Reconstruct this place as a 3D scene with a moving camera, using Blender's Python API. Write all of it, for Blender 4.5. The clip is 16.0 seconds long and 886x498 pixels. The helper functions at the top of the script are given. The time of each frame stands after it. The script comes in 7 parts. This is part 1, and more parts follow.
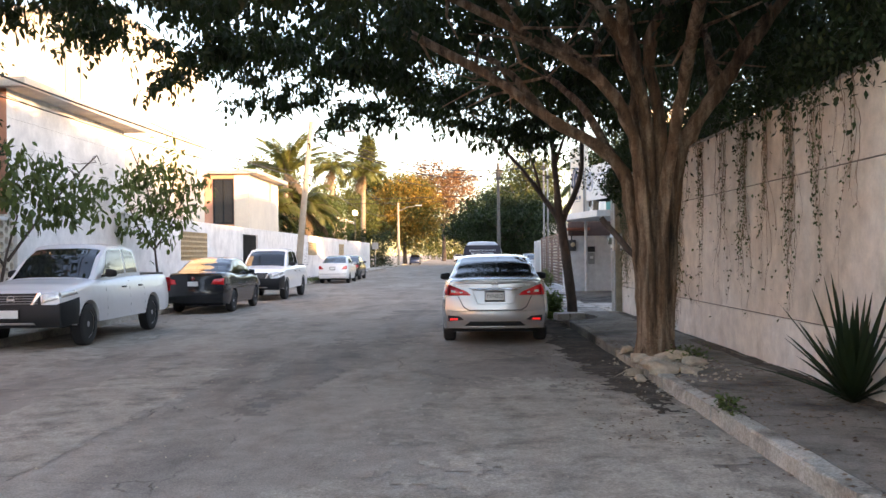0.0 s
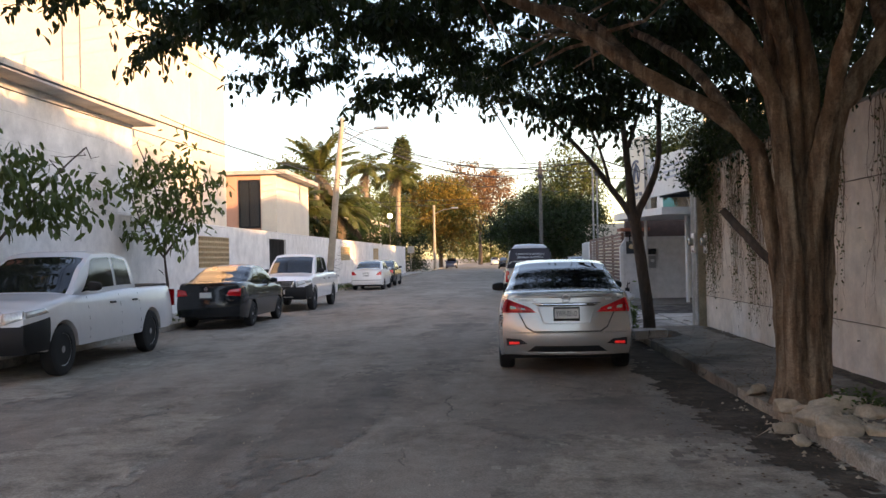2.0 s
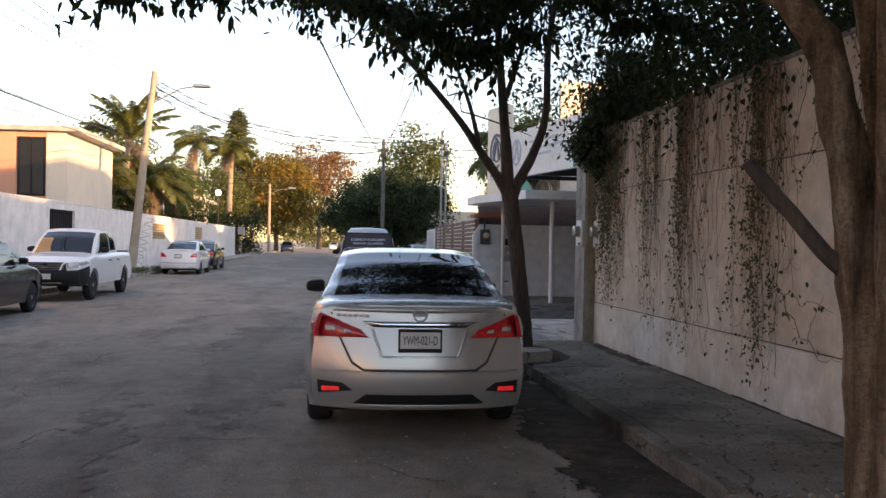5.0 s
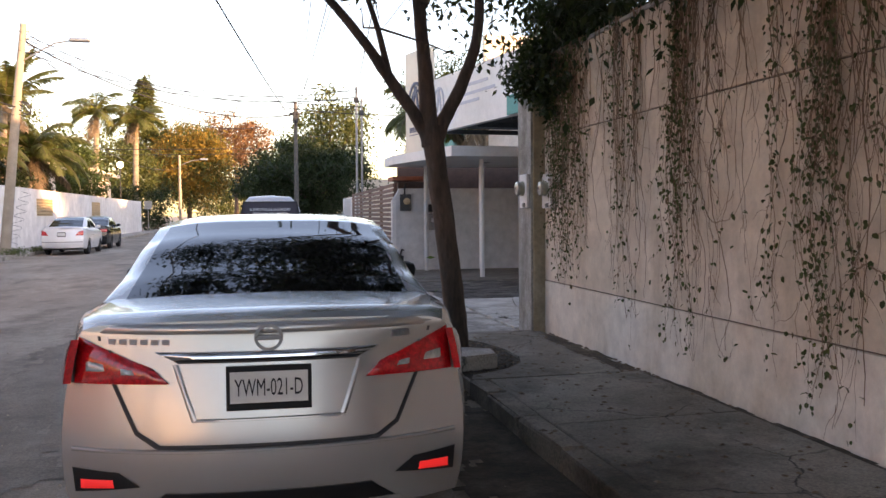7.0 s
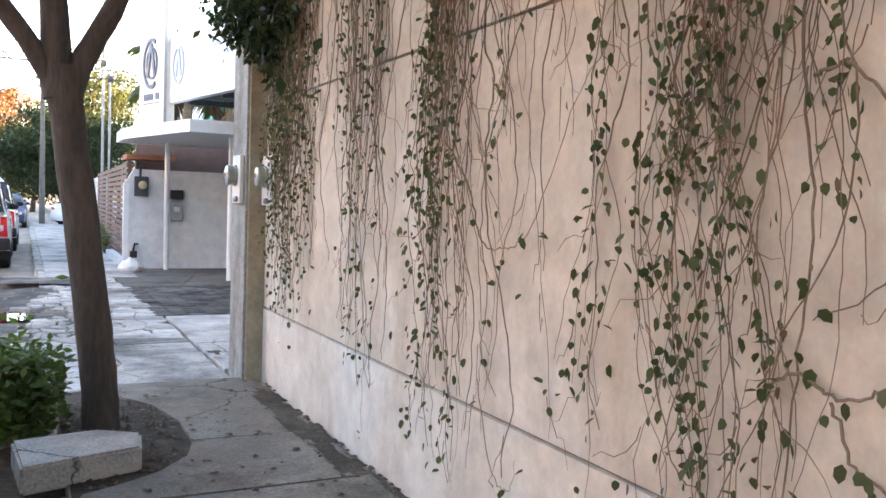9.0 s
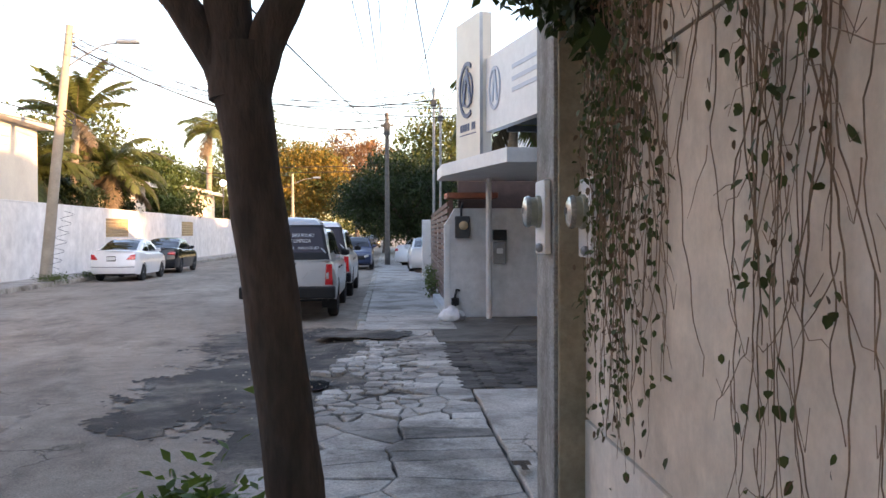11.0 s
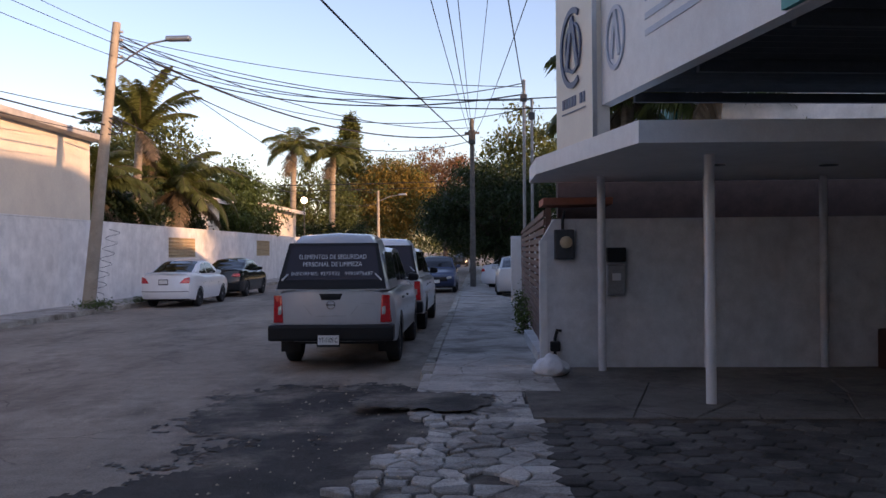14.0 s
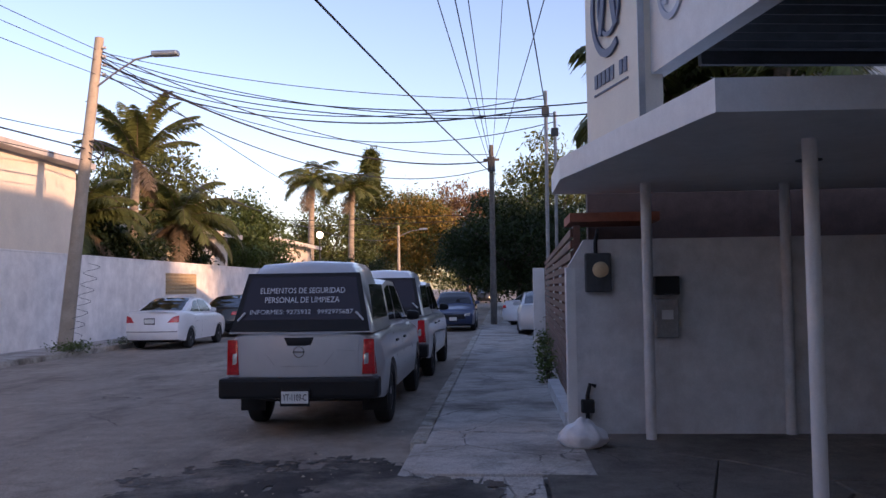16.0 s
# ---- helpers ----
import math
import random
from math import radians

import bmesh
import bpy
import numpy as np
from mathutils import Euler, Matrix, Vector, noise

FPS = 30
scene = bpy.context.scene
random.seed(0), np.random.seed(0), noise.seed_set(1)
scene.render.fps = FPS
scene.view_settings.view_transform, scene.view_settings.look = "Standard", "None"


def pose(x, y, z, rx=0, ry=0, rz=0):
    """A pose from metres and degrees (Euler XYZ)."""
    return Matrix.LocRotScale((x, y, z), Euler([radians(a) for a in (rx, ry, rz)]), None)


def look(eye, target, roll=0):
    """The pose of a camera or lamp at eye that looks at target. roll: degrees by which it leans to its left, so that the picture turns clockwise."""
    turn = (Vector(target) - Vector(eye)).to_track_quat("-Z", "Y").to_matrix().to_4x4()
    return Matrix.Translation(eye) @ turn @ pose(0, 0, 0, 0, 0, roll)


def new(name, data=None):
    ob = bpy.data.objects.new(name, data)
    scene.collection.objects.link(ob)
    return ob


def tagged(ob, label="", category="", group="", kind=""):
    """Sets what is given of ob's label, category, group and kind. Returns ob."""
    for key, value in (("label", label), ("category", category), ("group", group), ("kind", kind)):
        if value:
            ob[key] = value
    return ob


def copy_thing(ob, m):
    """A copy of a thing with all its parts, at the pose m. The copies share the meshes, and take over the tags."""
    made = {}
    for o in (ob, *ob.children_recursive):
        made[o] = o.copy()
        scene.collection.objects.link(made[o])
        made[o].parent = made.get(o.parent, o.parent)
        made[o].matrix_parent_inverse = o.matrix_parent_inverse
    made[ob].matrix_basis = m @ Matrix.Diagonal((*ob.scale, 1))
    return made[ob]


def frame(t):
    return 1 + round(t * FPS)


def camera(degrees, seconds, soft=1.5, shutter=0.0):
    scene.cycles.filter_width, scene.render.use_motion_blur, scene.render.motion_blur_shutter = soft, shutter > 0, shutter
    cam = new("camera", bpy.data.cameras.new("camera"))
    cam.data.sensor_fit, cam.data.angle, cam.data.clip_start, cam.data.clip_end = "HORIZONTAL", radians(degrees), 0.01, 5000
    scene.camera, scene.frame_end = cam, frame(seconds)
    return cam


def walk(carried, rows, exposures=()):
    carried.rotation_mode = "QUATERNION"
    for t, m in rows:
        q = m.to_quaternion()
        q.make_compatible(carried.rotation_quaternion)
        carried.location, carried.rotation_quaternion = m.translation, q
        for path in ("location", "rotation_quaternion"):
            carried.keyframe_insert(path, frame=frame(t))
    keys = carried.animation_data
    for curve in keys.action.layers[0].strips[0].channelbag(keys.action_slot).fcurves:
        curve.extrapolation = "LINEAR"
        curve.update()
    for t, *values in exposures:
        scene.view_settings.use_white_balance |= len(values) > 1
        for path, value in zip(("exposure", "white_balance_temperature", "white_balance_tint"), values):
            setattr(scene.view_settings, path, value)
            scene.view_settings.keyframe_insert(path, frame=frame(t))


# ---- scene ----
cam = camera(54.8, 16.0)
PATH = [
    (0, (1.25, 0.579, 1.57), (1.214, 2.578, 1.582), -0.7),
    (0.5, (1.141, 1.432, 1.553), (1.022, 3.428, 1.583), 0.3),
    (1, (1.075, 2.154, 1.585), (0.912, 4.147, 1.596), -0.3),
    (1.5, (0.955, 2.945, 1.602), (0.737, 4.933, 1.615), -0.3),
    (2, (0.911, 3.65, 1.618), (0.793, 5.646, 1.639), -1.2),
    (2.5, (1.047, 4.518, 1.594), (1.005, 6.518, 1.619), -0.5),
    (3, (1.029, 5.333, 1.621), (0.96, 7.331, 1.654), 0.0),
    (3.5, (0.96, 6.048, 1.638), (0.909, 8.048, 1.638), -1.2),
    (4, (1.014, 6.758, 1.6), (1.033, 8.758, 1.594), 0.6),
    (4.2, (1.051, 7.066, 1.612), (1.142, 9.064, 1.626), 0.9),
    (6.3, (1.485, 10.458, 1.57), (1.828, 12.427, 1.499), 0.4),
    (6.5, (1.572, 10.746, 1.535), (1.945, 12.71, 1.47), -0.2),
    (7, (1.814, 11.474, 1.551), (2.241, 13.427, 1.468), -0.5),
    (7.5, (2.061, 12.216, 1.566), (2.756, 14.087, 1.442), -0.4),
    (8, (2.505, 12.867, 1.627), (3.355, 14.675, 1.519), -0.2),
    (8.5, (2.916, 13.49, 1.637), (3.827, 15.267, 1.525), 1.0),
    (9, (3.359, 14.074, 1.645), (4.239, 15.867, 1.544), 1.9),
    (9.5, (3.595, 14.561, 1.797), (4.125, 16.488, 1.715), 1.7),
    (10, (3.75, 15.192, 1.771), (4.012, 17.175, 1.747), 0.8),
    (10.2, (3.84, 15.483, 1.735), (4.005, 17.476, 1.713), 0.2),
    (12.5, (4.328, 18.862, 1.714), (4.422, 20.859, 1.648), -0.6),
    (13, (4.349, 19.494, 1.699), (4.299, 21.493, 1.651), 0.1),
    (13.5, (4.333, 20.12, 1.721), (4.253, 22.118, 1.72), -0.5),
    (14, (4.337, 20.969, 1.755), (4.257, 22.968, 1.761), -0.5),
    (14.5, (4.378, 21.565, 1.751), (4.562, 23.556, 1.739), 0.5),
    (15, (4.507, 22.179, 1.744), (4.746, 24.165, 1.743), 1.1),
    (15.5, (4.523, 23.006, 1.707), (4.607, 25.004, 1.734), 0.2),
    (16, (4.528, 23.724, 1.693), (4.391, 25.717, 1.785), -0.8),
]
# seconds, stops, kelvin, tint
EXPOSURES = [(0, 2.8, 8400, 27), (0.5, 2.75, 8400, 27), (1.0, 2.75, 8400, 27), (1.5, 2.22, 8400, 27), (2.0, 2.03, 8400, 27), (2.5, 2.02, 8400, 27), (3.5, 1.87, 8250, 27), (4, 1.87, 8200, 27), (6.5, 2.28, 8700, 33), (7.0, 2.45, 8650, 33), (7.5, 3.1, 8800, 33), (8.0, 3.65, 8700, 30), (8.5, 4.2, 8800, 29), (9.0, 3.85, 8200, 26), (9.5, 3.42, 8250, 28), (10, 2.8, 8200, 28), (12.5, 2.3, 8000, 28), (13.5, 1.3, 7300, 33), (14, 1.1, 7100, 36), (14.5, 1.75, 7500, 32), (15, 2.45, 7600, 31), (15.5, 1.9, 7100, 31), (16, 1.2, 6700, 40)]
walk(cam, [(t, look(eye, target, roll)) for t, eye, target, roll in PATH], EXPOSURES)


# ---- world and sun ----
SUN_EL, SUN_AZ = 9.0, 128.0  # degrees; azimuth clockwise from +y
world = bpy.data.worlds.new("World")
scene.world = world
world.use_nodes = True
wn = world.node_tree.nodes
sky = wn.new("ShaderNodeTexSky")
sky.sky_type = 'NISHITA'
sky.sun_disc = False
sky.sun_elevation = radians(SUN_EL)
sky.sun_rotation = radians(SUN_AZ)
sky.dust_density = 0.7
sky.ozone_density = 2.0
sky.air_density = 1.0
wn["Background"].inputs[1].default_value = 0.15
world.node_tree.links.new(sky.outputs[0], wn["Background"].inputs[0])
sun_data = bpy.data.lights.new("sun", 'SUN')
sun_data.energy, sun_data.angle, sun_data.color = 2.6, radians(0.6), (1.0, 0.68, 0.36)
sun = new("sun", sun_data)
_az, _el = radians(SUN_AZ), radians(SUN_EL)
sun_dir = Vector((math.sin(_az) * math.cos(_el), math.cos(_az) * math.cos(_el), math.sin(_el)))
sun.matrix_world = look(sun_dir * 60, (0, 0, 0))


# ---- materials ----
def mat(name, col, rough=0.7, metal=0.0, var=0.25, scale=6.0, fine=60.0, bump=0.2, dist=0.004, stain=None, stain_scale=0.7, stain_amt=0.5,
        coat=0.0, spec=0.5, island=0.0, trans=0.0, stretch=(1, 1, 1), obj_rand=0.0):
    """Base colour with grain at two scales, optional stains and relief."""
    m = bpy.data.materials.new(name)
    m.use_nodes = True
    nt = m.node_tree
    n, l = nt.nodes, nt.links
    b = n["Principled BSDF"]
    b.inputs["Roughness"].default_value = rough
    b.inputs["Metallic"].default_value = metal
    b.inputs["Specular IOR Level"].default_value = spec
    b.inputs["Coat Weight"].default_value = coat
    b.inputs["Coat Roughness"].default_value = 0.06
    b.inputs["Transmission Weight"].default_value = trans
    geo = n.new("ShaderNodeNewGeometry")
    mp = n.new("ShaderNodeMapping")
    mp.inputs["Scale"].default_value = stretch
    l.new(geo.outputs["Position"], mp.inputs["Vector"])

    def nz(sc, det=4.0):
        t = n.new("ShaderNodeTexNoise")
        t.inputs["Scale"].default_value = sc
        t.inputs["Detail"].default_value = det
        t.inputs["Roughness"].default_value = 0.62
        l.new(mp.outputs[0], t.inputs["Vector"])
        return t.outputs["Fac"]

    def mul(a, lo, hi, fmin=0.3, fmax=0.7):
        r = n.new("ShaderNodeMapRange")
        r.inputs["From Min"].default_value, r.inputs["From Max"].default_value = fmin, fmax
        r.inputs["To Min"].default_value, r.inputs["To Max"].default_value = lo, hi
        l.new(a, r.inputs["Value"])
        return r.outputs[0]

    def times(c, f):
        x = n.new("ShaderNodeVectorMath")
        x.operation = 'SCALE'
        l.new(c, x.inputs[0])
        l.new(f, x.inputs["Scale"])
        return x.outputs[0]

    rgb = n.new("ShaderNodeRGB")
    rgb.outputs[0].default_value = (*col, 1)
    c = rgb.outputs[0]
    if stain:
        mx = n.new("ShaderNodeMix")
        mx.data_type = 'RGBA'
        mx.inputs[7].default_value = (*stain, 1)
        l.new(c, mx.inputs[6])
        l.new(mul(nz(stain_scale, 6.0), 0.0, stain_amt, 0.45, 0.68), mx.inputs[0])
        c = mx.outputs[2]
    if var:
        c = times(c, mul(nz(scale), 1 - var, 1 + var))
        c = times(c, mul(nz(fine, 2.0), 1 - var * 0.6, 1 + var * 0.6))
    if island:
        c = times(c, mul(geo.outputs["Random Per Island"], 1 - island, 1 + island, 0, 1))
    if obj_rand:
        oi = n.new("ShaderNodeObjectInfo")
        c = times(c, mul(oi.outputs["Random"], 1 - obj_rand, 1 + obj_rand, 0, 1))
    l.new(c, b.inputs["Base Color"])
    if bump:
        bp = n.new("ShaderNodeBump")
        bp.inputs["Strength"].default_value = bump
        bp.inputs["Distance"].default_value = dist
        l.new(nz(fine, 5.0), bp.inputs["Height"])
        l.new(bp.outputs[0], b.inputs["Normal"])
    return m


def leafmat(name, col, col2, rough=0.5):
    m = mat(name, col, rough, var=0.2, scale=0.8, fine=5.0, bump=0, island=0.45, spec=0.3)
    b = m.node_tree.nodes["Principled BSDF"]
    n, l = m.node_tree.nodes, m.node_tree.links
    tr = n.new("ShaderNodeBsdfTranslucent")
    tr.inputs[0].default_value = (*col2, 1)
    mx = n.new("ShaderNodeMixShader")
    mx.inputs[0].default_value = 0.3
    l.new(b.outputs[0], mx.inputs[1])
    l.new(tr.outputs[0], mx.inputs[2])
    l.new(mx.outputs[0], n["Material Output"].inputs[0])
    return m


def glassmat(name, tint=(0.02, 0.025, 0.03), clear=0.35):
    """Tinted car glass: a mirror-like coat over a partly clear dark pane."""
    m = bpy.data.materials.new(name)
    m.use_nodes = True
    n, l = m.node_tree.nodes, m.node_tree.links
    b = n["Principled BSDF"]
    b.inputs["Base Color"].default_value = (*tint, 1)
    b.inputs["Roughness"].default_value = 0.03
    b.inputs["Specular IOR Level"].default_value = 0.8
    b.inputs["Coat Weight"].default_value = 0.6
    tr = n.new("ShaderNodeBsdfTransparent")
    tr.inputs[0].default_value = (0.55, 0.6, 0.6, 1)
    mx = n.new("ShaderNodeMixShader")
    mx.inputs[0].default_value = clear
    l.new(b.outputs[0], mx.inputs[1])
    l.new(tr.outputs[0], mx.inputs[2])
    l.new(mx.outputs[0], n["Material Output"].inputs[0])
    return m


def glowmat(name, col, strength):
    m = bpy.data.materials.new(name)
    m.use_nodes = True
    b = m.node_tree.nodes["Principled BSDF"]
    b.inputs["Base Color"].default_value = (*col, 1)
    b.inputs["Emission Color"].default_value = (*col, 1)
    b.inputs["Emission Strength"].default_value = strength
    return m


def weathered(name, base, pale, dark, rough=0.92, big=0.4, mid=1.7, fine=90.0, crack=0.0, crack_scale=0.8, crack_from=0.5, stretch=(1, 1, 1), pale_amt=0.8, dark_amt=0.8, bump=0.6, dist=0.006, spec=0.3, obj_rand=0.0, speck=0.6, grit=0.32):
    """Worn ground or plaster: pale and dark patches at two scales, grain, and hairline cracks."""
    m = bpy.data.materials.new(name)
    m.use_nodes = True
    n, l = m.node_tree.nodes, m.node_tree.links
    b = n["Principled BSDF"]
    b.inputs["Roughness"].default_value = rough
    b.inputs["Specular IOR Level"].default_value = spec
    geo = n.new("ShaderNodeNewGeometry")
    mp = n.new("ShaderNodeMapping")
    mp.inputs["Scale"].default_value = stretch
    l.new(geo.outputs["Position"], mp.inputs["Vector"])

    def nz(sc, det, vec, rg=0.6):
        t = n.new("ShaderNodeTexNoise")
        t.inputs["Scale"].default_value, t.inputs["Detail"].default_value, t.inputs["Roughness"].default_value = sc, det, rg
        l.new(vec, t.inputs["Vector"])
        return t

    def rng_(v, a, c, lo, hi):
        r = n.new("ShaderNodeMapRange")
        for k, q in zip(("From Min", "From Max", "To Min", "To Max"), (a, c, lo, hi)):
            r.inputs[k].default_value = q
        l.new(v, r.inputs["Value"])
        return r.outputs[0]

    def mixc(c, colour, fac):
        x = n.new("ShaderNodeMix")
        x.data_type = 'RGBA'
        x.inputs[7].default_value = (*colour, 1)
        l.new(c, x.inputs[6])
        l.new(fac, x.inputs[0])
        return x.outputs[2]

    def op(kind, a, c):
        x = n.new("ShaderNodeMath")
        x.operation = kind
        for i, q in enumerate((a, c)):
            if isinstance(q, (int, float)):
                x.inputs[i].default_value = q
            else:
                l.new(q, x.inputs[i])
        return x.outputs[0]

    rgb = n.new("ShaderNodeRGB")
    rgb.outputs[0].default_value = (*base, 1)
    v, raw = mp.outputs[0], geo.outputs["Position"]
    c = mixc(rgb.outputs[0], pale, rng_(nz(big, 5, v).outputs["Fac"], 0.46, 0.66, 0, pale_amt))
    off = n.new("ShaderNodeVectorMath")
    off.inputs[1].default_value = (17.3, 5.1, 9.7)
    l.new(v, off.inputs[0])
    c = mixc(c, dark, rng_(nz(mid, 8, off.outputs[0], 0.66).outputs["Fac"], 0.48, 0.68, 0, dark_amt))
    c = mixc(c, dark, rng_(nz(mid * 7, 5, raw, 0.7).outputs["Fac"], 0.55, 0.75, 0, dark_amt * speck))
    grain = nz(fine, 3, raw, 0.75).outputs["Fac"]
    k = rng_(grain, 0.3, 0.7, 1 - grit, 1 + grit)
    k = op('MULTIPLY', k, rng_(nz(mid * 3, 4, raw).outputs["Fac"], 0.3, 0.7, 0.86, 1.14))
    height = op('MULTIPLY', grain, 1.0)
    if crack:
        wob = n.new("ShaderNodeVectorMath")
        wob.operation = 'MULTIPLY_ADD'
        wob.inputs[1].default_value = (0.35, 0.35, 0.35)
        l.new(nz(2.2, 5, raw).outputs["Color"], wob.inputs[0])
        l.new(raw, wob.inputs[2])
        vo = n.new("ShaderNodeTexVoronoi")
        vo.feature = 'DISTANCE_TO_EDGE'
        vo.inputs["Scale"].default_value = crack_scale
        l.new(wob.outputs[0], vo.inputs["Vector"])
        line = rng_(vo.outputs["Distance"], 0.0, 0.012 * crack_scale, 1.0, 0.0)
        line = op('MULTIPLY', line, rng_(nz(0.6, 3, raw).outputs["Fac"], crack_from, crack_from + 0.1, 0.0, crack))
        c = mixc(c, tuple(q * 0.35 for q in dark), line)
        height = op('SUBTRACT', height, op('MULTIPLY', line, 2.0))
    if obj_rand:
        oi = n.new("ShaderNodeObjectInfo")
        k = op('MULTIPLY', k, rng_(oi.outputs["Random"], 0, 1, 1 - obj_rand, 1 + obj_rand))
    sc = n.new("ShaderNodeVectorMath")
    sc.operation = 'SCALE'
    l.new(c, sc.inputs[0])
    l.new(k, sc.inputs["Scale"])
    l.new(sc.outputs[0], b.inputs["Base Color"])
    bp = n.new("ShaderNodeBump")
    bp.inputs["Strength"].default_value, bp.inputs["Distance"].default_value = bump, dist
    l.new(height, bp.inputs["Height"])
    l.new(bp.outputs[0], b.inputs["Normal"])
    return m


M = {}
M["asphalt"] = weathered("asphalt", (0.31, 0.264, 0.218), (0.42, 0.36, 0.295), (0.15, 0.127, 0.107), big=0.35, mid=1.3, fine=60, crack=0.8, crack_scale=0.55, crack_from=0.5, stretch=(1, 0.45, 1), dark_amt=0.75, bump=0.8, dist=0.009, spec=0.25)
M["asphalt_wet"] = weathered("asphalt_wet", (0.06, 0.053, 0.047), (0.27, 0.23, 0.19), (0.022, 0.02, 0.018), rough=0.75, big=0.9, mid=1.6, fine=40, pale_amt=1.0, dark_amt=0.8, bump=1.0, dist=0.025, speck=0.9)
M["concrete"] = weathered("concrete", (0.42, 0.39, 0.35), (0.56, 0.535, 0.495), (0.14, 0.125, 0.107), rough=0.88, big=0.8, mid=1.1, fine=55, crack=0.9, crack_scale=0.9, crack_from=0.44, dark_amt=0.85, bump=0.5, dist=0.005)
M["concrete_dirty"] = weathered("concrete_dirty", (0.19, 0.163, 0.133), (0.31, 0.277, 0.236), (0.052, 0.043, 0.033), rough=0.88, big=0.7, mid=1.0, fine=55, crack=0.9, crack_scale=0.7, crack_from=0.47, dark_amt=0.95, bump=0.5, dist=0.005)
# darker copy of the concrete, with the canopy's shade in its colour
M["concrete_shaded"] = weathered("concrete_shaded", (0.15, 0.136, 0.118), (0.21, 0.19, 0.165), (0.055, 0.049, 0.042), rough=0.88, big=0.8, mid=1.3, fine=55, crack=0.8, crack_scale=0.8, crack_from=0.48, bump=0.5, dist=0.005)
M["kerb"] = weathered("kerb", (0.40, 0.37, 0.315), (0.52, 0.49, 0.43), (0.11, 0.095, 0.075), rough=0.9, big=1.1, mid=2.2, fine=45, dark_amt=0.9, bump=0.7, dist=0.01)
M["asphalt_mid"] = weathered("asphalt_mid", (0.235, 0.2, 0.167), (0.33, 0.28, 0.232), (0.13, 0.11, 0.093), big=0.8, mid=1.3, fine=60, stretch=(1, 0.45, 1), dark_amt=0.75, bump=0.8, dist=0.009, spec=0.25)
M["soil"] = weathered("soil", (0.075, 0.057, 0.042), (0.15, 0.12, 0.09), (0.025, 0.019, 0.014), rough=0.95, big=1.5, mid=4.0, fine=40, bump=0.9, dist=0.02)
M["dirt"] = weathered("dirt", (0.36, 0.31, 0.25), (0.47, 0.41, 0.335), (0.16, 0.135, 0.11), rough=0.95, big=0.8, mid=2.5, fine=45, dark_amt=0.8, bump=0.8, dist=0.012)
M["wall_cream"] = weathered("wall_cream", (0.67, 0.585, 0.49), (0.77, 0.73, 0.67), (0.40, 0.32, 0.24), rough=0.9, big=0.55, mid=1.5, fine=30, stretch=(1, 1, 0.35), pale_amt=0.9, dark_amt=0.6, bump=0.2, dist=0.003, speck=0.25, grit=0.06)
M["wall_foot"] = weathered("wall_foot", (0.74, 0.68, 0.605), (0.82, 0.79, 0.74), (0.48, 0.385, 0.29), rough=0.9, big=0.7, mid=1.5, fine=30, stretch=(1, 1, 0.5), pale_amt=0.9, dark_amt=0.6, bump=0.2, dist=0.003, speck=0.25, grit=0.06)
M["wall_white"] = weathered("wall_white", (0.81, 0.785, 0.755), (0.86, 0.845, 0.825), (0.64, 0.60, 0.56), rough=0.85, big=0.4, mid=0.8, fine=20, stretch=(1, 1, 0.4), dark_amt=0.22, bump=0.2, dist=0.003, speck=0.2, grit=0.05)
M["wall_pink"] = mat("wall_pink", (0.64, 0.32, 0.215), 0.85, var=0.07, scale=0.8, fine=15, bump=0.15, stain=(0.55, 0.33, 0.26), stain_amt=0.4)
M["wall_sand"] = mat("wall_sand", (0.74, 0.66, 0.55), 0.85, var=0.06, scale=0.8, fine=15, bump=0.15, stain=(0.6, 0.52, 0.44), stain_amt=0.4)
M["eave"] = mat("eave", (0.5, 0.47, 0.44), 0.85, var=0.15, scale=2, fine=20, bump=0.2, stain=(0.25, 0.22, 0.2), stain_amt=0.6)
M["block_tan"] = mat("block_tan", (0.52, 0.40, 0.25), 0.9, var=0.12, bump=0.2)
M["post_grey"] = weathered("post_grey", (0.30, 0.30, 0.285), (0.40, 0.395, 0.375), (0.15, 0.14, 0.12), rough=0.9, big=1.5, mid=3.0, fine=60, stretch=(1, 1, 0.5), bump=0.6, dist=0.005)
M["post_tan"] = mat("post_tan", (0.36, 0.31, 0.23), 0.9, var=0.2, scale=5, fine=30, bump=0.5, dist=0.008, stain=(0.18, 0.17, 0.12), stain_amt=0.6)
M["joint"] = mat("joint", (0.16, 0.14, 0.12), 0.95, var=0.2, bump=0.3)
M["bark"] = weathered("bark", (0.22, 0.135, 0.082), (0.52, 0.385, 0.27), (0.045, 0.028, 0.018), rough=0.9, big=9.0, mid=7.0, fine=45, stretch=(1, 1, 0.13), pale_amt=0.85, dark_amt=1.0, bump=1.0, dist=0.05, speck=0.3, grit=0.25)
M["bark_dark"] = mat("bark_dark", (0.085, 0.062, 0.05), 0.9, var=0.35, scale=6, fine=30, bump=0.8, dist=0.015, stretch=(1, 1, 0.3))
M["palm_trunk"] = mat("palm_trunk", (0.26, 0.21, 0.16), 0.9, var=0.3, scale=3, fine=25, bump=0.6, dist=0.02, stretch=(0.3, 0.3, 2))
M["leaf_dark"] = leafmat("leaf_dark", (0.022, 0.04, 0.016), (0.05, 0.07, 0.015))
M["leaf"] = leafmat("leaf", (0.075, 0.11, 0.035), (0.13, 0.17, 0.03))
M["leaf_far"] = leafmat("leaf_far", (0.085, 0.105, 0.034), (0.14, 0.15, 0.025))
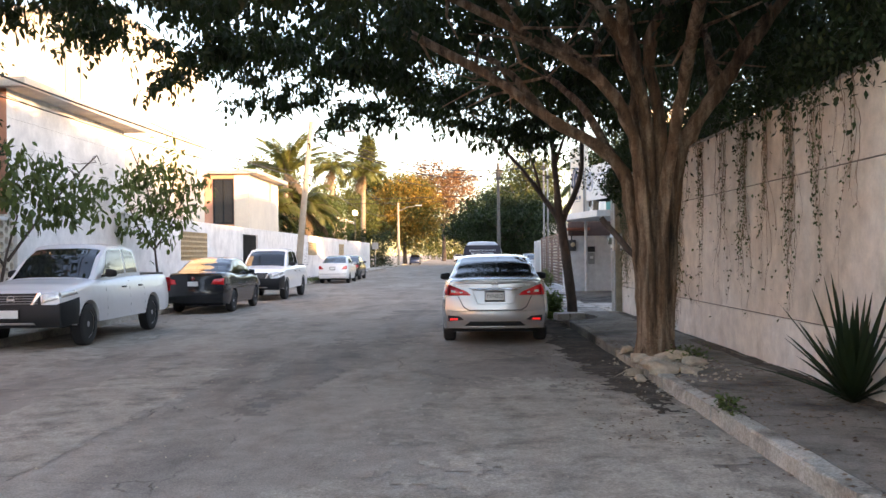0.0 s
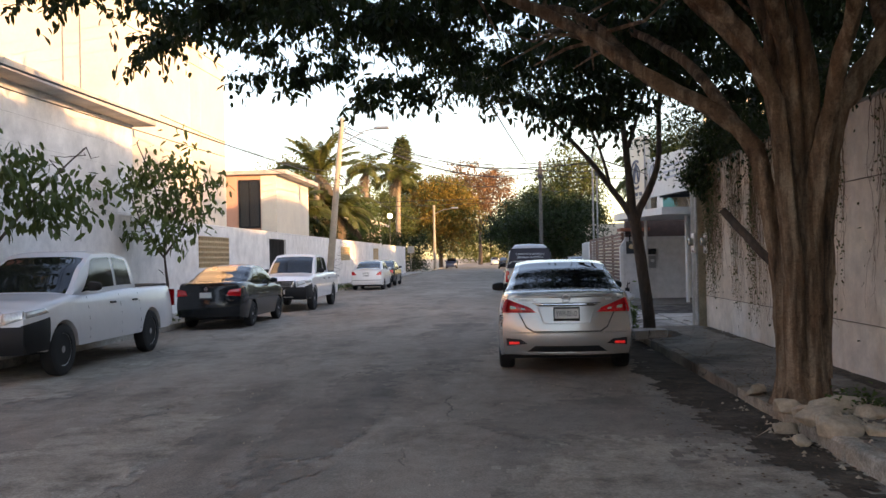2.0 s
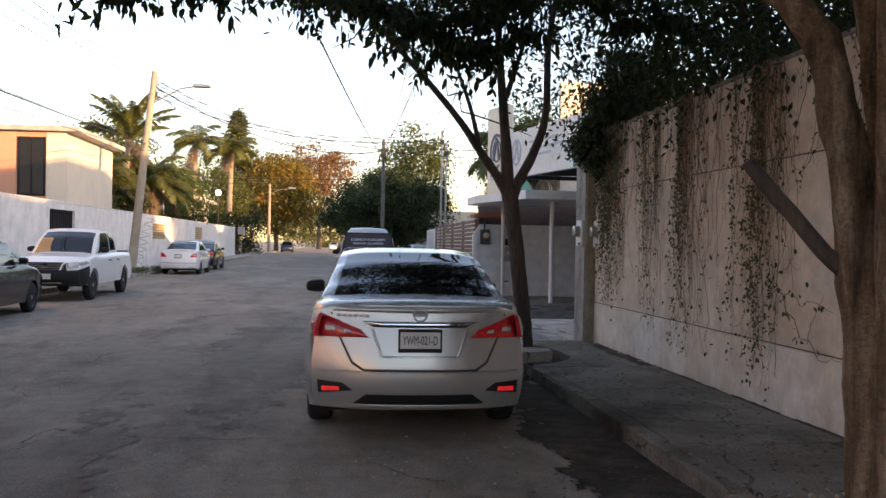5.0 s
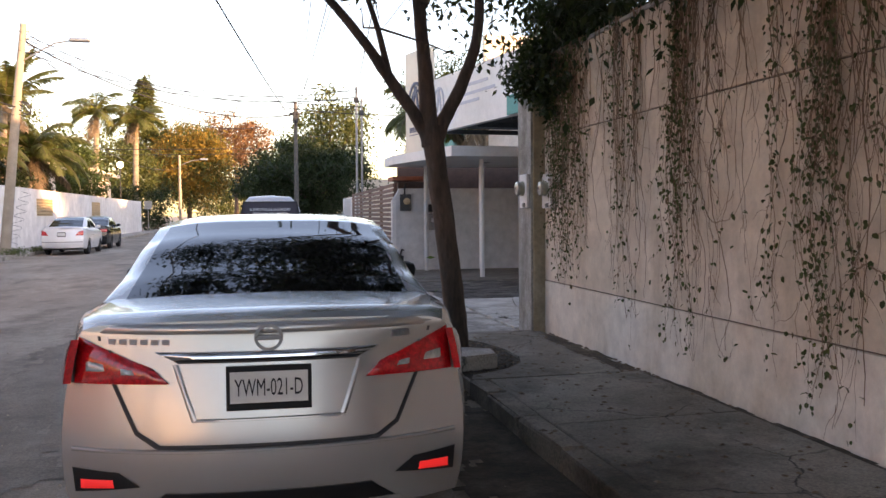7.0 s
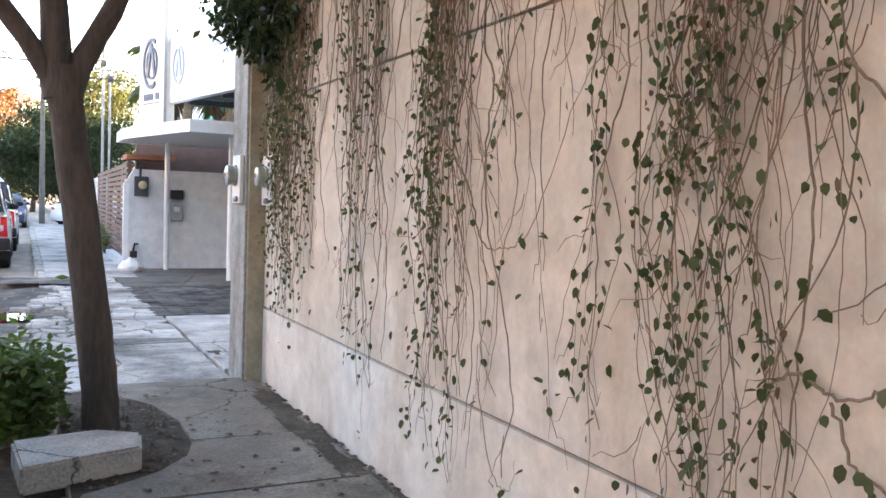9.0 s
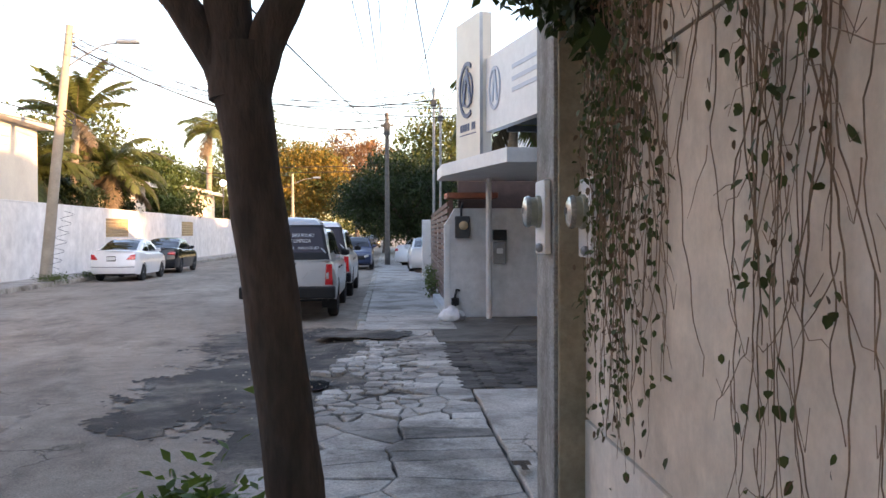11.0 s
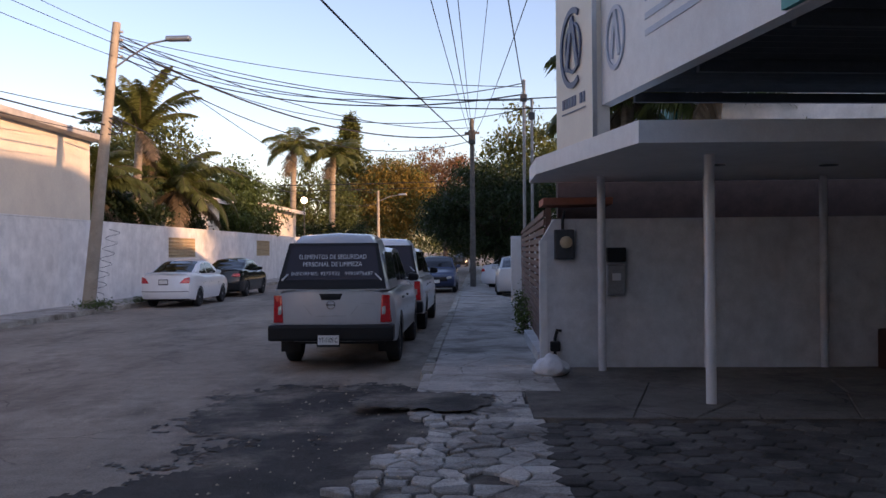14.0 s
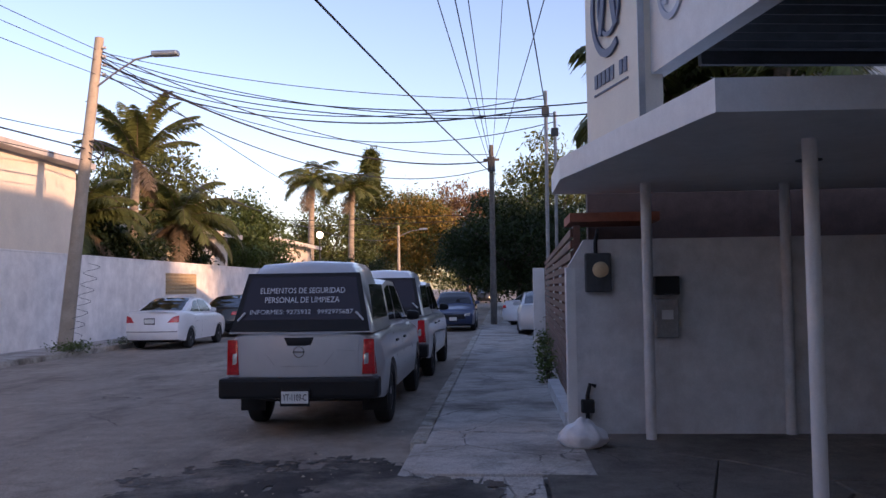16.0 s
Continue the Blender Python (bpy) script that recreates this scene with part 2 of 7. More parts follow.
M["leaf_orange"] = leafmat("leaf_orange", (0.21, 0.145, 0.034), (0.30, 0.19, 0.03))
M["leaf_red"] = leafmat("leaf_red", (0.20, 0.115, 0.06), (0.22, 0.10, 0.04))
M["palm_leaf"] = leafmat("palm_leaf", (0.10, 0.12, 0.04), (0.16, 0.16, 0.03))
M["palm_dry"] = leafmat("palm_dry", (0.20, 0.15, 0.10), (0.15, 0.1, 0.05))
M["vine_stem"] = mat("vine_stem", (0.24, 0.17, 0.12), 0.9, var=0.3, bump=0.2)
M["vine_leaf"] = leafmat("vine_leaf", (0.065, 0.09, 0.038), (0.11, 0.13, 0.035))
M["vine_dry"] = leafmat("vine_dry", (0.16, 0.115, 0.08), (0.14, 0.085, 0.04))
M["stone"] = weathered("stone", (0.33, 0.31, 0.28), (0.52, 0.50, 0.46), (0.075, 0.068, 0.06), rough=0.85, big=0.7, mid=0.9, fine=50, dark_amt=1.0, bump=0.8, dist=0.006, obj_rand=0.32, speck=0.8)
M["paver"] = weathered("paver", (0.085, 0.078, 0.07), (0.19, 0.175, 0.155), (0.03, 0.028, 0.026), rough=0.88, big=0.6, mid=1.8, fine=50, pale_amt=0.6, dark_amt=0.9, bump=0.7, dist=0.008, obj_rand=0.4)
M["white_paint"] = mat("white_paint", (0.72, 0.72, 0.71), 0.55, var=0.06, bump=0.05, stain=(0.5, 0.48, 0.45), stain_amt=0.3)
M["office_wall"] = weathered("office_wall", (0.60, 0.60, 0.60), (0.66, 0.66, 0.655), (0.42, 0.41, 0.40), rough=0.85, big=0.6, mid=1.4, fine=40, stretch=(1, 1, 0.5), dark_amt=0.45, bump=0.2, dist=0.003, speck=0.2, grit=0.06)
M["maroon"] = mat("maroon", (0.10, 0.065, 0.055), 0.85, var=0.2, bump=0.2)
M["slat_brown"] = mat("slat_brown", (0.14, 0.065, 0.045), 0.6, var=0.2, scale=4, bump=0.2, obj_rand=0.15)
M["steel_dark"] = mat("steel_dark", (0.06, 0.065, 0.07), 0.6, 0.3, var=0.2, bump=0.1)
M["teal"] = mat("teal", (0.03, 0.28, 0.26), 0.6, var=0.1, bump=0.05)
M["sign_face"] = mat("sign_face", (0.72, 0.66, 0.56), 0.5, var=0.06, scale=2, bump=0.03, stain=(0.6, 0.52, 0.42), stain_amt=0.4)
M["sign_blue"] = mat("sign_blue", (0.07, 0.085, 0.15), 0.5, var=0.05, bump=0)
M["sign_pale"] = mat("sign_pale", (0.40, 0.44, 0.52), 0.5, var=0.05, bump=0)
M["metal"] = mat("metal", (0.45, 0.45, 0.45), 0.35, 0.9, var=0.1, bump=0.05)
M["metal_dull"] = mat("metal_dull", (0.3, 0.3, 0.3), 0.55, 0.7, var=0.2, bump=0.1)
M["chrome"] = mat("chrome", (0.75, 0.75, 0.76), 0.08, 1.0, var=0, bump=0)
M["pole_concrete"] = mat("pole_concrete", (0.36, 0.31, 0.25), 0.9, var=0.15, scale=3, fine=30, bump=0.3, stain=(0.2, 0.17, 0.14), stain_amt=0.5)
M["pole_wood"] = mat("pole_wood", (0.12, 0.11, 0.10), 0.9, var=0.25, bump=0.3)
M["wire"] = mat("wire", (0.025, 0.025, 0.03), 0.6, var=0, bump=0)
M["black_plastic"] = mat("black_plastic", (0.013, 0.013, 0.014), 0.55, var=0.1, bump=0.08, spec=0.3)
M["dark_void"] = mat("dark_void", (0.012, 0.012, 0.013), 0.9, var=0.1, bump=0)
M["tyre"] = mat("tyre", (0.02, 0.02, 0.021), 0.85, var=0.15, fine=90, bump=0.3)
M["rim"] = mat("rim", (0.42, 0.43, 0.44), 0.3, 0.85, var=0.08, bump=0)
M["paint_silver"] = mat("paint_silver", (0.52, 0.505, 0.48), 0.27, 0.62, var=0.04, scale=2, fine=400, bump=0, coat=0.9)
M["paint_grey"] = mat("paint_grey", (0.52, 0.52, 0.52), 0.35, 0.2, var=0.04, fine=400, bump=0, coat=0.8)
M["paint_white"] = mat("paint_white", (0.84, 0.84, 0.84), 0.3, 0.0, var=0.03, fine=50, bump=0, coat=0.7)
M["paint_black"] = mat("paint_black", (0.012, 0.014, 0.017), 0.2, 0.0, var=0.05, bump=0, coat=0.4, spec=0.35)
M["paint_blue"] = mat("paint_blue", (0.025, 0.045, 0.11), 0.3, 0.2, var=0.05, bump=0, coat=0.9)
M["glass_dark"] = glassmat("glass_dark", (0.012, 0.013, 0.015), 0.05)
M["lens_red"] = mat("lens_red", (0.6, 0.012, 0.016), 0.12, var=0.35, scale=40, fine=120, bump=0, coat=1.0)
M["lens_clear"] = mat("lens_clear", (0.55, 0.55, 0.53), 0.12, 0.35, var=0.2, scale=30, bump=0, coat=1.0)
# no lamp: a little emission stands in for light the reflector throws back
M["reflector"] = glowmat("reflector", (0.75, 0.03, 0.03), 0.12)
M["meter_glass"] = mat("meter_glass", (0.34, 0.35, 0.33), 0.22, 0.1, var=0.3, scale=25, bump=0, coat=0.6)
M["plate"] = mat("plate", (0.72, 0.73, 0.70), 0.5, var=0.05, bump=0)
M["ink"] = mat("ink", (0.02, 0.02, 0.022), 0.6, var=0, bump=0)
M["ink_pale"] = mat("ink_pale", (0.62, 0.63, 0.64), 0.6, var=0, bump=0)
M["bag"] = mat("bag", (0.72, 0.72, 0.73), 0.4, var=0.08, scale=10, fine=50, bump=0.4, dist=0.01)
M["rock"] = mat("rock", (0.45, 0.37, 0.275), 0.9, var=0.25, scale=5, fine=30, bump=0.5, dist=0.012)
M["terracotta"] = mat("terracotta", (0.06, 0.025, 0.02), 0.8, var=0.2, bump=0.2)
M["roof_tile"] = mat("roof_tile", (0.36, 0.13, 0.08), 0.85, var=0.2, bump=0.2)
M["lamp_glow"] = glowmat("lamp_glow", (1.0, 0.85, 0.6), 3.0)


# ---- mesh helpers ----
def part(name, bm, material, parent=None, label=""):
    me = bpy.data.meshes.new(name)
    if isinstance(bm, tuple):
        me.from_pydata(bm[0], [], bm[1])
    else:
        bm.to_mesh(me)
        bm.free()
    me.materials.append(M[material])
    ob = new(name, me)
    if parent is not None:
        ob.parent = parent
    if label:
        tagged(ob, label)
    return ob


def smooth(ob, angle=40):
    me = ob.data
    me.polygons.foreach_set("use_smooth", [True] * len(me.polygons))
    me.set_sharp_from_angle(angle=radians(angle))
    return ob


def thing(name, label, category, at=(0, 0, 0), rz=0.0, group="", kind=""):
    e = new(name)
    e.matrix_world = pose(*at, 0, 0, rz)
    return tagged(e, label, category, group, kind)


def box(bm, lo, hi, bevel=0.0, m=None):
    ctr = [(a + b) / 2 for a, b in zip(lo, hi)]
    r = bmesh.ops.create_cube(bm, size=1.0)
    vs = r["verts"]
    for v in vs:
        v.co = Vector([c + k * (b - a) for c, k, a, b in zip(ctr, v.co, lo, hi)])
    if bevel:
        es = list({e for v in vs for e in v.link_edges})
        out = bmesh.ops.bevel(bm, geom=es, offset=bevel, segments=2, affect='EDGES', profile=0.6)
        vs = list({v for f in out["faces"] for v in f.verts} | {v for v in vs if v.is_valid})
    if m is not None:
        for v in vs:
            v.co = m @ v.co
    return vs


def boxm(lo, hi, bevel=0.0):
    bm = bmesh.new()
    box(bm, lo, hi, bevel)
    return bm


def rings(bm, sections, close=True, cap=True):
    """Joins rings of points (equal counts) into a skin."""
    rows = [[bm.verts.new(p) for p in s] for s in sections]
    n = len(rows[0])
    for a, b in zip(rows, rows[1:]):
        for i in range(n if close else n - 1):
            j = (i + 1) % n
            try:
                bm.faces.new((a[i], a[j], b[j], b[i]))
            except ValueError:
                pass
    if cap:
        for r, flip in ((rows[0], True), (rows[-1], False)):
            try:
                bm.faces.new(r[::-1] if flip else r)
            except ValueError:
                pass
    return rows


def tube(bm, pts, radii, sides=6, cap=True):
    """A tapered tube along a line of points."""
    pts = [Vector(p) for p in pts]
    secs = []
    a = None
    for i, p in enumerate(pts):
        d = (pts[min(i + 1, len(pts) - 1)] - pts[max(i - 1, 0)]).normalized()
        if a is None or a.cross(d).length < 0.05:
            a = d.cross(Vector((0.13, 0.21, 1)) if abs(d.z) < 0.9 else Vector((1, 0.1, 0)))
        a = (a - d * a.dot(d)).normalized()
        b = d.cross(a)
        r = radii[i] if isinstance(radii, (list, tuple)) else radii
        secs.append([p + (a * math.cos(k * 2 * math.pi / sides) + b * math.sin(k * 2 * math.pi / sides)) * r for k in range(sides)])
    rings(bm, secs, cap=cap)


def lathe(bm, profile, sides=24, m=None):
    """Turns (radius, height) pairs round z."""
    secs = [[Vector((r * math.cos(k * 2 * math.pi / sides), r * math.sin(k * 2 * math.pi / sides), z)) for k in range(sides)] for r, z in profile]
    if m is not None:
        secs = [[m @ p for p in s] for s in secs]
    rings(bm, secs)


def fixn(bm):
    bmesh.ops.recalc_face_normals(bm, faces=bm.faces)
    return bm


def prism(poly, z0, z1):
    """An upright prism on a plan polygon (counter-clockwise)."""
    bm = bmesh.new()
    rings(bm, [[Vector((x, y, z0)) for x, y in poly], [Vector((x, y, z1)) for x, y in poly]])
    return fixn(bm)


def wall_with_holes(axis_x, thick, y0, y1, z0, z1, holes):
    """A wall along y at x = axis_x (street face), thickness towards -sign; holes are (ya, yb, za, zb)."""
    bm = bmesh.new()
    ys = sorted({y0, y1, *[h[0] for h in holes], *[h[1] for h in holes]})
    for a, b in zip(ys, ys[1:]):
        segs = sorted([(h[2], h[3]) for h in holes if h[0] <= a and h[1] >= b])
        z = z0
        for s, e in segs + [(z1, z1)]:
            if s > z + 1e-4:
                box(bm, (min(axis_x, axis_x + thick), a, z), (max(axis_x, axis_x + thick), b, s))
            z = max(z, e)
    bmesh.ops.remove_doubles(bm, verts=bm.verts, dist=1e-4)
    return bm


def noise_grid(x0, x1, y0, y1, nx, ny, z, amp=0.01, sc=0.8):
    vs, fs = [], []
    for j in range(ny + 1):
        for i in range(nx + 1):
            x, y = x0 + (x1 - x0) * i / nx, y0 + (y1 - y0) * j / ny
            zz = z(x, y) if callable(z) else z
            vs.append((x, y, zz + amp * noise.noise(Vector((x * sc, y * sc, 3.3)))))
    for j in range(ny):
        for i in range(nx):
            a = j * (nx + 1) + i
            fs.append((a, a + 1, a + nx + 2, a + nx + 1))
    return vs, fs


def lettering(name, text, size, m, material, parent, label="", width=None, extrude=0.0015):
    """Built-in font turned into a mesh; m places it (text in the xy plane)."""
    cu = bpy.data.curves.new(name, 'FONT')
    cu.body, cu.size, cu.align_x, cu.align_y, cu.extrude = text, size, 'CENTER', 'CENTER', extrude
    cu.resolution_u = 3
    tmp = bpy.data.objects.new(name, cu)
    scene.collection.objects.link(tmp)
    bpy.context.view_layer.update()
    me = bpy.data.meshes.new_from_object(tmp.evaluated_get(bpy.context.evaluated_depsgraph_get()))
    bpy.data.objects.remove(tmp)
    if width:
        xs = [v.co.x for v in me.vertices]
        k = width / (max(xs) - min(xs))
        for v in me.vertices:
            v.co.x *= k
    for v in me.vertices:
        v.co = m @ v.co
    me.materials.clear()
    me.materials.append(M[material])
    ob = new(name, me)
    ob.parent = parent
    if label:
        tagged(ob, label)
    return ob


def struct(ob, label, category):
    return tagged(ob, label, category, kind="structure")


# ---- ground, road, pavements ----
KR, KL = 3.55, -6.95          # kerb lines
WX = 5.15                     # street face of the vine wall
LX = -8.55                    # street face of the wall across the road
bmg = bmesh.new()
box(bmg, (-900, -300, -0.6), (900, 1500, -0.06))
struct(part("ground", bmg, "dirt"), "dusty bare earth ground reaching the horizon", "ground")
road = part("road", noise_grid(KL - 0.05, KR + 0.05, -30, 300, 44, 700, 0.0, 0.018, 0.9), "asphalt")
smooth(struct(road, "worn grey-brown asphalt road with patches and loose grit", "road"), 60)
cross = part("cross_road", noise_grid(-120, KL - 0.05, 97.5, 105, 60, 8, -0.005, 0.01), "asphalt")
struct(cross, "grey asphalt side street meeting the road", "road")


def slabs(x0, x1, y0, y1, z, step, parent, gap=0.012, material="concrete"):
    y = y0
    while y < y1 - 0.05:
        e = min(y + step, y1)
        bm = bmesh.new()
        vs = box(bm, (x0, y + gap / 2, -0.05), (x1, e - gap / 2, z), 0.012)
        t = random.uniform(-0.006, 0.006)
        for v in bm.verts:
            if v.co.z > 0:
                v.co.z += t * (v.co.x - x0) + random.uniform(-0.002, 0.002)
        part("slab", bm, material, parent)
        y = e


pav1 = struct(part("pavement_1", boxm((KR + 0.02, -30, -0.05), (WX, 21.2, 0.12)), "dirt"), "stained grey concrete pavement along the wall", "pavement")
slabs(KR + 0.17, WX - 0.06, -12, 18.4, 0.15, 2.4, pav1, material="concrete_dirty")
part("slab", prism([(KR + 0.02, 18.42), (WX - 0.06, 18.42), (WX - 0.06, 19.4), (4.3, 19.4), (4.22, 19.1), (4.03, 18.85), (3.82, 18.7), (KR + 0.08, 18.6)], -0.05, 0.152), "concrete_dirty", pav1)
part("slab", prism([(4.3, 19.415), (WX - 0.06, 19.415), (WX - 0.06, 21.2), (3.9, 21.2), (3.98, 20.8), (4.19, 20.44), (4.3, 19.9)], -0.05, 0.15), "concrete_dirty", pav1)
part("soil", noise_grid(KR + 0.03, 4.4, 18.5, 21.1, 30, 60, lambda x, y: 0.132, 0.014, 7.0), "soil", pav1)

kerb1 = struct(new("kerb_1"), "worn pale concrete kerb with broken edges", "kerb")
y = -12.0
while y < 18.3:
    ln = random.uniform(0.8, 1.1)
    if not 10.9 < y < 12.6:
        bm = boxm((KR, y, -0.05), (KR + 0.16, min(y + ln - 0.015, 18.4), 0.155), 0.02)
        for v in bm.verts:
            v.co += Vector((random.uniform(-0.012, 0.012), 0, random.uniform(-0.012, 0.008)))
        part("kerb_stone", bm, "kerb" if y < 12.6 else "concrete_dirty", kerb1)
    y += ln

# driveway apron: mortar bed under the broken stones, and the yard bed under the pavers
struct(part("driveway_bed", noise_grid(2.7, 5.25, 21.2, 31.0, 24, 70, lambda x, y: 0.045 * min(1, max(0, (x - 2.7) / 0.9)) - 0.02 * (x < 2.75) - 0.06 * math.exp(-((x - 3.25) / 0.6) ** 2 - ((y - 26.3) / 0.75) ** 2), 0.012, 2.0), "asphalt_wet"), "dark crumbling ground under broken paving stones", "ground")
struct(part("yard_bed", boxm((5.25, 21.3, -0.1), (11.6, 34.0, 0.087)), "soil"), "dark earth bed of the paved yard", "ground")
pav2 = struct(part("pavement_2", boxm((KR + 0.05, 31.0, -0.05), (5.6, 75, 0.09)), "concrete"), "grey cracked concrete pavement by the fence", "pavement")
slabs(KR + 0.17, 5.3, 31.05, 60, 0.12, 2.1, pav2)
kerb2 = struct(new("kerb_2"), "low grey concrete kerb with chipped edge", "kerb")
y = 32.6
while y < 60:
    bm = boxm((KR, y, -0.05), (KR + 0.16, y + 0.98, 0.125), 0.02)
    for v in bm.verts:
        v.co += Vector((random.uniform(-0.015, 0.015), 0, random.uniform(-0.012, 0.01)))
    part("kerb_stone", bm, "kerb", kerb2)
    y += 1.0
pav3 = struct(part("pavement_3", boxm((LX - 0.3, -30, -0.05), (KL, 97, 0.14)), "kerb"), "pale dusty concrete pavement with kerb and weeds", "pavement")
slabs(LX + 0.02, KL - 0.15, 30, 97, 0.15, 3.0, pav3)
pav4 = struct(part("pavement_4", boxm((KR + 0.05, 75, -0.05), (6.5, 300, 0.1)), "kerb"), "pale far pavement", "pavement")
pav5 = struct(part("pavement_5", boxm((-9, 106, -0.05), (KL, 300, 0.1)), "kerb"), "pale far pavement past the side street", "pavement")

# ---- vine wall and its end post ----
vw = struct(part("wall_vines", boxm((WX + 0.03, -14, 0.0), (WX + 0.2, 21.15, 3.28)), "joint"), "tall cream rendered wall with long vines", "wall")
for za, zb in ((0.02, 0.745), (0.76, 2.425), (2.44, 3.3)):
    yy = -14.0
    while yy < 21.1:
        ye = min(yy + 11.72, 21.15)
        part("wall_panel", boxm((WX + (0.004 if za > 0.5 else 0), yy + 0.004, za), (WX + 0.21, ye - 0.004, zb), 0.004), "wall_foot" if za < 0.5 else "wall_cream", vw)
        yy = ye
cap = part("wall_cap", boxm((WX - 0.02, -14, 3.3), (WX + 0.24, 21.15, 3.34), 0.01), "post_grey", vw)
post = struct(new("gate_post"), "grey concrete gate post with a tan inner face", "post")
part("post_shaft", boxm((4.99, 21.12, 0.0), (5.3, 21.62, 3.35), 0.012), "post_grey", post)
part("post_inner", boxm((5.01, 21.085, 0.0), (WX + 0.2, 21.115, 3.3), 0.01), "post_tan", post)

# ---- wall and houses across the road ----
holes = [(30.6, 33.8, 1.45, 2.5), (39.3, 42.2, 0.15, 2.6), (56.2, 59.6, 1.6, 2.45), (70.5, 73.6, 1.6, 2.5)]
wl = struct(part("wall_across", wall_with_holes(LX, -0.2, 19.4, 95, 0.0, 2.85, holes), "wall_white"), "long white rendered garden wall with screens and a gate", "wall")
part("wall_cap", boxm((LX - 0.22, 19.4, 2.85), (LX + 0.02, 95, 2.9), 0.01), "wall_white", wl)
for ya in (30.6, 56.2, 70.5):
    yb, za, zb = {30.6: (33.8, 1.45, 2.5), 56.2: (59.6, 1.6, 2.45), 70.5: (73.6, 1.6, 2.5)}[ya]
    sc = part("screen", boxm((LX - 0.14, ya, za), (LX - 0.1, yb, zb)), "block_tan", wl, "tan pierced block screen")
    nr, nc = 6, max(6, int((yb - ya) / 0.22))
    for r in range(nr + 1):
        zz = za + (zb - za) * r / nr
        part("screen_bar", boxm((LX - 0.12, ya, zz - 0.03), (LX - 0.01, yb, zz + 0.03)), "block_tan", sc)
    for c in range(nc + 1):
        yy = ya + (yb - ya) * c / nc
        part("screen_bar", boxm((LX - 0.12, yy - 0.025, za), (LX - 0.013, yy + 0.025, zb)), "block_tan", sc)
g = part("gate", boxm((LX - 0.14, 39.3, 0.15), (LX - 0.1, 42.2, 2.6)), "black_plastic", wl, "black steel street gate")
for k in range(12):
    part("gate_bar", boxm((LX - 0.1, 39.4 + k * 0.24, 0.2), (LX - 0.07, 39.47 + k * 0.24, 2.55)), "black_plastic", g)


def house(name, label, at_x, y0, y1, depth, h, street, front, eave=0.5, eave_t=0.22):
    """A two-storey house: street face at at_x, body towards -x, with a projecting roof slab."""
    t = thing(name, label, "house", (at_x, y0, 0))
    L = y1 - y0
    part("wall_street", boxm((-0.2, 0, 0), (0, L, h)), street, t)
    part("wall_front", boxm((-depth, -0.003, 0), (-0.003, 0.2, h - 0.002)), front, t)
    part("wall_back", boxm((-depth, L - 0.2, 0), (-0.203, L - 0.003, h - 0.002)), street, t)
    part("wall_garden", boxm((-depth, 0.2, 0), (-depth + 0.2, L - 0.2, h - 0.002)), street, t)
    part("roof", boxm((-depth - 0.2, -0.25, h), (eave, L + 0.35, h + eave_t), 0.02), "eave", t, "grey projecting concrete roof slab")
    return t


hA = house("white_house", "white block-built two-storey house with grey roof slab", -8.95, 19.75, 26.6, 9, 5.45, "wall_white", "wall_pink", 0.55)
for k in range(1, 9):
    part("block_course", boxm((-0.002, 0.02, k * 0.6), (0.0025, 6.83, k * 0.6 + 0.006)), "eave", hA)
part("antenna", boxm((-0.8, 4.6, 5.67), (-0.77, 4.63, 8.2)), "metal_dull", hA)
part("antenna", boxm((-0.5, 4.9, 5.67), (-0.47, 4.93, 8.0)), "metal_dull", hA)
part("roof_box", boxm((-2.4, 5.0, 5.67), (-1.6, 6.0, 6.3), 0.03), "wall_sand", hA)
hT = house("cream_tower_house", "tall cream rendered house with a stair tower", -9.35, 26.7, 35.2, 8, 9.2, "wall_sand", "wall_sand", 0.12, 0.15)
part("tower", boxm((-0.25, 5.6, 0), (0.35, 8.3, 9.18), 0.02), "wall_sand", hT)
hP = house("pink_house", "salmon pink two-storey house with a dark window", -9.3, 43.6, 50.6, 7, 5.75, "wall_sand", "wall_pink", 0.5, 0.2)
wp = part("window", boxm((-1.75, -0.02, 3.3), (-0.85, 0.05, 5.45)), "glass_dark", hP, "dark glazed upstairs window")
for lo, hi in (((-1.82, -0.05, 3.22), (-1.75, 0.0, 5.52)), ((-0.85, -0.05, 3.22), (-0.78, 0, 5.52)), ((-1.75, -0.05, 5.45), (-0.85, 0, 5.52)), ((-1.75, -0.05, 3.22), (-0.85, 0, 3.3)), ((-1.33, -0.045, 3.3), (-1.28, 0, 5.45))):
    part("window_frame", boxm(lo, hi), "black_plastic", wp)
part("drain_pipe", boxm((-2.75, -0.1, 2.9), (-2.67, -0.01, 5.6)), "black_plastic", hP)
part("pilaster", boxm((-0.75, -0.03, 0), (-0.004, 0.0, 5.7)), "wall_sand", hP)


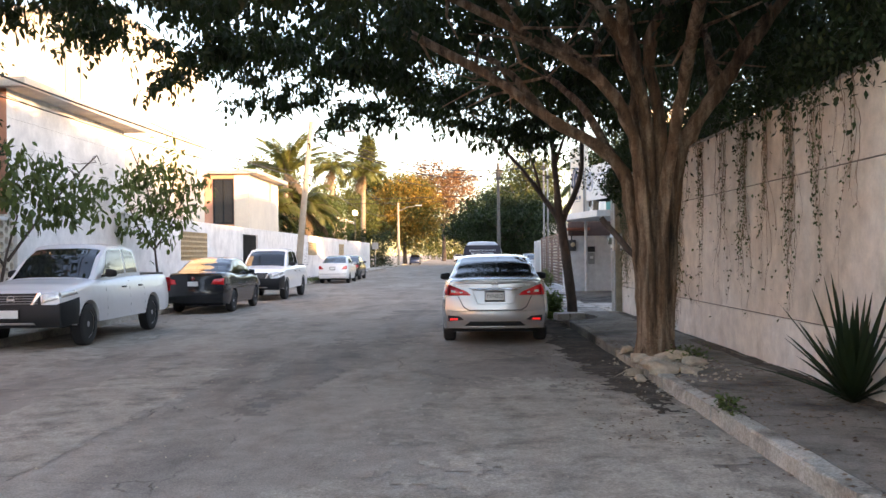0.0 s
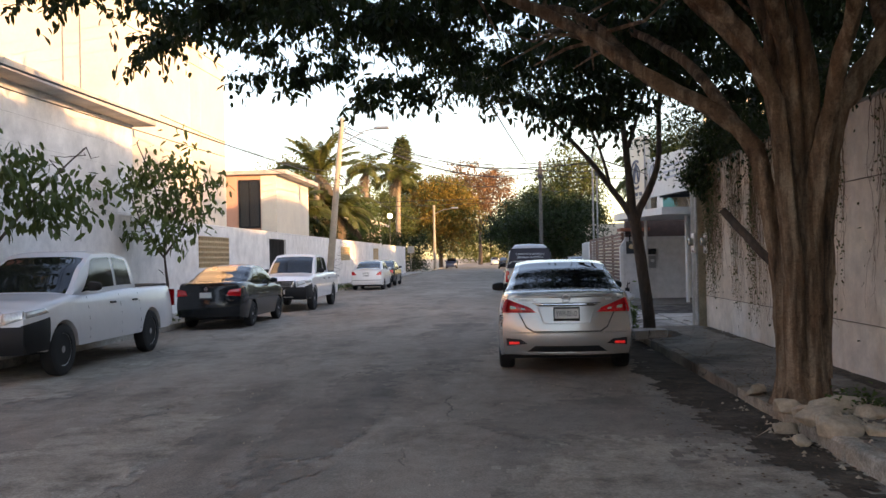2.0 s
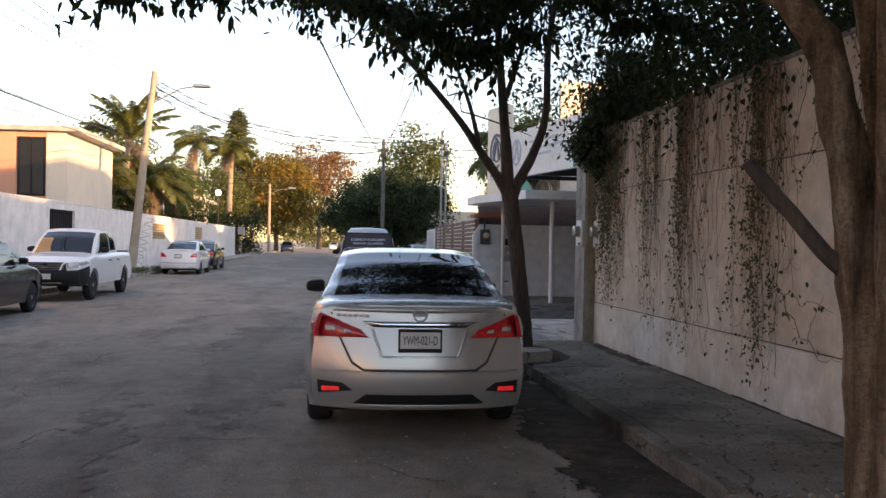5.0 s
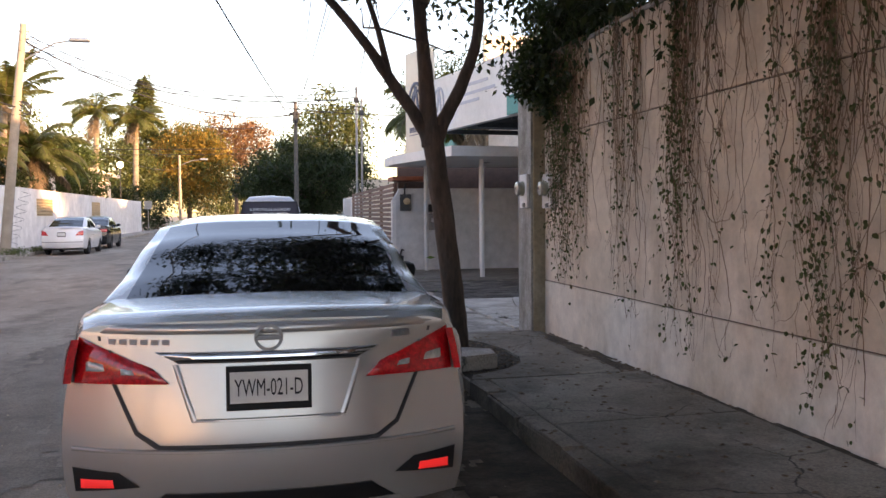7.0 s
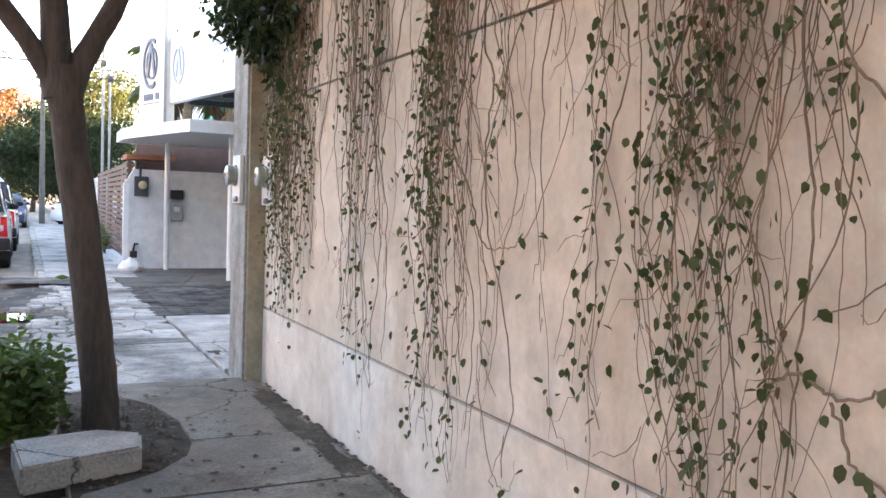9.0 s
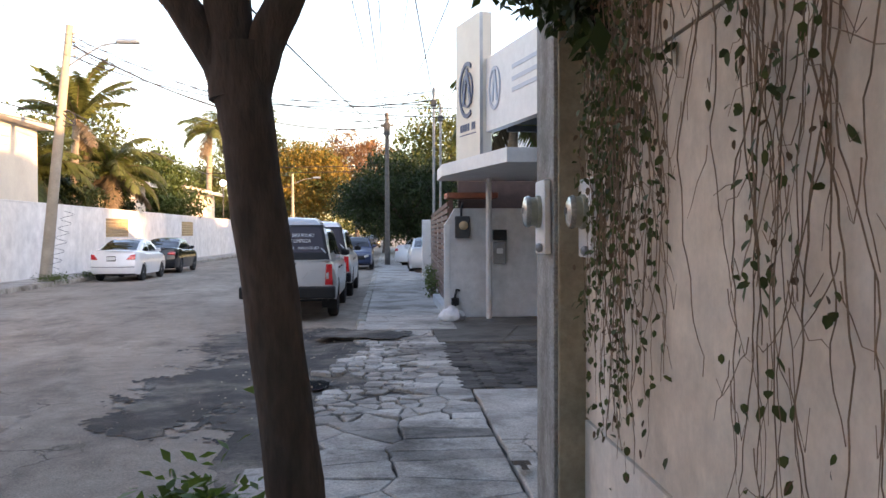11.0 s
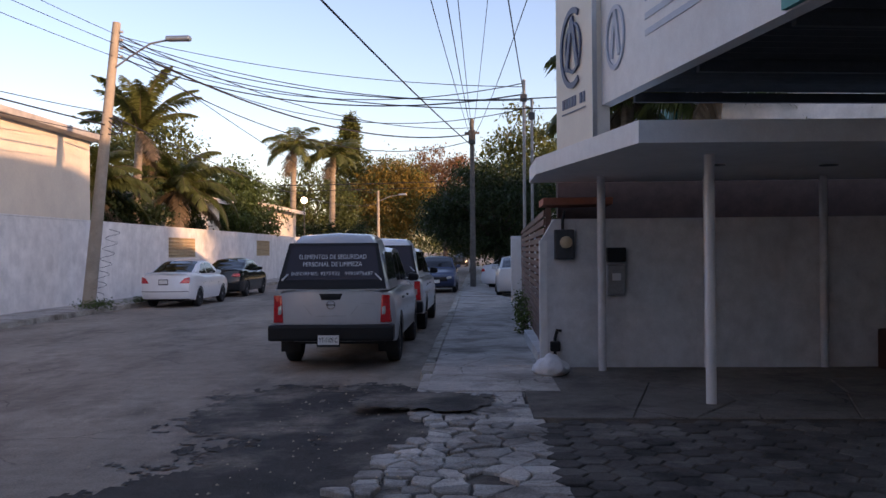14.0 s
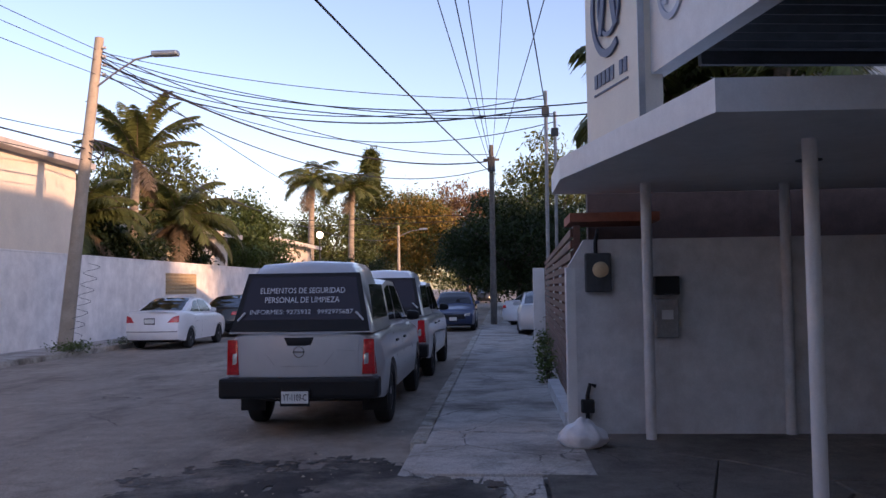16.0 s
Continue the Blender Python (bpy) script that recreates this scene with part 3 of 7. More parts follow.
def gable_house(name, label, at_x, y0, y1, depth, h, rise):
    t = thing(name, label, "house", (at_x, y0, 0))
    L = y1 - y0
    part("wall", boxm((-depth, 0, 0), (0, L, h)), "wall_sand", t)
    bm = bmesh.new()
    rings(bm, [[Vector((-depth - 0.4, y, h + rise)), Vector((0.7, y, h - 0.05)), Vector((0.7, y, h + 0.2)), Vector((-depth - 0.4, y, h + rise + 0.25))] for y in (-0.5, L + 0.5)])
    part("roof", fixn(bm), "wall_sand", t, "pale sloping roof slab")
    bm = bmesh.new()
    rings(bm, [[Vector((-depth, y, h - 0.02)), Vector((0, y, h - 0.02)), Vector((-depth, y, h + rise))] for y in (0.001, L)])
    part("gable", fixn(bm), "wall_sand", t)
    return t


gable_house("sloped_roof_house", "cream house with a sloping roof behind palms", -10.6, 61, 70, 8, 4.6, 1.6)
gable_house("sloped_roof_house", "cream house with a sloping roof far down the street", -10.4, 80, 90, 8, 4.9, 1.5)
hL = house("pink_corner_house", "salmon pink house wall behind dense garden trees", -10.2, 8.0, 18.9, 8, 5.2, "wall_pink", "wall_pink", 0.2)

# pierced block screen wall in front of the garden, hexagonal openings
sw = struct(part("wall_low", boxm((LX - 0.2, -14, 0.0), (LX, 19.38, 0.85)), "wall_white"), "white low wall under a pierced block screen", "wall")
part("screen_cap", boxm((LX - 0.2, -2, 2.42), (LX, 19.38, 2.5)), "wall_white", sw)
bm0 = bmesh.new()
hexo = [(0.128 * math.cos(radians(a)), 0.13 * math.sin(radians(a))) for a in range(0, 360, 60)]
hexi = [(0.085 * math.cos(radians(a)), 0.088 * math.sin(radians(a))) for a in range(0, 360, 60)]
fr = [[bm0.verts.new((d, yy, zz)) for yy, zz in pts] for pts, d in ((hexo, 0), (hexi, 0), (hexi, -0.12), (hexo, -0.12))]
for a, b in ((0, 1), (1, 2), (2, 3), (3, 0)):
    for i in range(6):
        bm0.faces.new((fr[a][i], fr[a][(i + 1) % 6], fr[b][(i + 1) % 6], fr[b][i]))
fixn(bm0)
hexmesh = bpy.data.meshes.new("screen_block")
bm0.to_mesh(hexmesh)
bm0.free()
hexmesh.materials.append(M["wall_sand"])
for c in range(30):
    for r in range(7):
        o = new("screen_block", hexmesh)
        o.parent = sw
        o.location = (LX - 0.04, 19.22 - c * 0.195, 0.97 + r * 0.226 + (0.113 if c % 2 else 0))

# closing masses behind the camera and along the right
back = struct(part("wall_behind", boxm((-30, -32, 0), (30, -31, 7)), "wall_white"), "plain pale house front closing the street behind", "wall")



# ---- cars ----
def lerp_table(tab, y):
    for (a, za), (b, zb) in zip(tab, tab[1:]):
        if y <= b:
            k = min(1, max(0, (y - a) / (b - a)))
            k = k * k * (3 - 2 * k) * 0.5 + k * 0.5
            return za + (zb - za) * k
    return tab[-1][1]


class Car:
    """A car in its own space: rear at y = 0, nose at y = length, wheels on z = 0."""

    def __init__(self, name, label, at, rz, paint, length, width, radius, axles, deck, roof, roof_w, sill=0.24, rear_in=0.10, nose_in=0.12,
                 end_low=0.30, category="car", stretch=(1, 1, 1), bow=(0.075, 0.075)):
        self.L, self.W, self.R, self.ax, self.deck, self.roof, self.rw = length, width / 2, radius, axles, deck, roof, roof_w
        self.sill, self.rear_in, self.nose_in, self.end_low, self.paint = sill, rear_in, nose_in, end_low, paint
        self.bow = bow
        self.root = thing(name, label, category, at, rz)
        self.body()
        self.cabin()
        for y in axles:
            for s in (-1, 1):
                self.wheel(y, s)
        self.root.scale = stretch

    def hw(self, y):
        a = max(0.0, (0.55 - y) / 0.55)
        b = max(0.0, (y - self.L + 0.9) / 0.9)
        return self.W * (1 - 0.09 * a ** 2 - 0.13 * b ** 2.2)

    def prof(self, z):
        return 1 - (0.075 * ((z - 0.62) / 0.45) ** 2 if z > 0.62 else 0.05 * ((0.62 - z) / 0.38) ** 2)

    def side_x(self, y, z):
        return self.hw(y) * self.prof(z)

    def low(self, y):
        z = self.sill
        e = min(y, self.L - y)
        if e < 0.45:
            z = self.sill + (self.end_low - self.sill) * (1 - e / 0.45)
        ra = self.R + 0.055
        for c in self.ax:
            d = abs(y - c)
            if d < ra:
                z = max(z, self.R * 0.98 + math.sqrt(ra * ra - d * d))
        return z

    def zt(self, y):
        return lerp_table(self.deck, y)

    def shift(self, y, z):
        """How far the skin lies inside the end plane, at height z."""
        lowcut = 0.05 * max(0, (0.42 - z) / 0.12)
        up = min(1, max(0, (z - 0.60) / 0.5))
        s = 0.0
        if y < 0.4:
            s += (1 - y / 0.4) * (self.rear_in * up + lowcut)
        if y > self.L - 0.5:
            s -= (1 - (self.L - y) / 0.5) * (self.nose_in * up ** 1.3 + lowcut)
        return s

    def levels(self, y):
        zb, zt = self.low(y), self.zt(y)
        zs = zt - 0.05
        zs = max(zs, zb + 0.03)
        pts = []
        for k in range(9):
            z = zb + (zs - zb) * k / 8
            pts.append((self.side_x(y, z), z))
        w = pts[-1][0]
        pts += [(w * 0.965, zs + 0.03), (w * 0.88, zt), (w * 0.5, zt + 0.018), (0.0, zt + 0.024)]
        return pts

    def body(self):
        bm = bmesh.new()
        ra = self.R + 0.055
        ys = [i * self.L / 90 for i in range(91)]
        for c in self.ax:
            ys += [c - ra + 0.002, c + ra - 0.002]
        ys = sorted(ys)
        secs = []
        for y in ys:
            h = self.levels(y)
            ends = (-max(0, 1 - y / 0.55), max(0, 1 - (self.L - y) / 0.7))
            right = [Vector((x, y + self.shift(y, z) + ends[0] * self.bulge(x / self.hw(y) if k > 8 else 1, 0) + ends[1] * self.bulge(x / self.hw(y) if k > 8 else 1, 1), z)) for k, (x, z) in enumerate(h)]
            left = [Vector((-v.x, v.y, v.z)) for v in right[::-1][1:]]
            secs.append(right + left)
        rows = rings(bm, secs, close=True, cap=False)
        n = len(self.levels(0))
        for row, y, sg in ((rows[0], ys[0], -1), (rows[-1], ys[-1], 1)):
            h = self.levels(y)[:9]
            prev = None
            for k, (w, z) in enumerate(h):
                r, l = row[k], row[len(row) - 1 - k]
                line = [l]
                for c in range(1, 10):
                    f = -1 + 2 * c / 10
                    line.append(bm.verts.new((w * f, y + self.shift(y, z) + sg * self.bulge(f, 0 if sg < 0 else 1), z)))
                line.append(r)
                if prev:
                    for a, b, c2, d in zip(prev, prev[1:], line[1:], line):
                        bm.faces.new((a, b, c2, d))
                prev = line
            top = row[8:len(row) - 8]
            try:
                bm.faces.new(list(prev) + list(top[1:-1]))
            except ValueError:
                pass
        fixn(bm)
        self.body_ob = smooth(part("body", bm, self.paint, self.root), 35)
        und = boxm((-self.W * 0.8, 0.3, self.sill - 0.03), (self.W * 0.8, self.L - 0.35, self.sill + 0.25))
        part("underbody", und, "black_plastic", self.root)

    def bulge(self, f, end):
        """How far the middle of an end stands out beyond its corners."""
        return self.bow[end] * (1 - abs(f) ** 2.4)

    def rear_y(self, x, z):
        w = self.side_x(0, z)
        f = max(-1, min(1, x / w))
        return self.shift(0, z) - self.bulge(f, 0)

    def nose_y(self, x, z):
        w = self.side_x(self.L, z)
        f = max(-1, min(1, x / w))
        return self.L + self.shift(self.L, z) + self.bulge(f, 1)

    def patch(self, name, quad, material, where="rear", proud=0.008, n=8, label="", parent=None, depth=0.03):
        """A raised piece on an end or a flank; quad: four (a, z) corners, a across the end or along the flank."""
        def at(a, z, p):
            if where == "rear":
                return (a, self.rear_y(a, z) - p, z)
            if where == "nose":
                return (a, self.nose_y(a, z) + p, z)
            s = 1 if where == "right" else -1
            return (s * (self.side_x(a, z) + p), a, z)
        q = [Vector(p) for p in quad]
        bm = bmesh.new()
        grid = []
        m = 4
        for j in range(m + 1):
            row = []
            for i in range(n + 1):
                u, v = i / n, j / m
                p = (q[0] * (1 - u) + q[1] * u) * (1 - v) + (q[3] * (1 - u) + q[2] * u) * v
                e = min(1.0, min(u, 1 - u) * n, min(v, 1 - v) * m)
                row.append(bm.verts.new(at(p.x, p.y, proud * (0.55 + 0.45 * e))))
            grid.append(row)
        for j in range(m):
            for i in range(n):
                bm.faces.new((grid[j][i], grid[j][i + 1], grid[j + 1][i + 1], grid[j + 1][i]))
        edge = grid[0] + [r[-1] for r in grid[1:]] + grid[-1][-2::-1] + [r[0] for r in grid[-2:0:-1]]
        back = [bm.verts.new(v.co + Vector({"rear": (0, depth, 0), "nose": (0, -depth, 0), "right": (-depth, 0, 0), "left": (depth, 0, 0)}[where])) for v in edge]
        for i in range(len(edge)):
            j = (i + 1) % len(edge)
            bm.faces.new((edge[i], edge[j], back[j], back[i]))
        fixn(bm)
        return smooth(part(name, bm, material, parent or self.root, label), 50)

    def pair(self, name, quad, material, where="rear", **kw):
        a = self.patch(name, quad, material, where, **kw)
        b = self.patch(name, [(-x, z) for x, z in quad], material, where, **kw)
        return a, b

    def zr(self, y):
        return lerp_table(self.roof, y)

    def edge_w(self, y):
        """Half-widths of the cabin at belt and roof."""
        top = max(z for _, z in self.roof)
        k = min(1, max(0, (self.zr(y) - self.zt(y)) / (top - self.zt(y) + 1e-6)))
        wb = self.side_x(y, self.zt(y)) * 0.955
        return wb, wb + (self.rw - wb) * k

    def cabin(self):
        bm = bmesh.new()
        y0, y1 = self.roof[0][0], self.roof[-1][0]
        secs = []
        N = 60
        for i in range(N + 1):
            y = y0 + (y1 - y0) * i / N
            wb, wr = self.edge_w(y)
            zb, zr = self.zt(y) - 0.01, self.zr(y)
            half = [(wb + (wr - wb) * k / 5 + 0.015 * math.sin(math.pi * k / 5), zb + (zr - 0.05 - zb) * k / 5) for k in range(6)]
            half += [(wr * f, zr - 0.05 * f ** 4) for f in (0.9, 0.7, 0.4, 0.0)]
            secs.append([Vector((x, y, z)) for x, z in half] + [Vector((-x, y, z)) for x, z in half[::-1][1:]])
        rings(bm, secs, close=False, cap=False)
        fixn(bm)
        self.cab = smooth(part("cabin", bm, self.paint, self.root), 50)

    def screen(self, name, ya, yb, f=0.9, label="dark car glass", material="glass_dark", proud=0.006):
        bm = bmesh.new()
        grid = []
        for j in range(9):
            y = ya + (yb - ya) * j / 8
            wb, wr = self.edge_w(y)
            grid.append([bm.verts.new((wr * f * (i / 6 - 1), y, self.zr(y) - 0.05 * (f * abs(i / 6 - 1)) ** 4 + proud)) for i in range(13)])
        for a, b in zip(grid, grid[1:]):
            for i in range(12):
                bm.faces.new((a[i], a[i + 1], b[i + 1], b[i]))
        fixn(bm)
        return smooth(part(name, bm, material, self.root, label), 60)

    def side_glass(self, quad, label="dark side window"):
        """quad: (y, s) corners, s from the belt (0) to the roof edge (1); both flanks."""
        for sg in (-1, 1):
            bm = bmesh.new()
            q = [Vector(p) for p in quad]
            grid = []
            for j in range(6):
                row = []
                for i in range(9):
                    u, v = i / 8, j / 5
                    p = (q[0] * (1 - u) + q[1] * u) * (1 - v) + (q[3] * (1 - u) + q[2] * u) * v
                    y, s = p.x, p.y
                    wb, wr = self.edge_w(y)
                    zb, zr = self.zt(y) - 0.01, self.zr(y)
                    row.append(bm.verts.new((sg * (wb + (wr - wb) * s + 0.015 * math.sin(math.pi * s) + 0.006), y, zb + (zr - 0.05 - zb) * s)))
                grid.append(row)
            for a, b in zip(grid, grid[1:]):
                for i in range(8):
                    bm.faces.new((a[i], a[i + 1], b[i + 1], b[i]))
            fixn(bm)
            smooth(part("side_window", bm, "glass_dark", self.root, label), 60)

    def wheel(self, y, s):
        R = self.R
        x = s * (self.W - 0.115)
        turn = pose(x, y, R, 0, 90 * s, 0)
        bm = bmesh.new()
        lathe(bm, [(R * 0.62, -0.1), (R * 0.86, -0.105), (R * 0.97, -0.085), (R, -0.05), (R, 0.05), (R * 0.97, 0.085), (R * 0.86, 0.105), (R * 0.64, 0.1), (R * 0.62, 0.08)], 32, turn)
        w = part("wheel", bm, "tyre", self.root)
        smooth(w, 40)
        tagged(w, "black rubber wheel with a pale rim")
        bm = bmesh.new()
        lathe(bm, [(R * 0.63, 0.02), (R * 0.64, 0.085), (R * 0.58, 0.075), (R * 0.55, 0.03), (0.05, 0.03)], 28, turn)
        for k in range(7):
            a = 2 * math.pi * k / 7
            box(bm, (R * 0.1, -0.022, 0.03), (R * 0.6, 0.022, 0.068), 0.0, turn @ Matrix.Rotation(a, 4, 'Z'))
        lathe(bm, [(R * 0.17, 0.03), (R * 0.17, 0.078), (0.02, 0.085)], 12, turn)
        smooth(part("rim", fixn(bm), "rim", w), 40)

    def mirrors(self, y, z, col=None):
        for s in (-1, 1):
            x = self.side_x(y, self.zt(y)) * 0.96
            bm = bmesh.new()
            box(bm, (x - 0.02, y - 0.02, z - 0.04), (x + 0.06, y + 0.03, z - 0.01), 0.008)
            shell = box(bm, (x + 0.03, y - 0.05, z - 0.06), (x + 0.23, y + 0.07, z + 0.09), 0.055)
            for v in shell:
                if v.is_valid and v.co.x > x + 0.12:
                    v.co.z -= (v.co.z - z) * 0.25 * (v.co.x - x - 0.12) / 0.11
                    v.co.y -= 0.03 * (v.co.x - x - 0.12) / 0.11
            if s < 0:
                for v in bm.verts:
                    v.co.x = -v.co.x
                fixn(bm)
            smooth(part("mirror", bm, col or "black_plastic", self.root, "door mirror"), 50)

    def seams(self, ys, z0, z1, handles=(), material="ink"):
        for w in ("left", "right"):
            for y in ys:
                self.patch("door_seam", [(y, z0), (y + 0.01, z0), (y + 0.01, z1), (y, z1)], material, w, proud=0.0015, n=1, depth=0.004)
            for y in handles:
                self.patch("door_handle", [(y, z1 - 0.13), (y + 0.2, z1 - 0.13), (y + 0.2, z1 - 0.1), (y, z1 - 0.1)], "black_plastic" if material != "ink" else self.paint, w, proud=0.03, n=3)

    def badge(self, where, z, r=0.055):
        yy = (self.rear_y(0, z) - 0.012) if where == "rear" else (self.nose_y(0, z) + 0.012)
        bm = bmesh.new()
        turn = pose(0, yy, z, 90, 0, 0)
        secs = []
        for k in range(24):
            a = 2 * math.pi * k / 24
            c, s = math.cos(a), math.sin(a)
            secs.append([turn @ Vector(((r + dx) * c, (r + dx) * s, dz)) for dx, dz in ((-0.008, -0.01), (0.004, -0.01), (0.004, 0.01), (-0.008, 0.01))])
        secs.append(secs[0])
        rings(bm, secs, cap=False)
        box(bm, (-r * 1.08, yy - 0.01, z - r * 0.2), (r * 1.08, yy + 0.01, z + r * 0.2), 0.002)
        part("badge", fixn(bm), "chrome", self.root, "plain chrome badge")

    def plate(self, where, z, text, border=0.0, material="plate", x=0.0):
        sg = -1 if where == "rear" else 1
        yy = (self.rear_y(x, z) if where == "rear" else self.nose_y(x, z)) + sg * 0.012
        fr = part("plate_frame", boxm((x - 0.165, min(yy, yy + sg * 0.012), z - 0.092), (x + 0.165, max(yy, yy + sg * 0.012), z + 0.092), 0.004), "black_plastic", self.root)
        y2 = yy + sg * 0.014
        pl = part("number_plate", boxm((x - 0.15, min(y2, y2 + sg * 0.004), z - 0.06), (x + 0.15, max(y2, y2 + sg * 0.004), z + 0.068), 0.0), material, self.root, "white number plate with dark characters")
        if text:
            m = Matrix.Translation((x, y2 + sg * 0.006, z + 0.0)) @ Matrix.Rotation(radians(90), 4, 'X')
            if sg > 0:
                m = Matrix.Translation((x, y2 + sg * 0.006, z)) @ Matrix.Rotation(radians(180), 4, 'Z') @ Matrix.Rotation(radians(90), 4, 'X')
            lettering("plate_text", text, 0.1, m, "ink", pl, width=0.262)
        return pl


SEDAN_DECK = [(0, 1.095), (0.10, 1.13), (0.8, 1.14), (1.6, 1.05), (2.9, 1.03), (3.3, 1.045), (3.9, 0.97), (4.35, 0.87), (4.63, 0.73)]
SEDAN_ROOF = [(0.60, 1.135), (0.95, 1.265), (1.35, 1.425), (1.75, 1.525), (2.2, 1.56), (2.65, 1.53), (3.05, 1.37), (3.62, 1.03)]


def sedan(name, label, at, rz, paint, k=1.0):
    deck = [(y * k, z) for y, z in SEDAN_DECK]
    roof = [(y * k, z) for y, z in SEDAN_ROOF]
    c = Car(name, label, at, rz, paint, 4.63 * k, 1.79, 0.315, (0.98 * k, 3.68 * k), deck, roof, 0.635, stretch=(0.965, 1, 1.0), bow=(0.21, 0.2))
    c.screen("rear_window", 0.67 * k, 1.66 * k, 0.885)
    c.screen("windscreen", 2.60 * k, 3.50 * k)
    c.side_glass([(1.10 * k, 0.12), (1.92 * k, 0.1), (1.92 * k, 0.88), (1.60 * k, 0.86)])
    c.side_glass([(1.99 * k, 0.1), (3.12 * k, 0.12), (2.66 * k, 0.88), (1.99 * k, 0.88)])
    c.mirrors(2.92 * k, 1.10, paint if paint != "paint_silver" else "black_plastic")
    c.seams([1.35 * k, 1.95 * k, 3.1 * k], 0.32, 0.92, [1.5 * k, 2.2 * k])
    return c


# silver saloon at the right kerb
sx, sy = 1.862, 15.21
c = sedan("silver_saloon", "silver four-door saloon car parked at the kerb", (sx, sy, 0), -1.8, "paint_silver")
c.root.scale = (1.045, 1, 1)


def both(name, quad, material, **kw):
    """The same piece on each side of the tail."""
    out = []
    for s in (-1, 1):
        q = [(s * x, z) for x, z in quad]
        out.append(c.patch(name, q if s > 0 else [q[1], q[0], q[3], q[2]], material, "rear", **kw))
    return out


# boot lid: shut lines, lip, chrome strip
both("boot_seam", [(0.50, 0.668), (0.516, 0.662), (0.612, 0.862), (0.596, 0.862)], "ink", proud=0.002, n=2, depth=0.004)
both("boot_seam", [(0.42, 0.622), (0.43, 0.606), (0.516, 0.662), (0.50, 0.674)], "ink", proud=0.002, n=2, depth=0.004)
both("boot_seam", [(0.66, 1.03), (0.672, 1.03), (0.685, 1.085), (0.673, 1.085)], "ink", proud=0.002, n=2, depth=0.004)
c.patch("boot_seam", [(-0.43, 0.606), (0.43, 0.606), (0.43, 0.622), (-0.43, 0.622)], "ink", "rear", proud=0.003, n=12, depth=0.004)
c.patch("boot_lip", [(-0.69, 1.062), (0.69, 1.062), (0.67, 1.105), (-0.67, 1.105)], "paint_silver", "rear", proud=0.022, n=16, label="raised boot lip")
c.patch("chrome_strip", [(-0.37, 0.958), (0.37, 0.958), (0.44, 0.990), (-0.44, 0.990)], "chrome", "rear", proud=0.024, n=14, label="chrome boot strip")
# thin dark piece that draws the shade below the chrome strip
c.patch("strip_shadow_gap", [(-0.35, 0.945), (0.35, 0.945), (0.37, 0.957), (-0.37, 0.957)], "ink", "rear", proud=0.012, n=14)
# raised rim round the plate recess
c.patch("recess_rim", [(-0.29, 0.712), (0.29, 0.712), (0.30, 0.724), (-0.30, 0.724)], "paint_silver", "rear", proud=0.012, n=10)
both("recess_rim", [(0.275, 0.712), (0.297, 0.712), (0.372, 0.94), (0.352, 0.94)], "paint_silver", proud=0.012, n=3)
for lamp in both("tail_lamp", [(0.385, 0.865), (0.765, 0.860), (0.755, 1.045), (0.45, 0.925)], "lens_red", proud=0.022, n=12, label="red tail lamp cluster"):
    s = 1 if sum(v.co.x for v in lamp.data.vertices) > 0 else -1
    for quad in ([(0.615, 0.905), (0.735, 0.900), (0.735, 0.965), (0.63, 0.945)], [(0.50, 0.895), (0.585, 0.895), (0.585, 0.935), (0.52, 0.922)]):
        q = [(s * x, z) for x, z in quad]
        c.patch("lamp_window", q if s > 0 else [q[1], q[0], q[3], q[2]], "lens_clear", "rear", proud=0.026, n=4, label="clear lamp window", parent=lamp)
    q = [(s * x, z) for x, z in [(0.598, 0.864), (0.606, 0.864), (0.625, 0.995), (0.617, 0.995)]]
    c.patch("lamp_split", q if s > 0 else [q[1], q[0], q[3], q[2]], "ink", "rear", proud=0.0245, n=1, parent=lamp)
    c.patch("tail_lamp_side", [(-0.01, 0.862), (0.14, 0.885), (0.25, 1.0), (-0.01, 1.043)], "lens_red", "right" if s > 0 else "left", proud=0.014, n=6)
# bumper: crease, side vents with reflectors, black lower insert with a silver lip
for v in both("bumper_vent", [(0.50, 0.452), (0.76, 0.418), (0.77, 0.520), (0.58, 0.508)], "black_plastic", proud=0.006, n=6):
    s = 1 if sum(q.co.x for q in v.data.vertices) > 0 else -1
    q = [(s * x, z) for x, z in [(0.60, 0.446), (0.735, 0.436), (0.735, 0.474), (0.605, 0.478)]]
    c.patch("reflector", q if s > 0 else [q[1], q[0], q[3], q[2]], "reflector", "rear", proud=0.014, n=4, parent=v, label="red bumper reflector with a faint added glow")
c.patch("bumper_crease", [(-0.77, 0.590), (0.77, 0.590), (0.77, 0.606), (-0.77, 0.606)], "paint_silver", "rear", proud=0.016, n=16)
c.patch("diffuser", [(-0.50, 0.345), (0.50, 0.345), (0.40, 0.425), (-0.40, 0.425)], "black_plastic", "rear", proud=0.008, n=12, label="black lower bumper insert")
c.patch("bumper_lip", [(-0.56, 0.300), (0.56, 0.300), (0.52, 0.342), (-0.52, 0.342)], "paint_silver", "rear", proud=0.014, n=12, label="silver lower bumper lip")
c.badge("rear", 1.045, 0.052)
c.plate("rear", 0.845, "YWM-021-D")
for k in range(6):
    x = -0.63 + k * 0.043
    c.patch("name_badge", [(x, 1.018), (x + 0.03, 1.018), (x + 0.03, 1.040), (x, 1.040)], "metal_dull", "rear", proud=0.005, n=1)
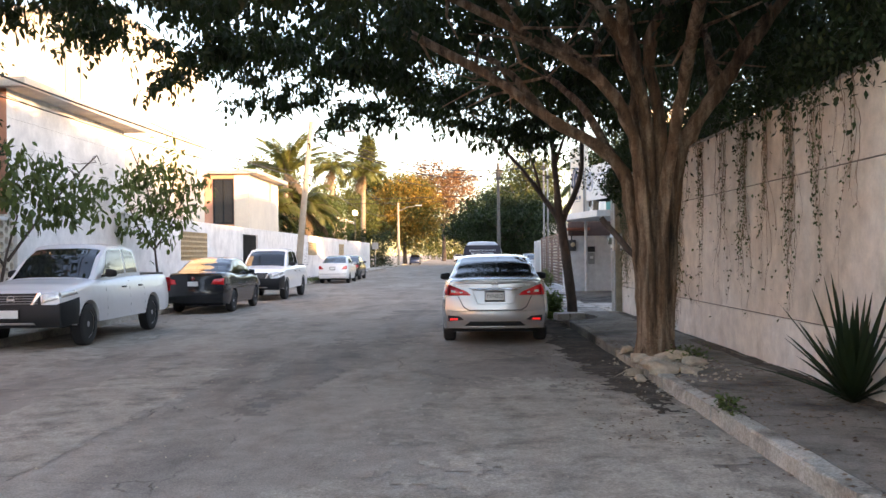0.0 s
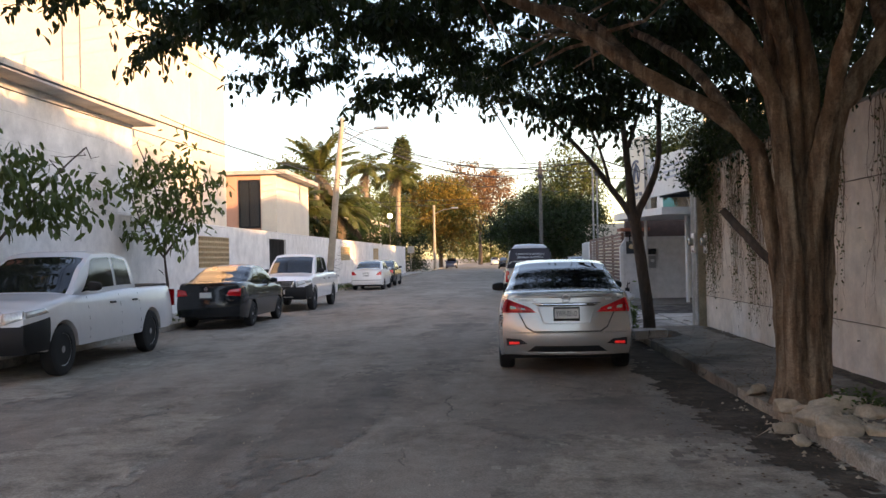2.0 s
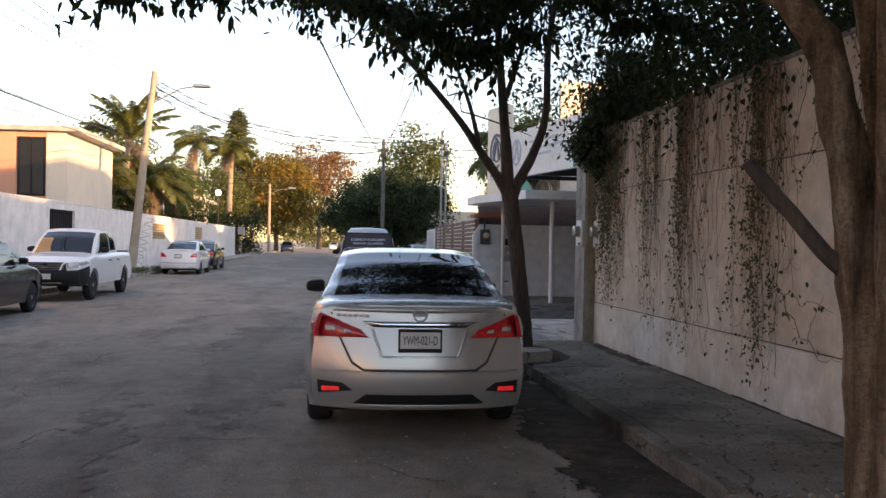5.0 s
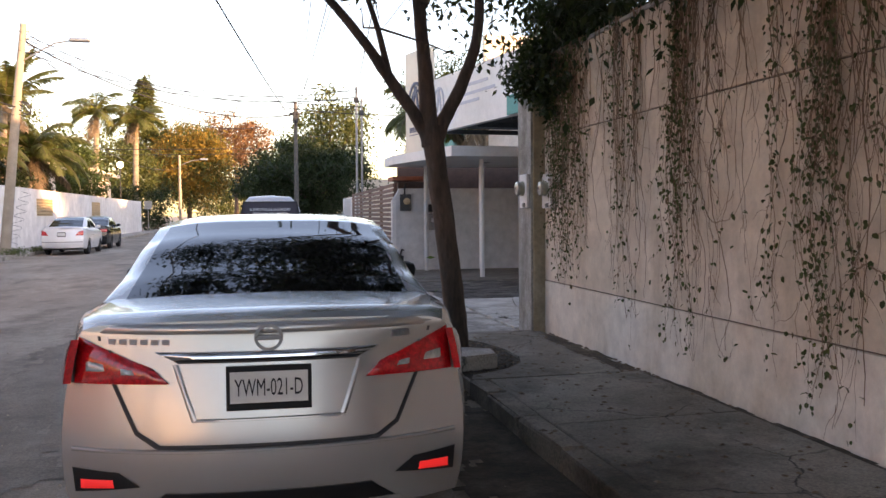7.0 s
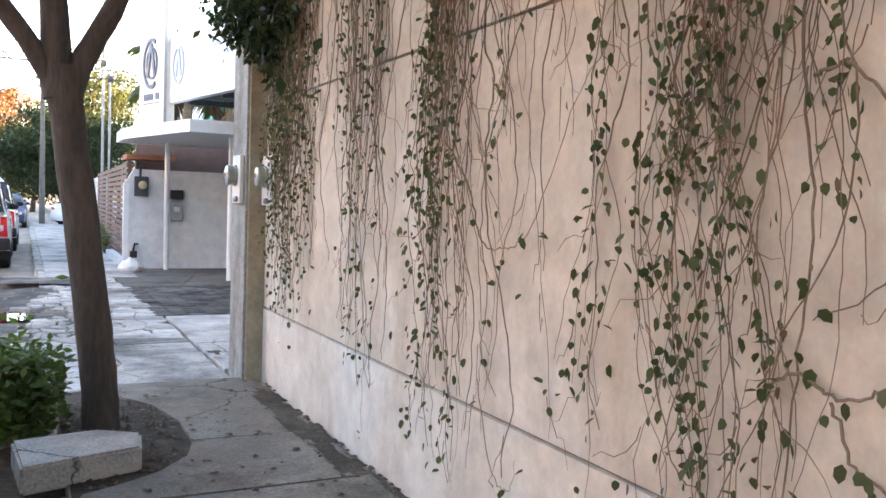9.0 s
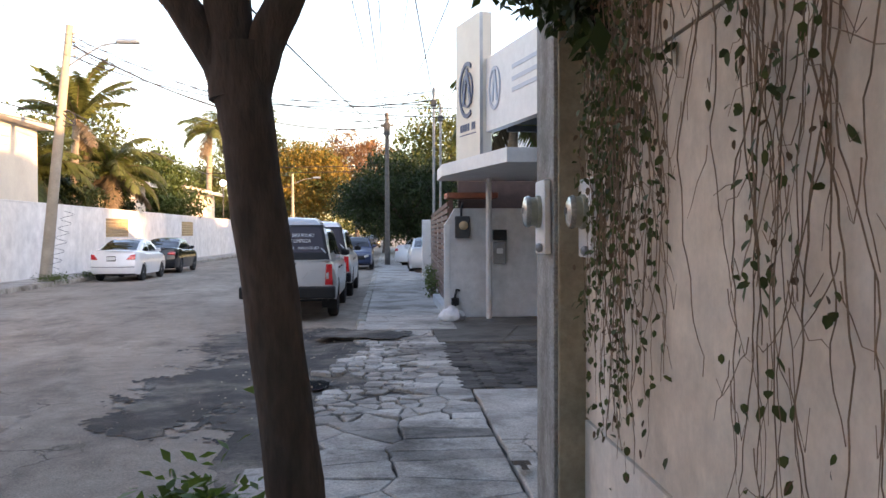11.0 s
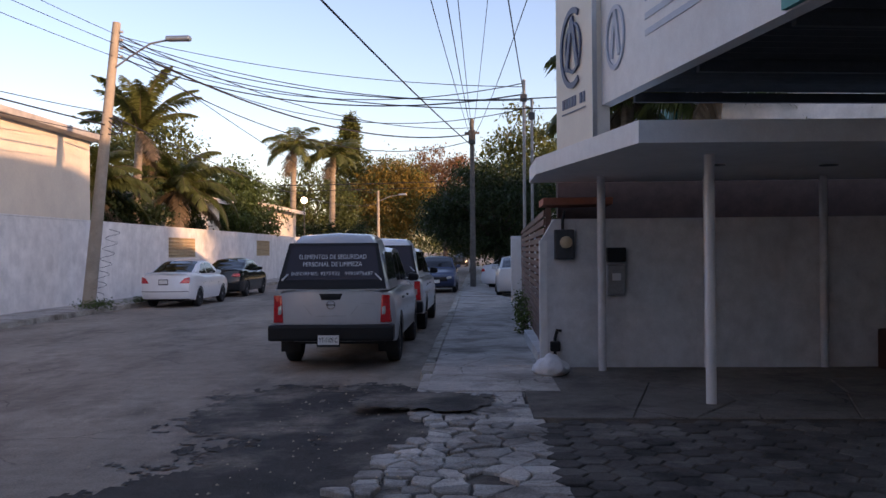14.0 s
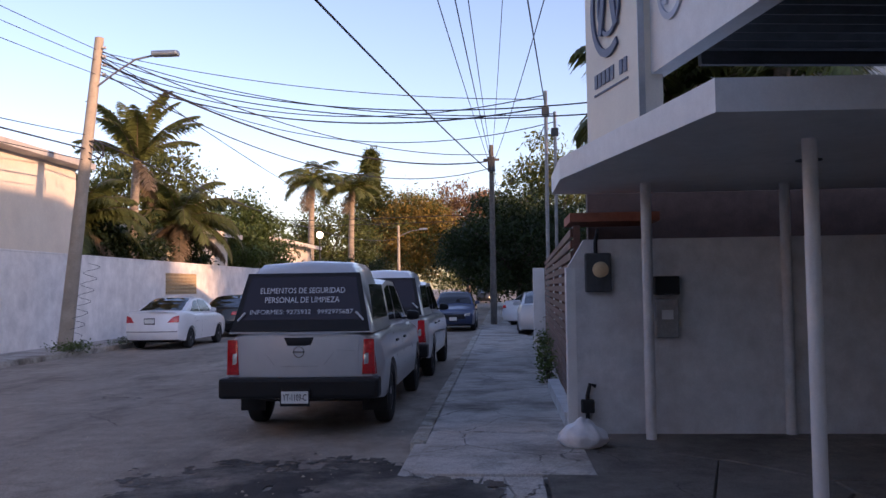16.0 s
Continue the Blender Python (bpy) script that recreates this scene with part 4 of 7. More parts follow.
c.patch("trim_badge", [(0.50, 1.018), (0.58, 1.018), (0.58, 1.046), (0.50, 1.046)], "metal_dull", "rear", proud=0.006, n=4)

# black saloon across the road
c = sedan("black_saloon", "black four-door saloon car parked by the wall", (-6.05, 24.1, 0), 0, "paint_black", 0.96)
c.pair("tail_lamp", [(0.50, 0.82), (0.82, 0.80), (0.82, 0.98), (0.56, 0.95)], "lens_red", "rear", proud=0.02, label="red tail lamp")
c.plate("rear", 0.83, "")
c.badge("rear", 0.98, 0.045)

# white saloon and its neighbour
c = sedan("white_saloon", "white four-door saloon car parked by the white wall", (-5.8, 48.35, 0), 0, "paint_white", 0.95)
c.pair("tail_lamp", [(0.52, 0.80), (0.82, 0.80), (0.82, 1.0), (0.66, 0.96)], "lens_red", "rear", proud=0.02, label="red tail lamp")
c.plate("rear", 0.84, "")
c.patch("bumper_line", [(-0.8, 0.52), (0.8, 0.52), (0.8, 0.55), (-0.8, 0.55)], "metal_dull", "rear", proud=0.006)
c = sedan("dark_saloon", "black saloon car with red tail lamps behind the white one", (-5.9, 54.6, 0), 0, "paint_black", 0.97)
c.pair("tail_lamp", [(0.50, 0.84), (0.82, 0.82), (0.82, 0.95), (0.56, 0.95)], "lens_red", "rear", proud=0.02, label="red tail lamp")
c.plate("rear", 0.7, "")


def pickup(name, label, at, rz, paint, bumper="black_plastic", shell=False, front=False):
    deck = [(0, 1.10), (0.06, 1.13), (1.55, 1.14), (1.9, 1.15), (3.5, 1.10), (3.9, 1.12), (4.6, 1.05), (5.05, 0.96), (5.25, 0.9)]
    roof = [(1.62, 1.16), (1.66, 1.5), (1.80, 1.70), (2.3, 1.76), (3.0, 1.75), (3.35, 1.58), (4.0, 1.12)]
    c = Car(name, label, at, rz, paint, 5.25, 1.80, 0.365, (1.18, 4.33), deck, roof, 0.66, sill=0.38, rear_in=0.0, nose_in=0.10, end_low=0.42, category="pickup truck", stretch=(1.03, 1.02, 1.06))
    c.screen("windscreen", 3.18, 3.93)
    c.side_glass([(1.78, 0.12), (2.36, 0.12), (2.36, 0.9), (1.86, 0.9)])
    c.side_glass([(2.45, 0.12), (3.62, 0.15), (3.12, 0.9), (2.45, 0.9)])
    c.mirrors(3.45, 1.2)
    c.seams([1.66, 2.42, 3.55], 0.45, 1.06, [1.75, 2.6], "black_plastic")
    if not shell:
        part("bed", boxm((-0.72, 0.06, 1.12), (0.72, 1.5, 1.166), 0.01), "black_plastic", c.root, "black open load bed")
    return c


def truck_front(c, paint):
    c.patch("grille", [(-0.50, 0.72), (0.50, 0.72), (0.46, 0.93), (-0.46, 0.93)], "black_plastic", "nose", proud=0.015, n=10, label="black slatted grille")
    for z in (0.76, 0.80, 0.84, 0.88):
        c.patch("grille_bar", [(-0.44, z), (0.44, z), (0.44, z + 0.014), (-0.44, z + 0.014)], "metal_dull", "nose", proud=0.022, n=8, depth=0.006)
    for s in (-1, 1):
        q = [(s * 0.30, 0.70), (s * 0.36, 0.70), (s * 0.48, 0.94), (s * 0.42, 0.94)]
        c.patch("grille_chrome", q if s > 0 else [q[1], q[0], q[3], q[2]], "chrome", "nose", proud=0.026, n=3, label="chrome grille strut")
        q = [(s * 0.50, 0.76), (s * 0.76, 0.84), (s * 0.755, 0.95), (s * 0.50, 0.92)]
        c.patch("headlamp", q if s > 0 else [q[1], q[0], q[3], q[2]], "lens_clear", "nose", proud=0.02, n=8, label="clear headlamp")
        c.patch("headlamp_side", [(4.72, 0.90), (5.18, 0.85), (5.18, 0.93), (4.80, 0.965)], "lens_clear", "right" if s > 0 else "left", proud=0.012, n=5)
    c.patch("bumper", [(-0.80, 0.38), (0.80, 0.38), (0.80, 0.745), (-0.80, 0.745)], "black_plastic", "nose", proud=0.05, n=14, label="black front bumper", depth=0.2)
    for w in ("left", "right"):
        c.patch("bumper_side", [(4.76, 0.40), (5.26, 0.40), (5.26, 0.76), (4.72, 0.84)], "black_plastic", w, proud=0.03, n=6)
    c.patch("skid_plate", [(-0.42, 0.43), (0.42, 0.43), (0.44, 0.47), (-0.44, 0.47)], "metal", "nose", proud=0.062, n=8, label="bright lower bumper strip")
    c.badge("nose", 0.83, 0.065)
    pl = c.plate("nose", 0.60, "", x=-0.02)
    for o in [o for o in c.root.children if o.name.startswith(("plate_frame", "number_plate"))]:
        o.location.y += 0.055


c = pickup("white_pickup", "white double-cab pickup truck with black bumper", (-6.35, 20.35, 0), 180, "paint_white")
truck_front(c, "paint_white")
c.pair("tail_lamp", [(0.70, 0.75), (0.86, 0.75), (0.86, 1.05), (0.72, 1.05)], "lens_red", "rear", proud=0.02, label="red tail lamp")
for w in ("left", "right"):
    c.patch("tail_lamp_side", [(0.0, 0.75), (0.10, 0.75), (0.10, 1.05), (0.0, 1.05)], "lens_red", w, proud=0.012, n=2)
c = pickup("white_pickup", "white double-cab pickup truck near the street gate", (-5.9, 35.95, 0), 180, "paint_white")
truck_front(c, "paint_white")


def truck_rear(c, paint, text):
    c.patch("tailgate", [(-0.66, 0.66), (0.66, 0.66), (0.66, 1.09), (-0.66, 1.09)], paint, "rear", proud=0.012, n=12, label="painted tailgate")
    c.patch("gate_recess", [(-0.30, 0.745), (0.30, 0.745), (0.40, 0.90), (-0.40, 0.90)], paint, "rear", proud=0.006, n=8)
    for q in ([(-0.26, 0.765), (0.26, 0.765), (0.27, 0.785), (-0.27, 0.785)], [(0.25, 0.765), (0.275, 0.765), (0.42, 0.945), (0.40, 0.95)], [(-0.275, 0.765), (-0.25, 0.765), (-0.40, 0.95), (-0.42, 0.945)], [(0.40, 0.945), (0.62, 0.93), (0.62, 0.94), (0.40, 0.958)]):
        c.patch("gate_crease", q, "metal", "rear", proud=0.015, n=6, depth=0.01)
    c.patch("gate_handle", [(-0.13, 0.995), (0.13, 0.995), (0.17, 1.085), (-0.17, 1.085)], "black_plastic", "rear", proud=0.02, n=6, label="black tailgate handle")
    for s in (-1, 1):
        q = [(s * 0.70, 0.68), (s * 0.845, 0.68), (s * 0.835, 1.06), (s * 0.72, 1.06)]
        lamp = c.patch("tail_lamp", q if s > 0 else [q[1], q[0], q[3], q[2]], "lens_red", "rear", proud=0.02, n=5, label="tall red tail lamp")
        q = [(s * 0.715, 0.765), (s * 0.79, 0.765), (s * 0.79, 0.935), (s * 0.72, 0.935)]
        c.patch("lamp_window", q if s > 0 else [q[1], q[0], q[3], q[2]], "lens_clear", "rear", proud=0.024, n=3, parent=lamp)
        c.patch("tail_lamp_side", [(-0.02, 0.68), (0.10, 0.68), (0.10, 1.06), (-0.02, 1.06)], "lens_red", "right" if s > 0 else "left", proud=0.012, n=2)
        part("mud_flap", boxm((s * 0.74 - 0.15, 0.66, 0.2), (s * 0.74 + 0.15, 0.68, 0.56)), "black_plastic", c.root)
    bm = boxm((-0.9, -0.17, 0.43), (0.9, 0.12, 0.655), 0.04)
    part("rear_bumper", bm, "black_plastic", c.root, "black step bumper")
    c.plate("rear", 0.45, text, x=-0.02)
    for o in [o for o in c.root.children if o.name.startswith(("plate_frame", "number_plate"))]:
        o.location.y -= 0.11
    c.badge("rear", 0.93, 0.06)


def camper_shell(c, paint, lines):
    bm = bmesh.new()
    secs = []
    for y, zt_, w in ((-0.02, 1.16, 0.80), (0.03, 1.3, 0.795), (0.24, 1.82, 0.76), (0.36, 1.90, 0.72), (0.8, 1.93, 0.70), (1.6, 1.92, 0.70), (1.66, 1.88, 0.69)):
        top = w - 0.13 * (zt_ - 1.14) / 0.7
        h = [(0.82, 1.13), (0.81 + (top - 0.81) * 0.5, 1.13 + (zt_ - 1.13) * 0.5), (top, max(1.14, zt_ - 0.08)), (top - 0.07, zt_ - 0.01), (0, zt_ + 0.015)]
        secs.append([Vector((x, y, z)) for x, z in h] + [Vector((-x, y, z)) for x, z in h[::-1][1:]])
    rings(bm, secs, close=False, cap=True)
    sh = smooth(part("camper_shell", fixn(bm), paint, c.root, "painted camper shell over the bed"), 45)
    # sloping rear glass
    a, b = Vector((0, -0.015, 1.15)), Vector((0, 0.25, 1.84))
    up = (b - a).normalized()
    nrm = Vector((0, -up.z, up.y))
    bm = bmesh.new()
    corners = [(-0.79, 0.0), (0.79, 0.0), (0.65, 0.68), (-0.65, 0.68)]
    fr = [[bm.verts.new(a + up * (v - 0.005) + Vector((x, 0, 0)) + nrm * d) for x, v in corners] for d in (0.028, -0.01)]
    bm.faces.new(fr[0])
    for i in range(4):
        bm.faces.new((fr[0][i], fr[0][(i + 1) % 4], fr[1][(i + 1) % 4], fr[1][i]))
    hatch = part("rear_hatch", fixn(bm), "black_plastic", sh, "black framed rear hatch")
    bm = bmesh.new()
    bm.faces.new([bm.verts.new(a + up * v + Vector((x, 0, 0)) + nrm * 0.031) for x, v in ((-0.70, 0.12), (0.70, 0.12), (0.61, 0.63), (-0.61, 0.63))])
    part("hatch_glass", bm, "glass_tint", sh, "tinted hatch window with pale lettering")
    mrot = Matrix(((1, 0, 0), (0, up.y, nrm.y), (0, up.z, nrm.z))).to_4x4()
    for t, v, size, wd in lines:
        lettering("lettering", t, size, Matrix.Translation(a + up * v + nrm * 0.035) @ mrot, "ink_pale", sh, width=wd)
    for s in (-1, 1):
        p = a + up * 0.15 + Vector((s * 0.68, 0, 0)) + nrm * 0.05
        bm = bmesh.new()
        tube(bm, [p + Vector((-s * 0.05, 0, 0.05)), p + Vector((s * 0.04, 0, -0.04))], 0.012, 6)
        part("hatch_latch", bm, "ink_pale", sh, "pale hatch latch")
        bm = bmesh.new()
        ys = [(0.28, 1.26), (1.5, 1.26), (1.5, 1.66), (0.42, 1.66)]
        bm.faces.new([bm.verts.new((s * (0.80 - 0.115 * (z - 1.13) / 0.62 + 0.012), y, z)) for y, z in ys])
        part("shell_window", bm, "glass_dark", sh, "dark shell side window")


M["glass_tint"] = mat("glass_tint", (0.03, 0.022, 0.028), 0.12, var=0, bump=0, spec=0.4)
c = pickup("silver_pickup", "silver pickup truck with lettered camper shell", (2.18, 33.55, 0), 0, "paint_grey", shell=True)
truck_rear(c, "paint_grey", "YT-1109-C")
camper_shell(c, "paint_grey", [("ELEMENTOS DE SEGURIDAD", 0.46, 0.095, 0.98), ("PERSONAL DE LIMPIEZA", 0.35, 0.095, 0.86), ("INFORMES: 9275932   9992975687", 0.21, 0.075, 1.18)])
c = pickup("grey_pickup", "grey pickup truck with red tail lamps", (2.25, 39.2, 0), -0.5, "paint_grey", shell=True)
truck_rear(c, "paint_grey", "")
camper_shell(c, "paint_white", [])
# hatchback facing up the street, and cars beyond
c = sedan("blue_hatchback", "dark blue hatchback car facing up the street", (2.6, 61.0, 0), 180, "paint_blue", 0.85)
c.patch("grille", [(-0.5, 0.5), (0.5, 0.5), (0.45, 0.68), (-0.45, 0.68)], "black_plastic", "nose", proud=0.02)
c.plate("nose", 0.5, "")
c.pair("headlamp", [(0.45, 0.60), (0.68, 0.62), (0.66, 0.72), (0.48, 0.70)], "lens_clear", "nose", proud=0.02, label="clear headlamp")
c = sedan("white_saloon", "white saloon car parked across the pavement", (5.15, 59.6, 0.0), -35, "paint_white", 0.95)
c.pair("tail_lamp", [(0.52, 0.84), (0.82, 0.82), (0.82, 0.98), (0.62, 0.96)], "lens_red", "rear", proud=0.02, label="red tail lamp")
c = sedan("grey_car", "dark grey car parked beside the fence", (5.9, 52.2, 0.0), 0, "paint_grey", 0.9)
c = sedan("dark_saloon", "dark car parked far down the street", (-5.6, 138, 0), 180, "paint_blue", 1.0)
c = sedan("white_saloon", "white car parked far down the street", (1.2, 175, 0), 180, "paint_white", 1.0)
c = sedan("dark_saloon", "dark car parked far down the street", (2.4, 120, 0), 0, "paint_black", 1.0)
c = pickup("white_pickup", "white pickup truck in the side street", (-13.0, 100.3, 0), 70, "paint_white")



# ---- office frontage with canopy and carport ----
def slab_poly(name, poly, z0, z1, material, parent=None, label=""):
    return part(name, prism(poly, z0, z1), material, parent, label)


def beam(bm, a, b, w, h):
    """A box from a to b, w wide, h high (z of a and b is the middle)."""
    a, b = Vector(a), Vector(b)
    d = (b - a)
    m = Matrix.Translation((a + b) / 2) @ d.to_track_quat('Y', 'Z').to_matrix().to_4x4()
    box(bm, (-w / 2, -d.length / 2, -h / 2), (w / 2, d.length / 2, h / 2), 0, m)


off = thing("office_canopy", "grey-white flat concrete canopy on thin round columns", "canopy")
slab_poly("canopy_slab", [(5.12, 32.3), (5.87, 29.1), (11.3, 29.35), (11.3, 33.7), (5.12, 33.7)], 2.765, 2.98, "white_paint", off)
for x, y in ((6.82, 30.2), (9.0, 30.5)):
    bm = bmesh.new()
    lathe(bm, [(0.055, 0.06), (0.055, 2.765)], 20, Matrix.Translation((x, y, 0)))
    smooth(part("column", bm, "white_paint", off, "slim white round column"))
for x in (6.04, 7.55, 9.15):
    bm = bmesh.new()
    lathe(bm, [(0.055, 0.06), (0.055, 2.765)], 20, Matrix.Translation((x, 33.05 if x > 6.1 else 32.76, 0)))
    smooth(part("column", bm, "office_wall", off))
for x, y in ((7.2, 31.3), (8.6, 31.5)):
    bm = bmesh.new()
    lathe(bm, [(0.11, 2.755), (0.11, 2.764)], 20, Matrix.Translation((x, y, 0)))
    part("ceiling_lamp", bm, "steel_dark", off, "dark flush ceiling lamp")

# boundary wall with a chamfered nose
bm = bmesh.new()
pts = [(5.24, 0.06), (5.24, 1.9), (5.42, 2.2), (10.8, 2.2), (10.8, 0.06)]
rings(bm, [[Vector((x, y, z)) for x, z in pts] for y in (33.1, 33.28)])
bw = struct(part("wall_office", fixn(bm), "office_wall"), "white rendered boundary wall with a chamfered end", "wall")
part("wall_trim", prism([(5.22, 33.09), (5.32, 33.09), (5.32, 33.3), (5.22, 33.3)], 0.06, 1.9), "white_paint", bw)
# unseen wall, added so that less skylight reaches the carport floor
struct(part("wall_side", boxm((5.31, 21.64, 0.0), (11.2, 21.84, 3.3)), "wall_cream"), "plain cream wall added out of view to keep skylight off the yard", "wall")
ow = struct(part("wall_house", boxm((10.8, 24.0, 0.06), (11.0, 33.6, 3.0)), "office_wall"), "grey-white house wall beside the carport", "wall")
part("door", boxm((10.77, 30.6, 0.06), (10.81, 31.75, 2.2)), "dark_void", ow, "dark open doorway")
struct(part("wall_maroon", boxm((5.6, 34.4, 0.06), (11.5, 34.6, 2.9)), "maroon"), "dark maroon house wall behind the boundary", "wall")
rt = struct(part("tiled_ledge", prism([(5.3, 33.4), (6.3, 33.4), (6.3, 34.3), (5.3, 34.3)], 2.42, 2.52), "roof_tile"), "terracotta tile ledge above the gate", "trim")
struct(part("upper_house", boxm((8.2, 36.5, 0.0), (16, 46, 5.4)), "wall_white"), "white upper storey behind the office", "wall")
struct(part("upper_house_glass", boxm((8.15, 37.5, 3.4), (8.19, 40.5, 4.6)), "teal"), "teal glazed upper window", "window")
struct(part("sunlit_house", boxm((13.5, 23, 0.0), (22, 35, 4.3)), "wall_sand"), "cream house wall catching the sun behind the carport", "wall")

# large sign board and upright sign
sb = thing("sign_board", "long white fascia sign with pale blue emblem", "sign")
bm = bmesh.new()
beam(bm, (5.78, 30.6, 3.95), (6.62, 26.4, 3.95), 0.14, 1.18)
part("board", bm, "white_paint", sb)
d = (Vector((6.62, 26.4, 0)) - Vector((5.78, 30.6, 0))).normalized()
nrm = Vector((d.y, -d.x, 0)) if Vector((d.y, -d.x, 0)).x < 0 else Vector((-d.y, d.x, 0))


def ring_sign(name, centre, along, normal, r, w, material, parent, a0=0, a1=360):
    bm = bmesh.new()
    secs = []
    for k in range(33):
        a = radians(a0 + (a1 - a0) * k / 32)
        e = along * math.cos(a) * 0.8 + Vector((0, 0, 1)) * math.sin(a)
        secs.append([centre + e * q + normal * s for q, s in ((r - w, 0.0), (r, 0.0), (r, 0.02), (r - w, 0.02))])
    rings(bm, secs, cap=True)
    return part(name, fixn(bm), material, parent)


c0 = Vector((5.78, 30.6, 4.0)) + d * 0.55 + nrm * 0.07
ring_sign("emblem_ring", c0, d, nrm, 0.34, 0.05, "sign_pale", sb)
bm = bmesh.new()
beam(bm, c0 + Vector((0, 0, -0.2)) - d * 0.12 + nrm * 0.01, c0 + Vector((0, 0, 0.28)) + nrm * 0.01, 0.02, 0.07)
beam(bm, c0 + Vector((0, 0, -0.2)) + d * 0.12 + nrm * 0.01, c0 + Vector((0, 0, 0.28)) + nrm * 0.01, 0.02, 0.07)
part("emblem_stroke", bm, "sign_pale", sb)
for k, (w, z) in enumerate(((1.6, 4.18), (1.9, 4.0), (1.2, 3.84))):
    bm = bmesh.new()
    p = c0 + d * 0.8
    beam(bm, Vector((p.x, p.y, z)) + nrm * 0.003, Vector((p.x, p.y, z)) + d * w + nrm * 0.003, 0.012, 0.06)
    part("text_bar", bm, "sign_pale", sb)

us = thing("upright_sign", "tall cream sign box with dark emblem on the canopy", "sign")
a, b = Vector((5.33, 31.55, 0)), Vector((5.63, 30.47, 0))
d2 = (b - a).normalized()
n2 = Vector((d2.y, -d2.x, 0))
n2 = n2 if n2.x < 0 else -n2
bm = bmesh.new()
q = [a, b, b - n2 * 0.2, a - n2 * 0.2]
rings(bm, [[p + Vector((0, 0, z)) for p in q] for z in (2.985, 5.3)])
part("sign_box", fixn(bm), "sign_face", us)
bm = bmesh.new()
beam(bm, b + Vector((0, 0, 2.99)) - n2 * 0.02, b + Vector((0, 0, 5.3)) - n2 * 0.02, 0.05, 0.03)
part("edge_trim", bm, "metal", us)
c1 = (a + b) / 2 + Vector((0, 0, 4.12)) + n2 * 0.004
ring_sign("emblem_ring", c1, d2, n2, 0.47, 0.07, "sign_blue", us, 60, 300)
ring_sign("emblem_ring", c1 + d2 * 0.02, d2, n2, 0.30, 0.04, "sign_blue", us)
bm = bmesh.new()
for s in (-1, 1):
    beam(bm, c1 + Vector((0, 0, -0.25)) + d2 * 0.17 * s + n2 * 0.015, c1 + Vector((0, 0, 0.36)) + n2 * 0.015, 0.02, 0.08)
part("emblem_stroke", bm, "sign_blue", us)
for z, w, h in ((3.5, 0.72, 0.12), (3.38, 0.72, 0.015)):
    m0 = (a + b) / 2 + Vector((0, 0, z)) + n2 * 0.004
    if h > 0.05:
        for k in range(8):
            p = m0 + d2 * (-w / 2 + w * (k + 0.5) / 8)
            if k != 5:
                bm = bmesh.new()
                beam(bm, p - d2 * 0.03, p + d2 * 0.03, 0.012, h)
                part("name_bar", bm, "sign_blue", us)
    else:
        bm = bmesh.new()
        beam(bm, m0 - d2 * w / 2, m0 + d2 * w / 2, 0.012, h)
        part("rule", bm, "sign_blue", us)

# carport roof: corrugated sheet on a steel frame, with teal edge
cr = thing("carport_roof", "dark corrugated carport roof with a teal edge", "roof")
p00, p01 = Vector((6.0, 30.2, 3.45)), Vector((6.85, 25.6, 3.45))
dd, out = (p01 - p00), Vector((5.6, 0.9, 0.05))
vs, fs = [], []
NC, NR = 120, 2
for i in range(NC + 1):
    for j in range(NR + 1):
        p = p00 + dd * (i / NC) + out * (j / NR)
        vs.append((p.x, p.y, p.z + 0.02 * math.sin(i * 2 * math.pi / 5)))
for i in range(NC):
    for j in range(NR):
        k = i * (NR + 1) + j
        fs.append((k, k + 1, k + NR + 2, k + NR + 1))
part("corrugated_sheet", (vs, fs), "steel_dark", cr)
bm = bmesh.new()
for k in (0.02, 0.35, 0.68, 0.98):
    beam(bm, p00 + dd * k + Vector((0, 0, -0.08)), p00 + dd * k + out + Vector((0, 0, -0.08)), 0.06, 0.1)
part("roof_beam", bm, "steel_dark", cr)
bm = bmesh.new()
beam(bm, p01 + Vector((-0.15, 0, 0.08)), p01 + out + Vector((0, 0, 0.08)), 0.05, 0.34)
part("teal_edge", bm, "teal", cr, "teal painted roof edge")
bm = bmesh.new()
beam(bm, p01 + Vector((-0.18, 0.02, 0.1)), p01 + Vector((-0.42, 1.25, 0.1)), 0.04, 0.36)
part("teal_corner", bm, "teal", cr)
for x, y in ((8.27, 27.6), (10.6, 26.7)):
    bm = bmesh.new()
    lathe(bm, [(0.06, 0.06), (0.06, 3.3)], 18, Matrix.Translation((x, y, 0)))
    smooth(part("roof_post", bm, "white_paint", cr, "white round steel post"))

# slatted fence and gate along the pavement
fe = thing("slatted_fence", "reddish brown horizontal slat fence", "fence", (5.3, 33.4, 0), -1.5)
for k in range(5):
    part("fence_post", boxm((0.03, k * 3.2, 0.1), (0.11, k * 3.2 + 0.08, 2.38)), "slat_brown", fe)
for k in range(17):
    for j in range(4):
        part("slat", boxm((0, j * 3.2 + 0.02, 0.22 + k * 0.127), (0.028, j * 3.2 + 3.18, 0.31 + k * 0.127), 0.004), "slat_brown", fe)
struct(part("wall_base", boxm((5.2, 33.5, 0.0), (5.36, 37.0, 0.28)), "office_wall"), "low pale plinth at the foot of the fence", "wall")
struct(part("wall_far", boxm((5.9, 46.2, 0), (6.1, 51, 2.3)), "wall_white"), "white garden wall past the fence", "wall")
sg = thing("white_post", "white meter post at the end of the fence", "post", (5.5, 46.6, 0.1))
part("post_box", boxm((-0.15, 0, 0), (0.15, 0.3, 2.1), 0.02), "white_paint", sg)

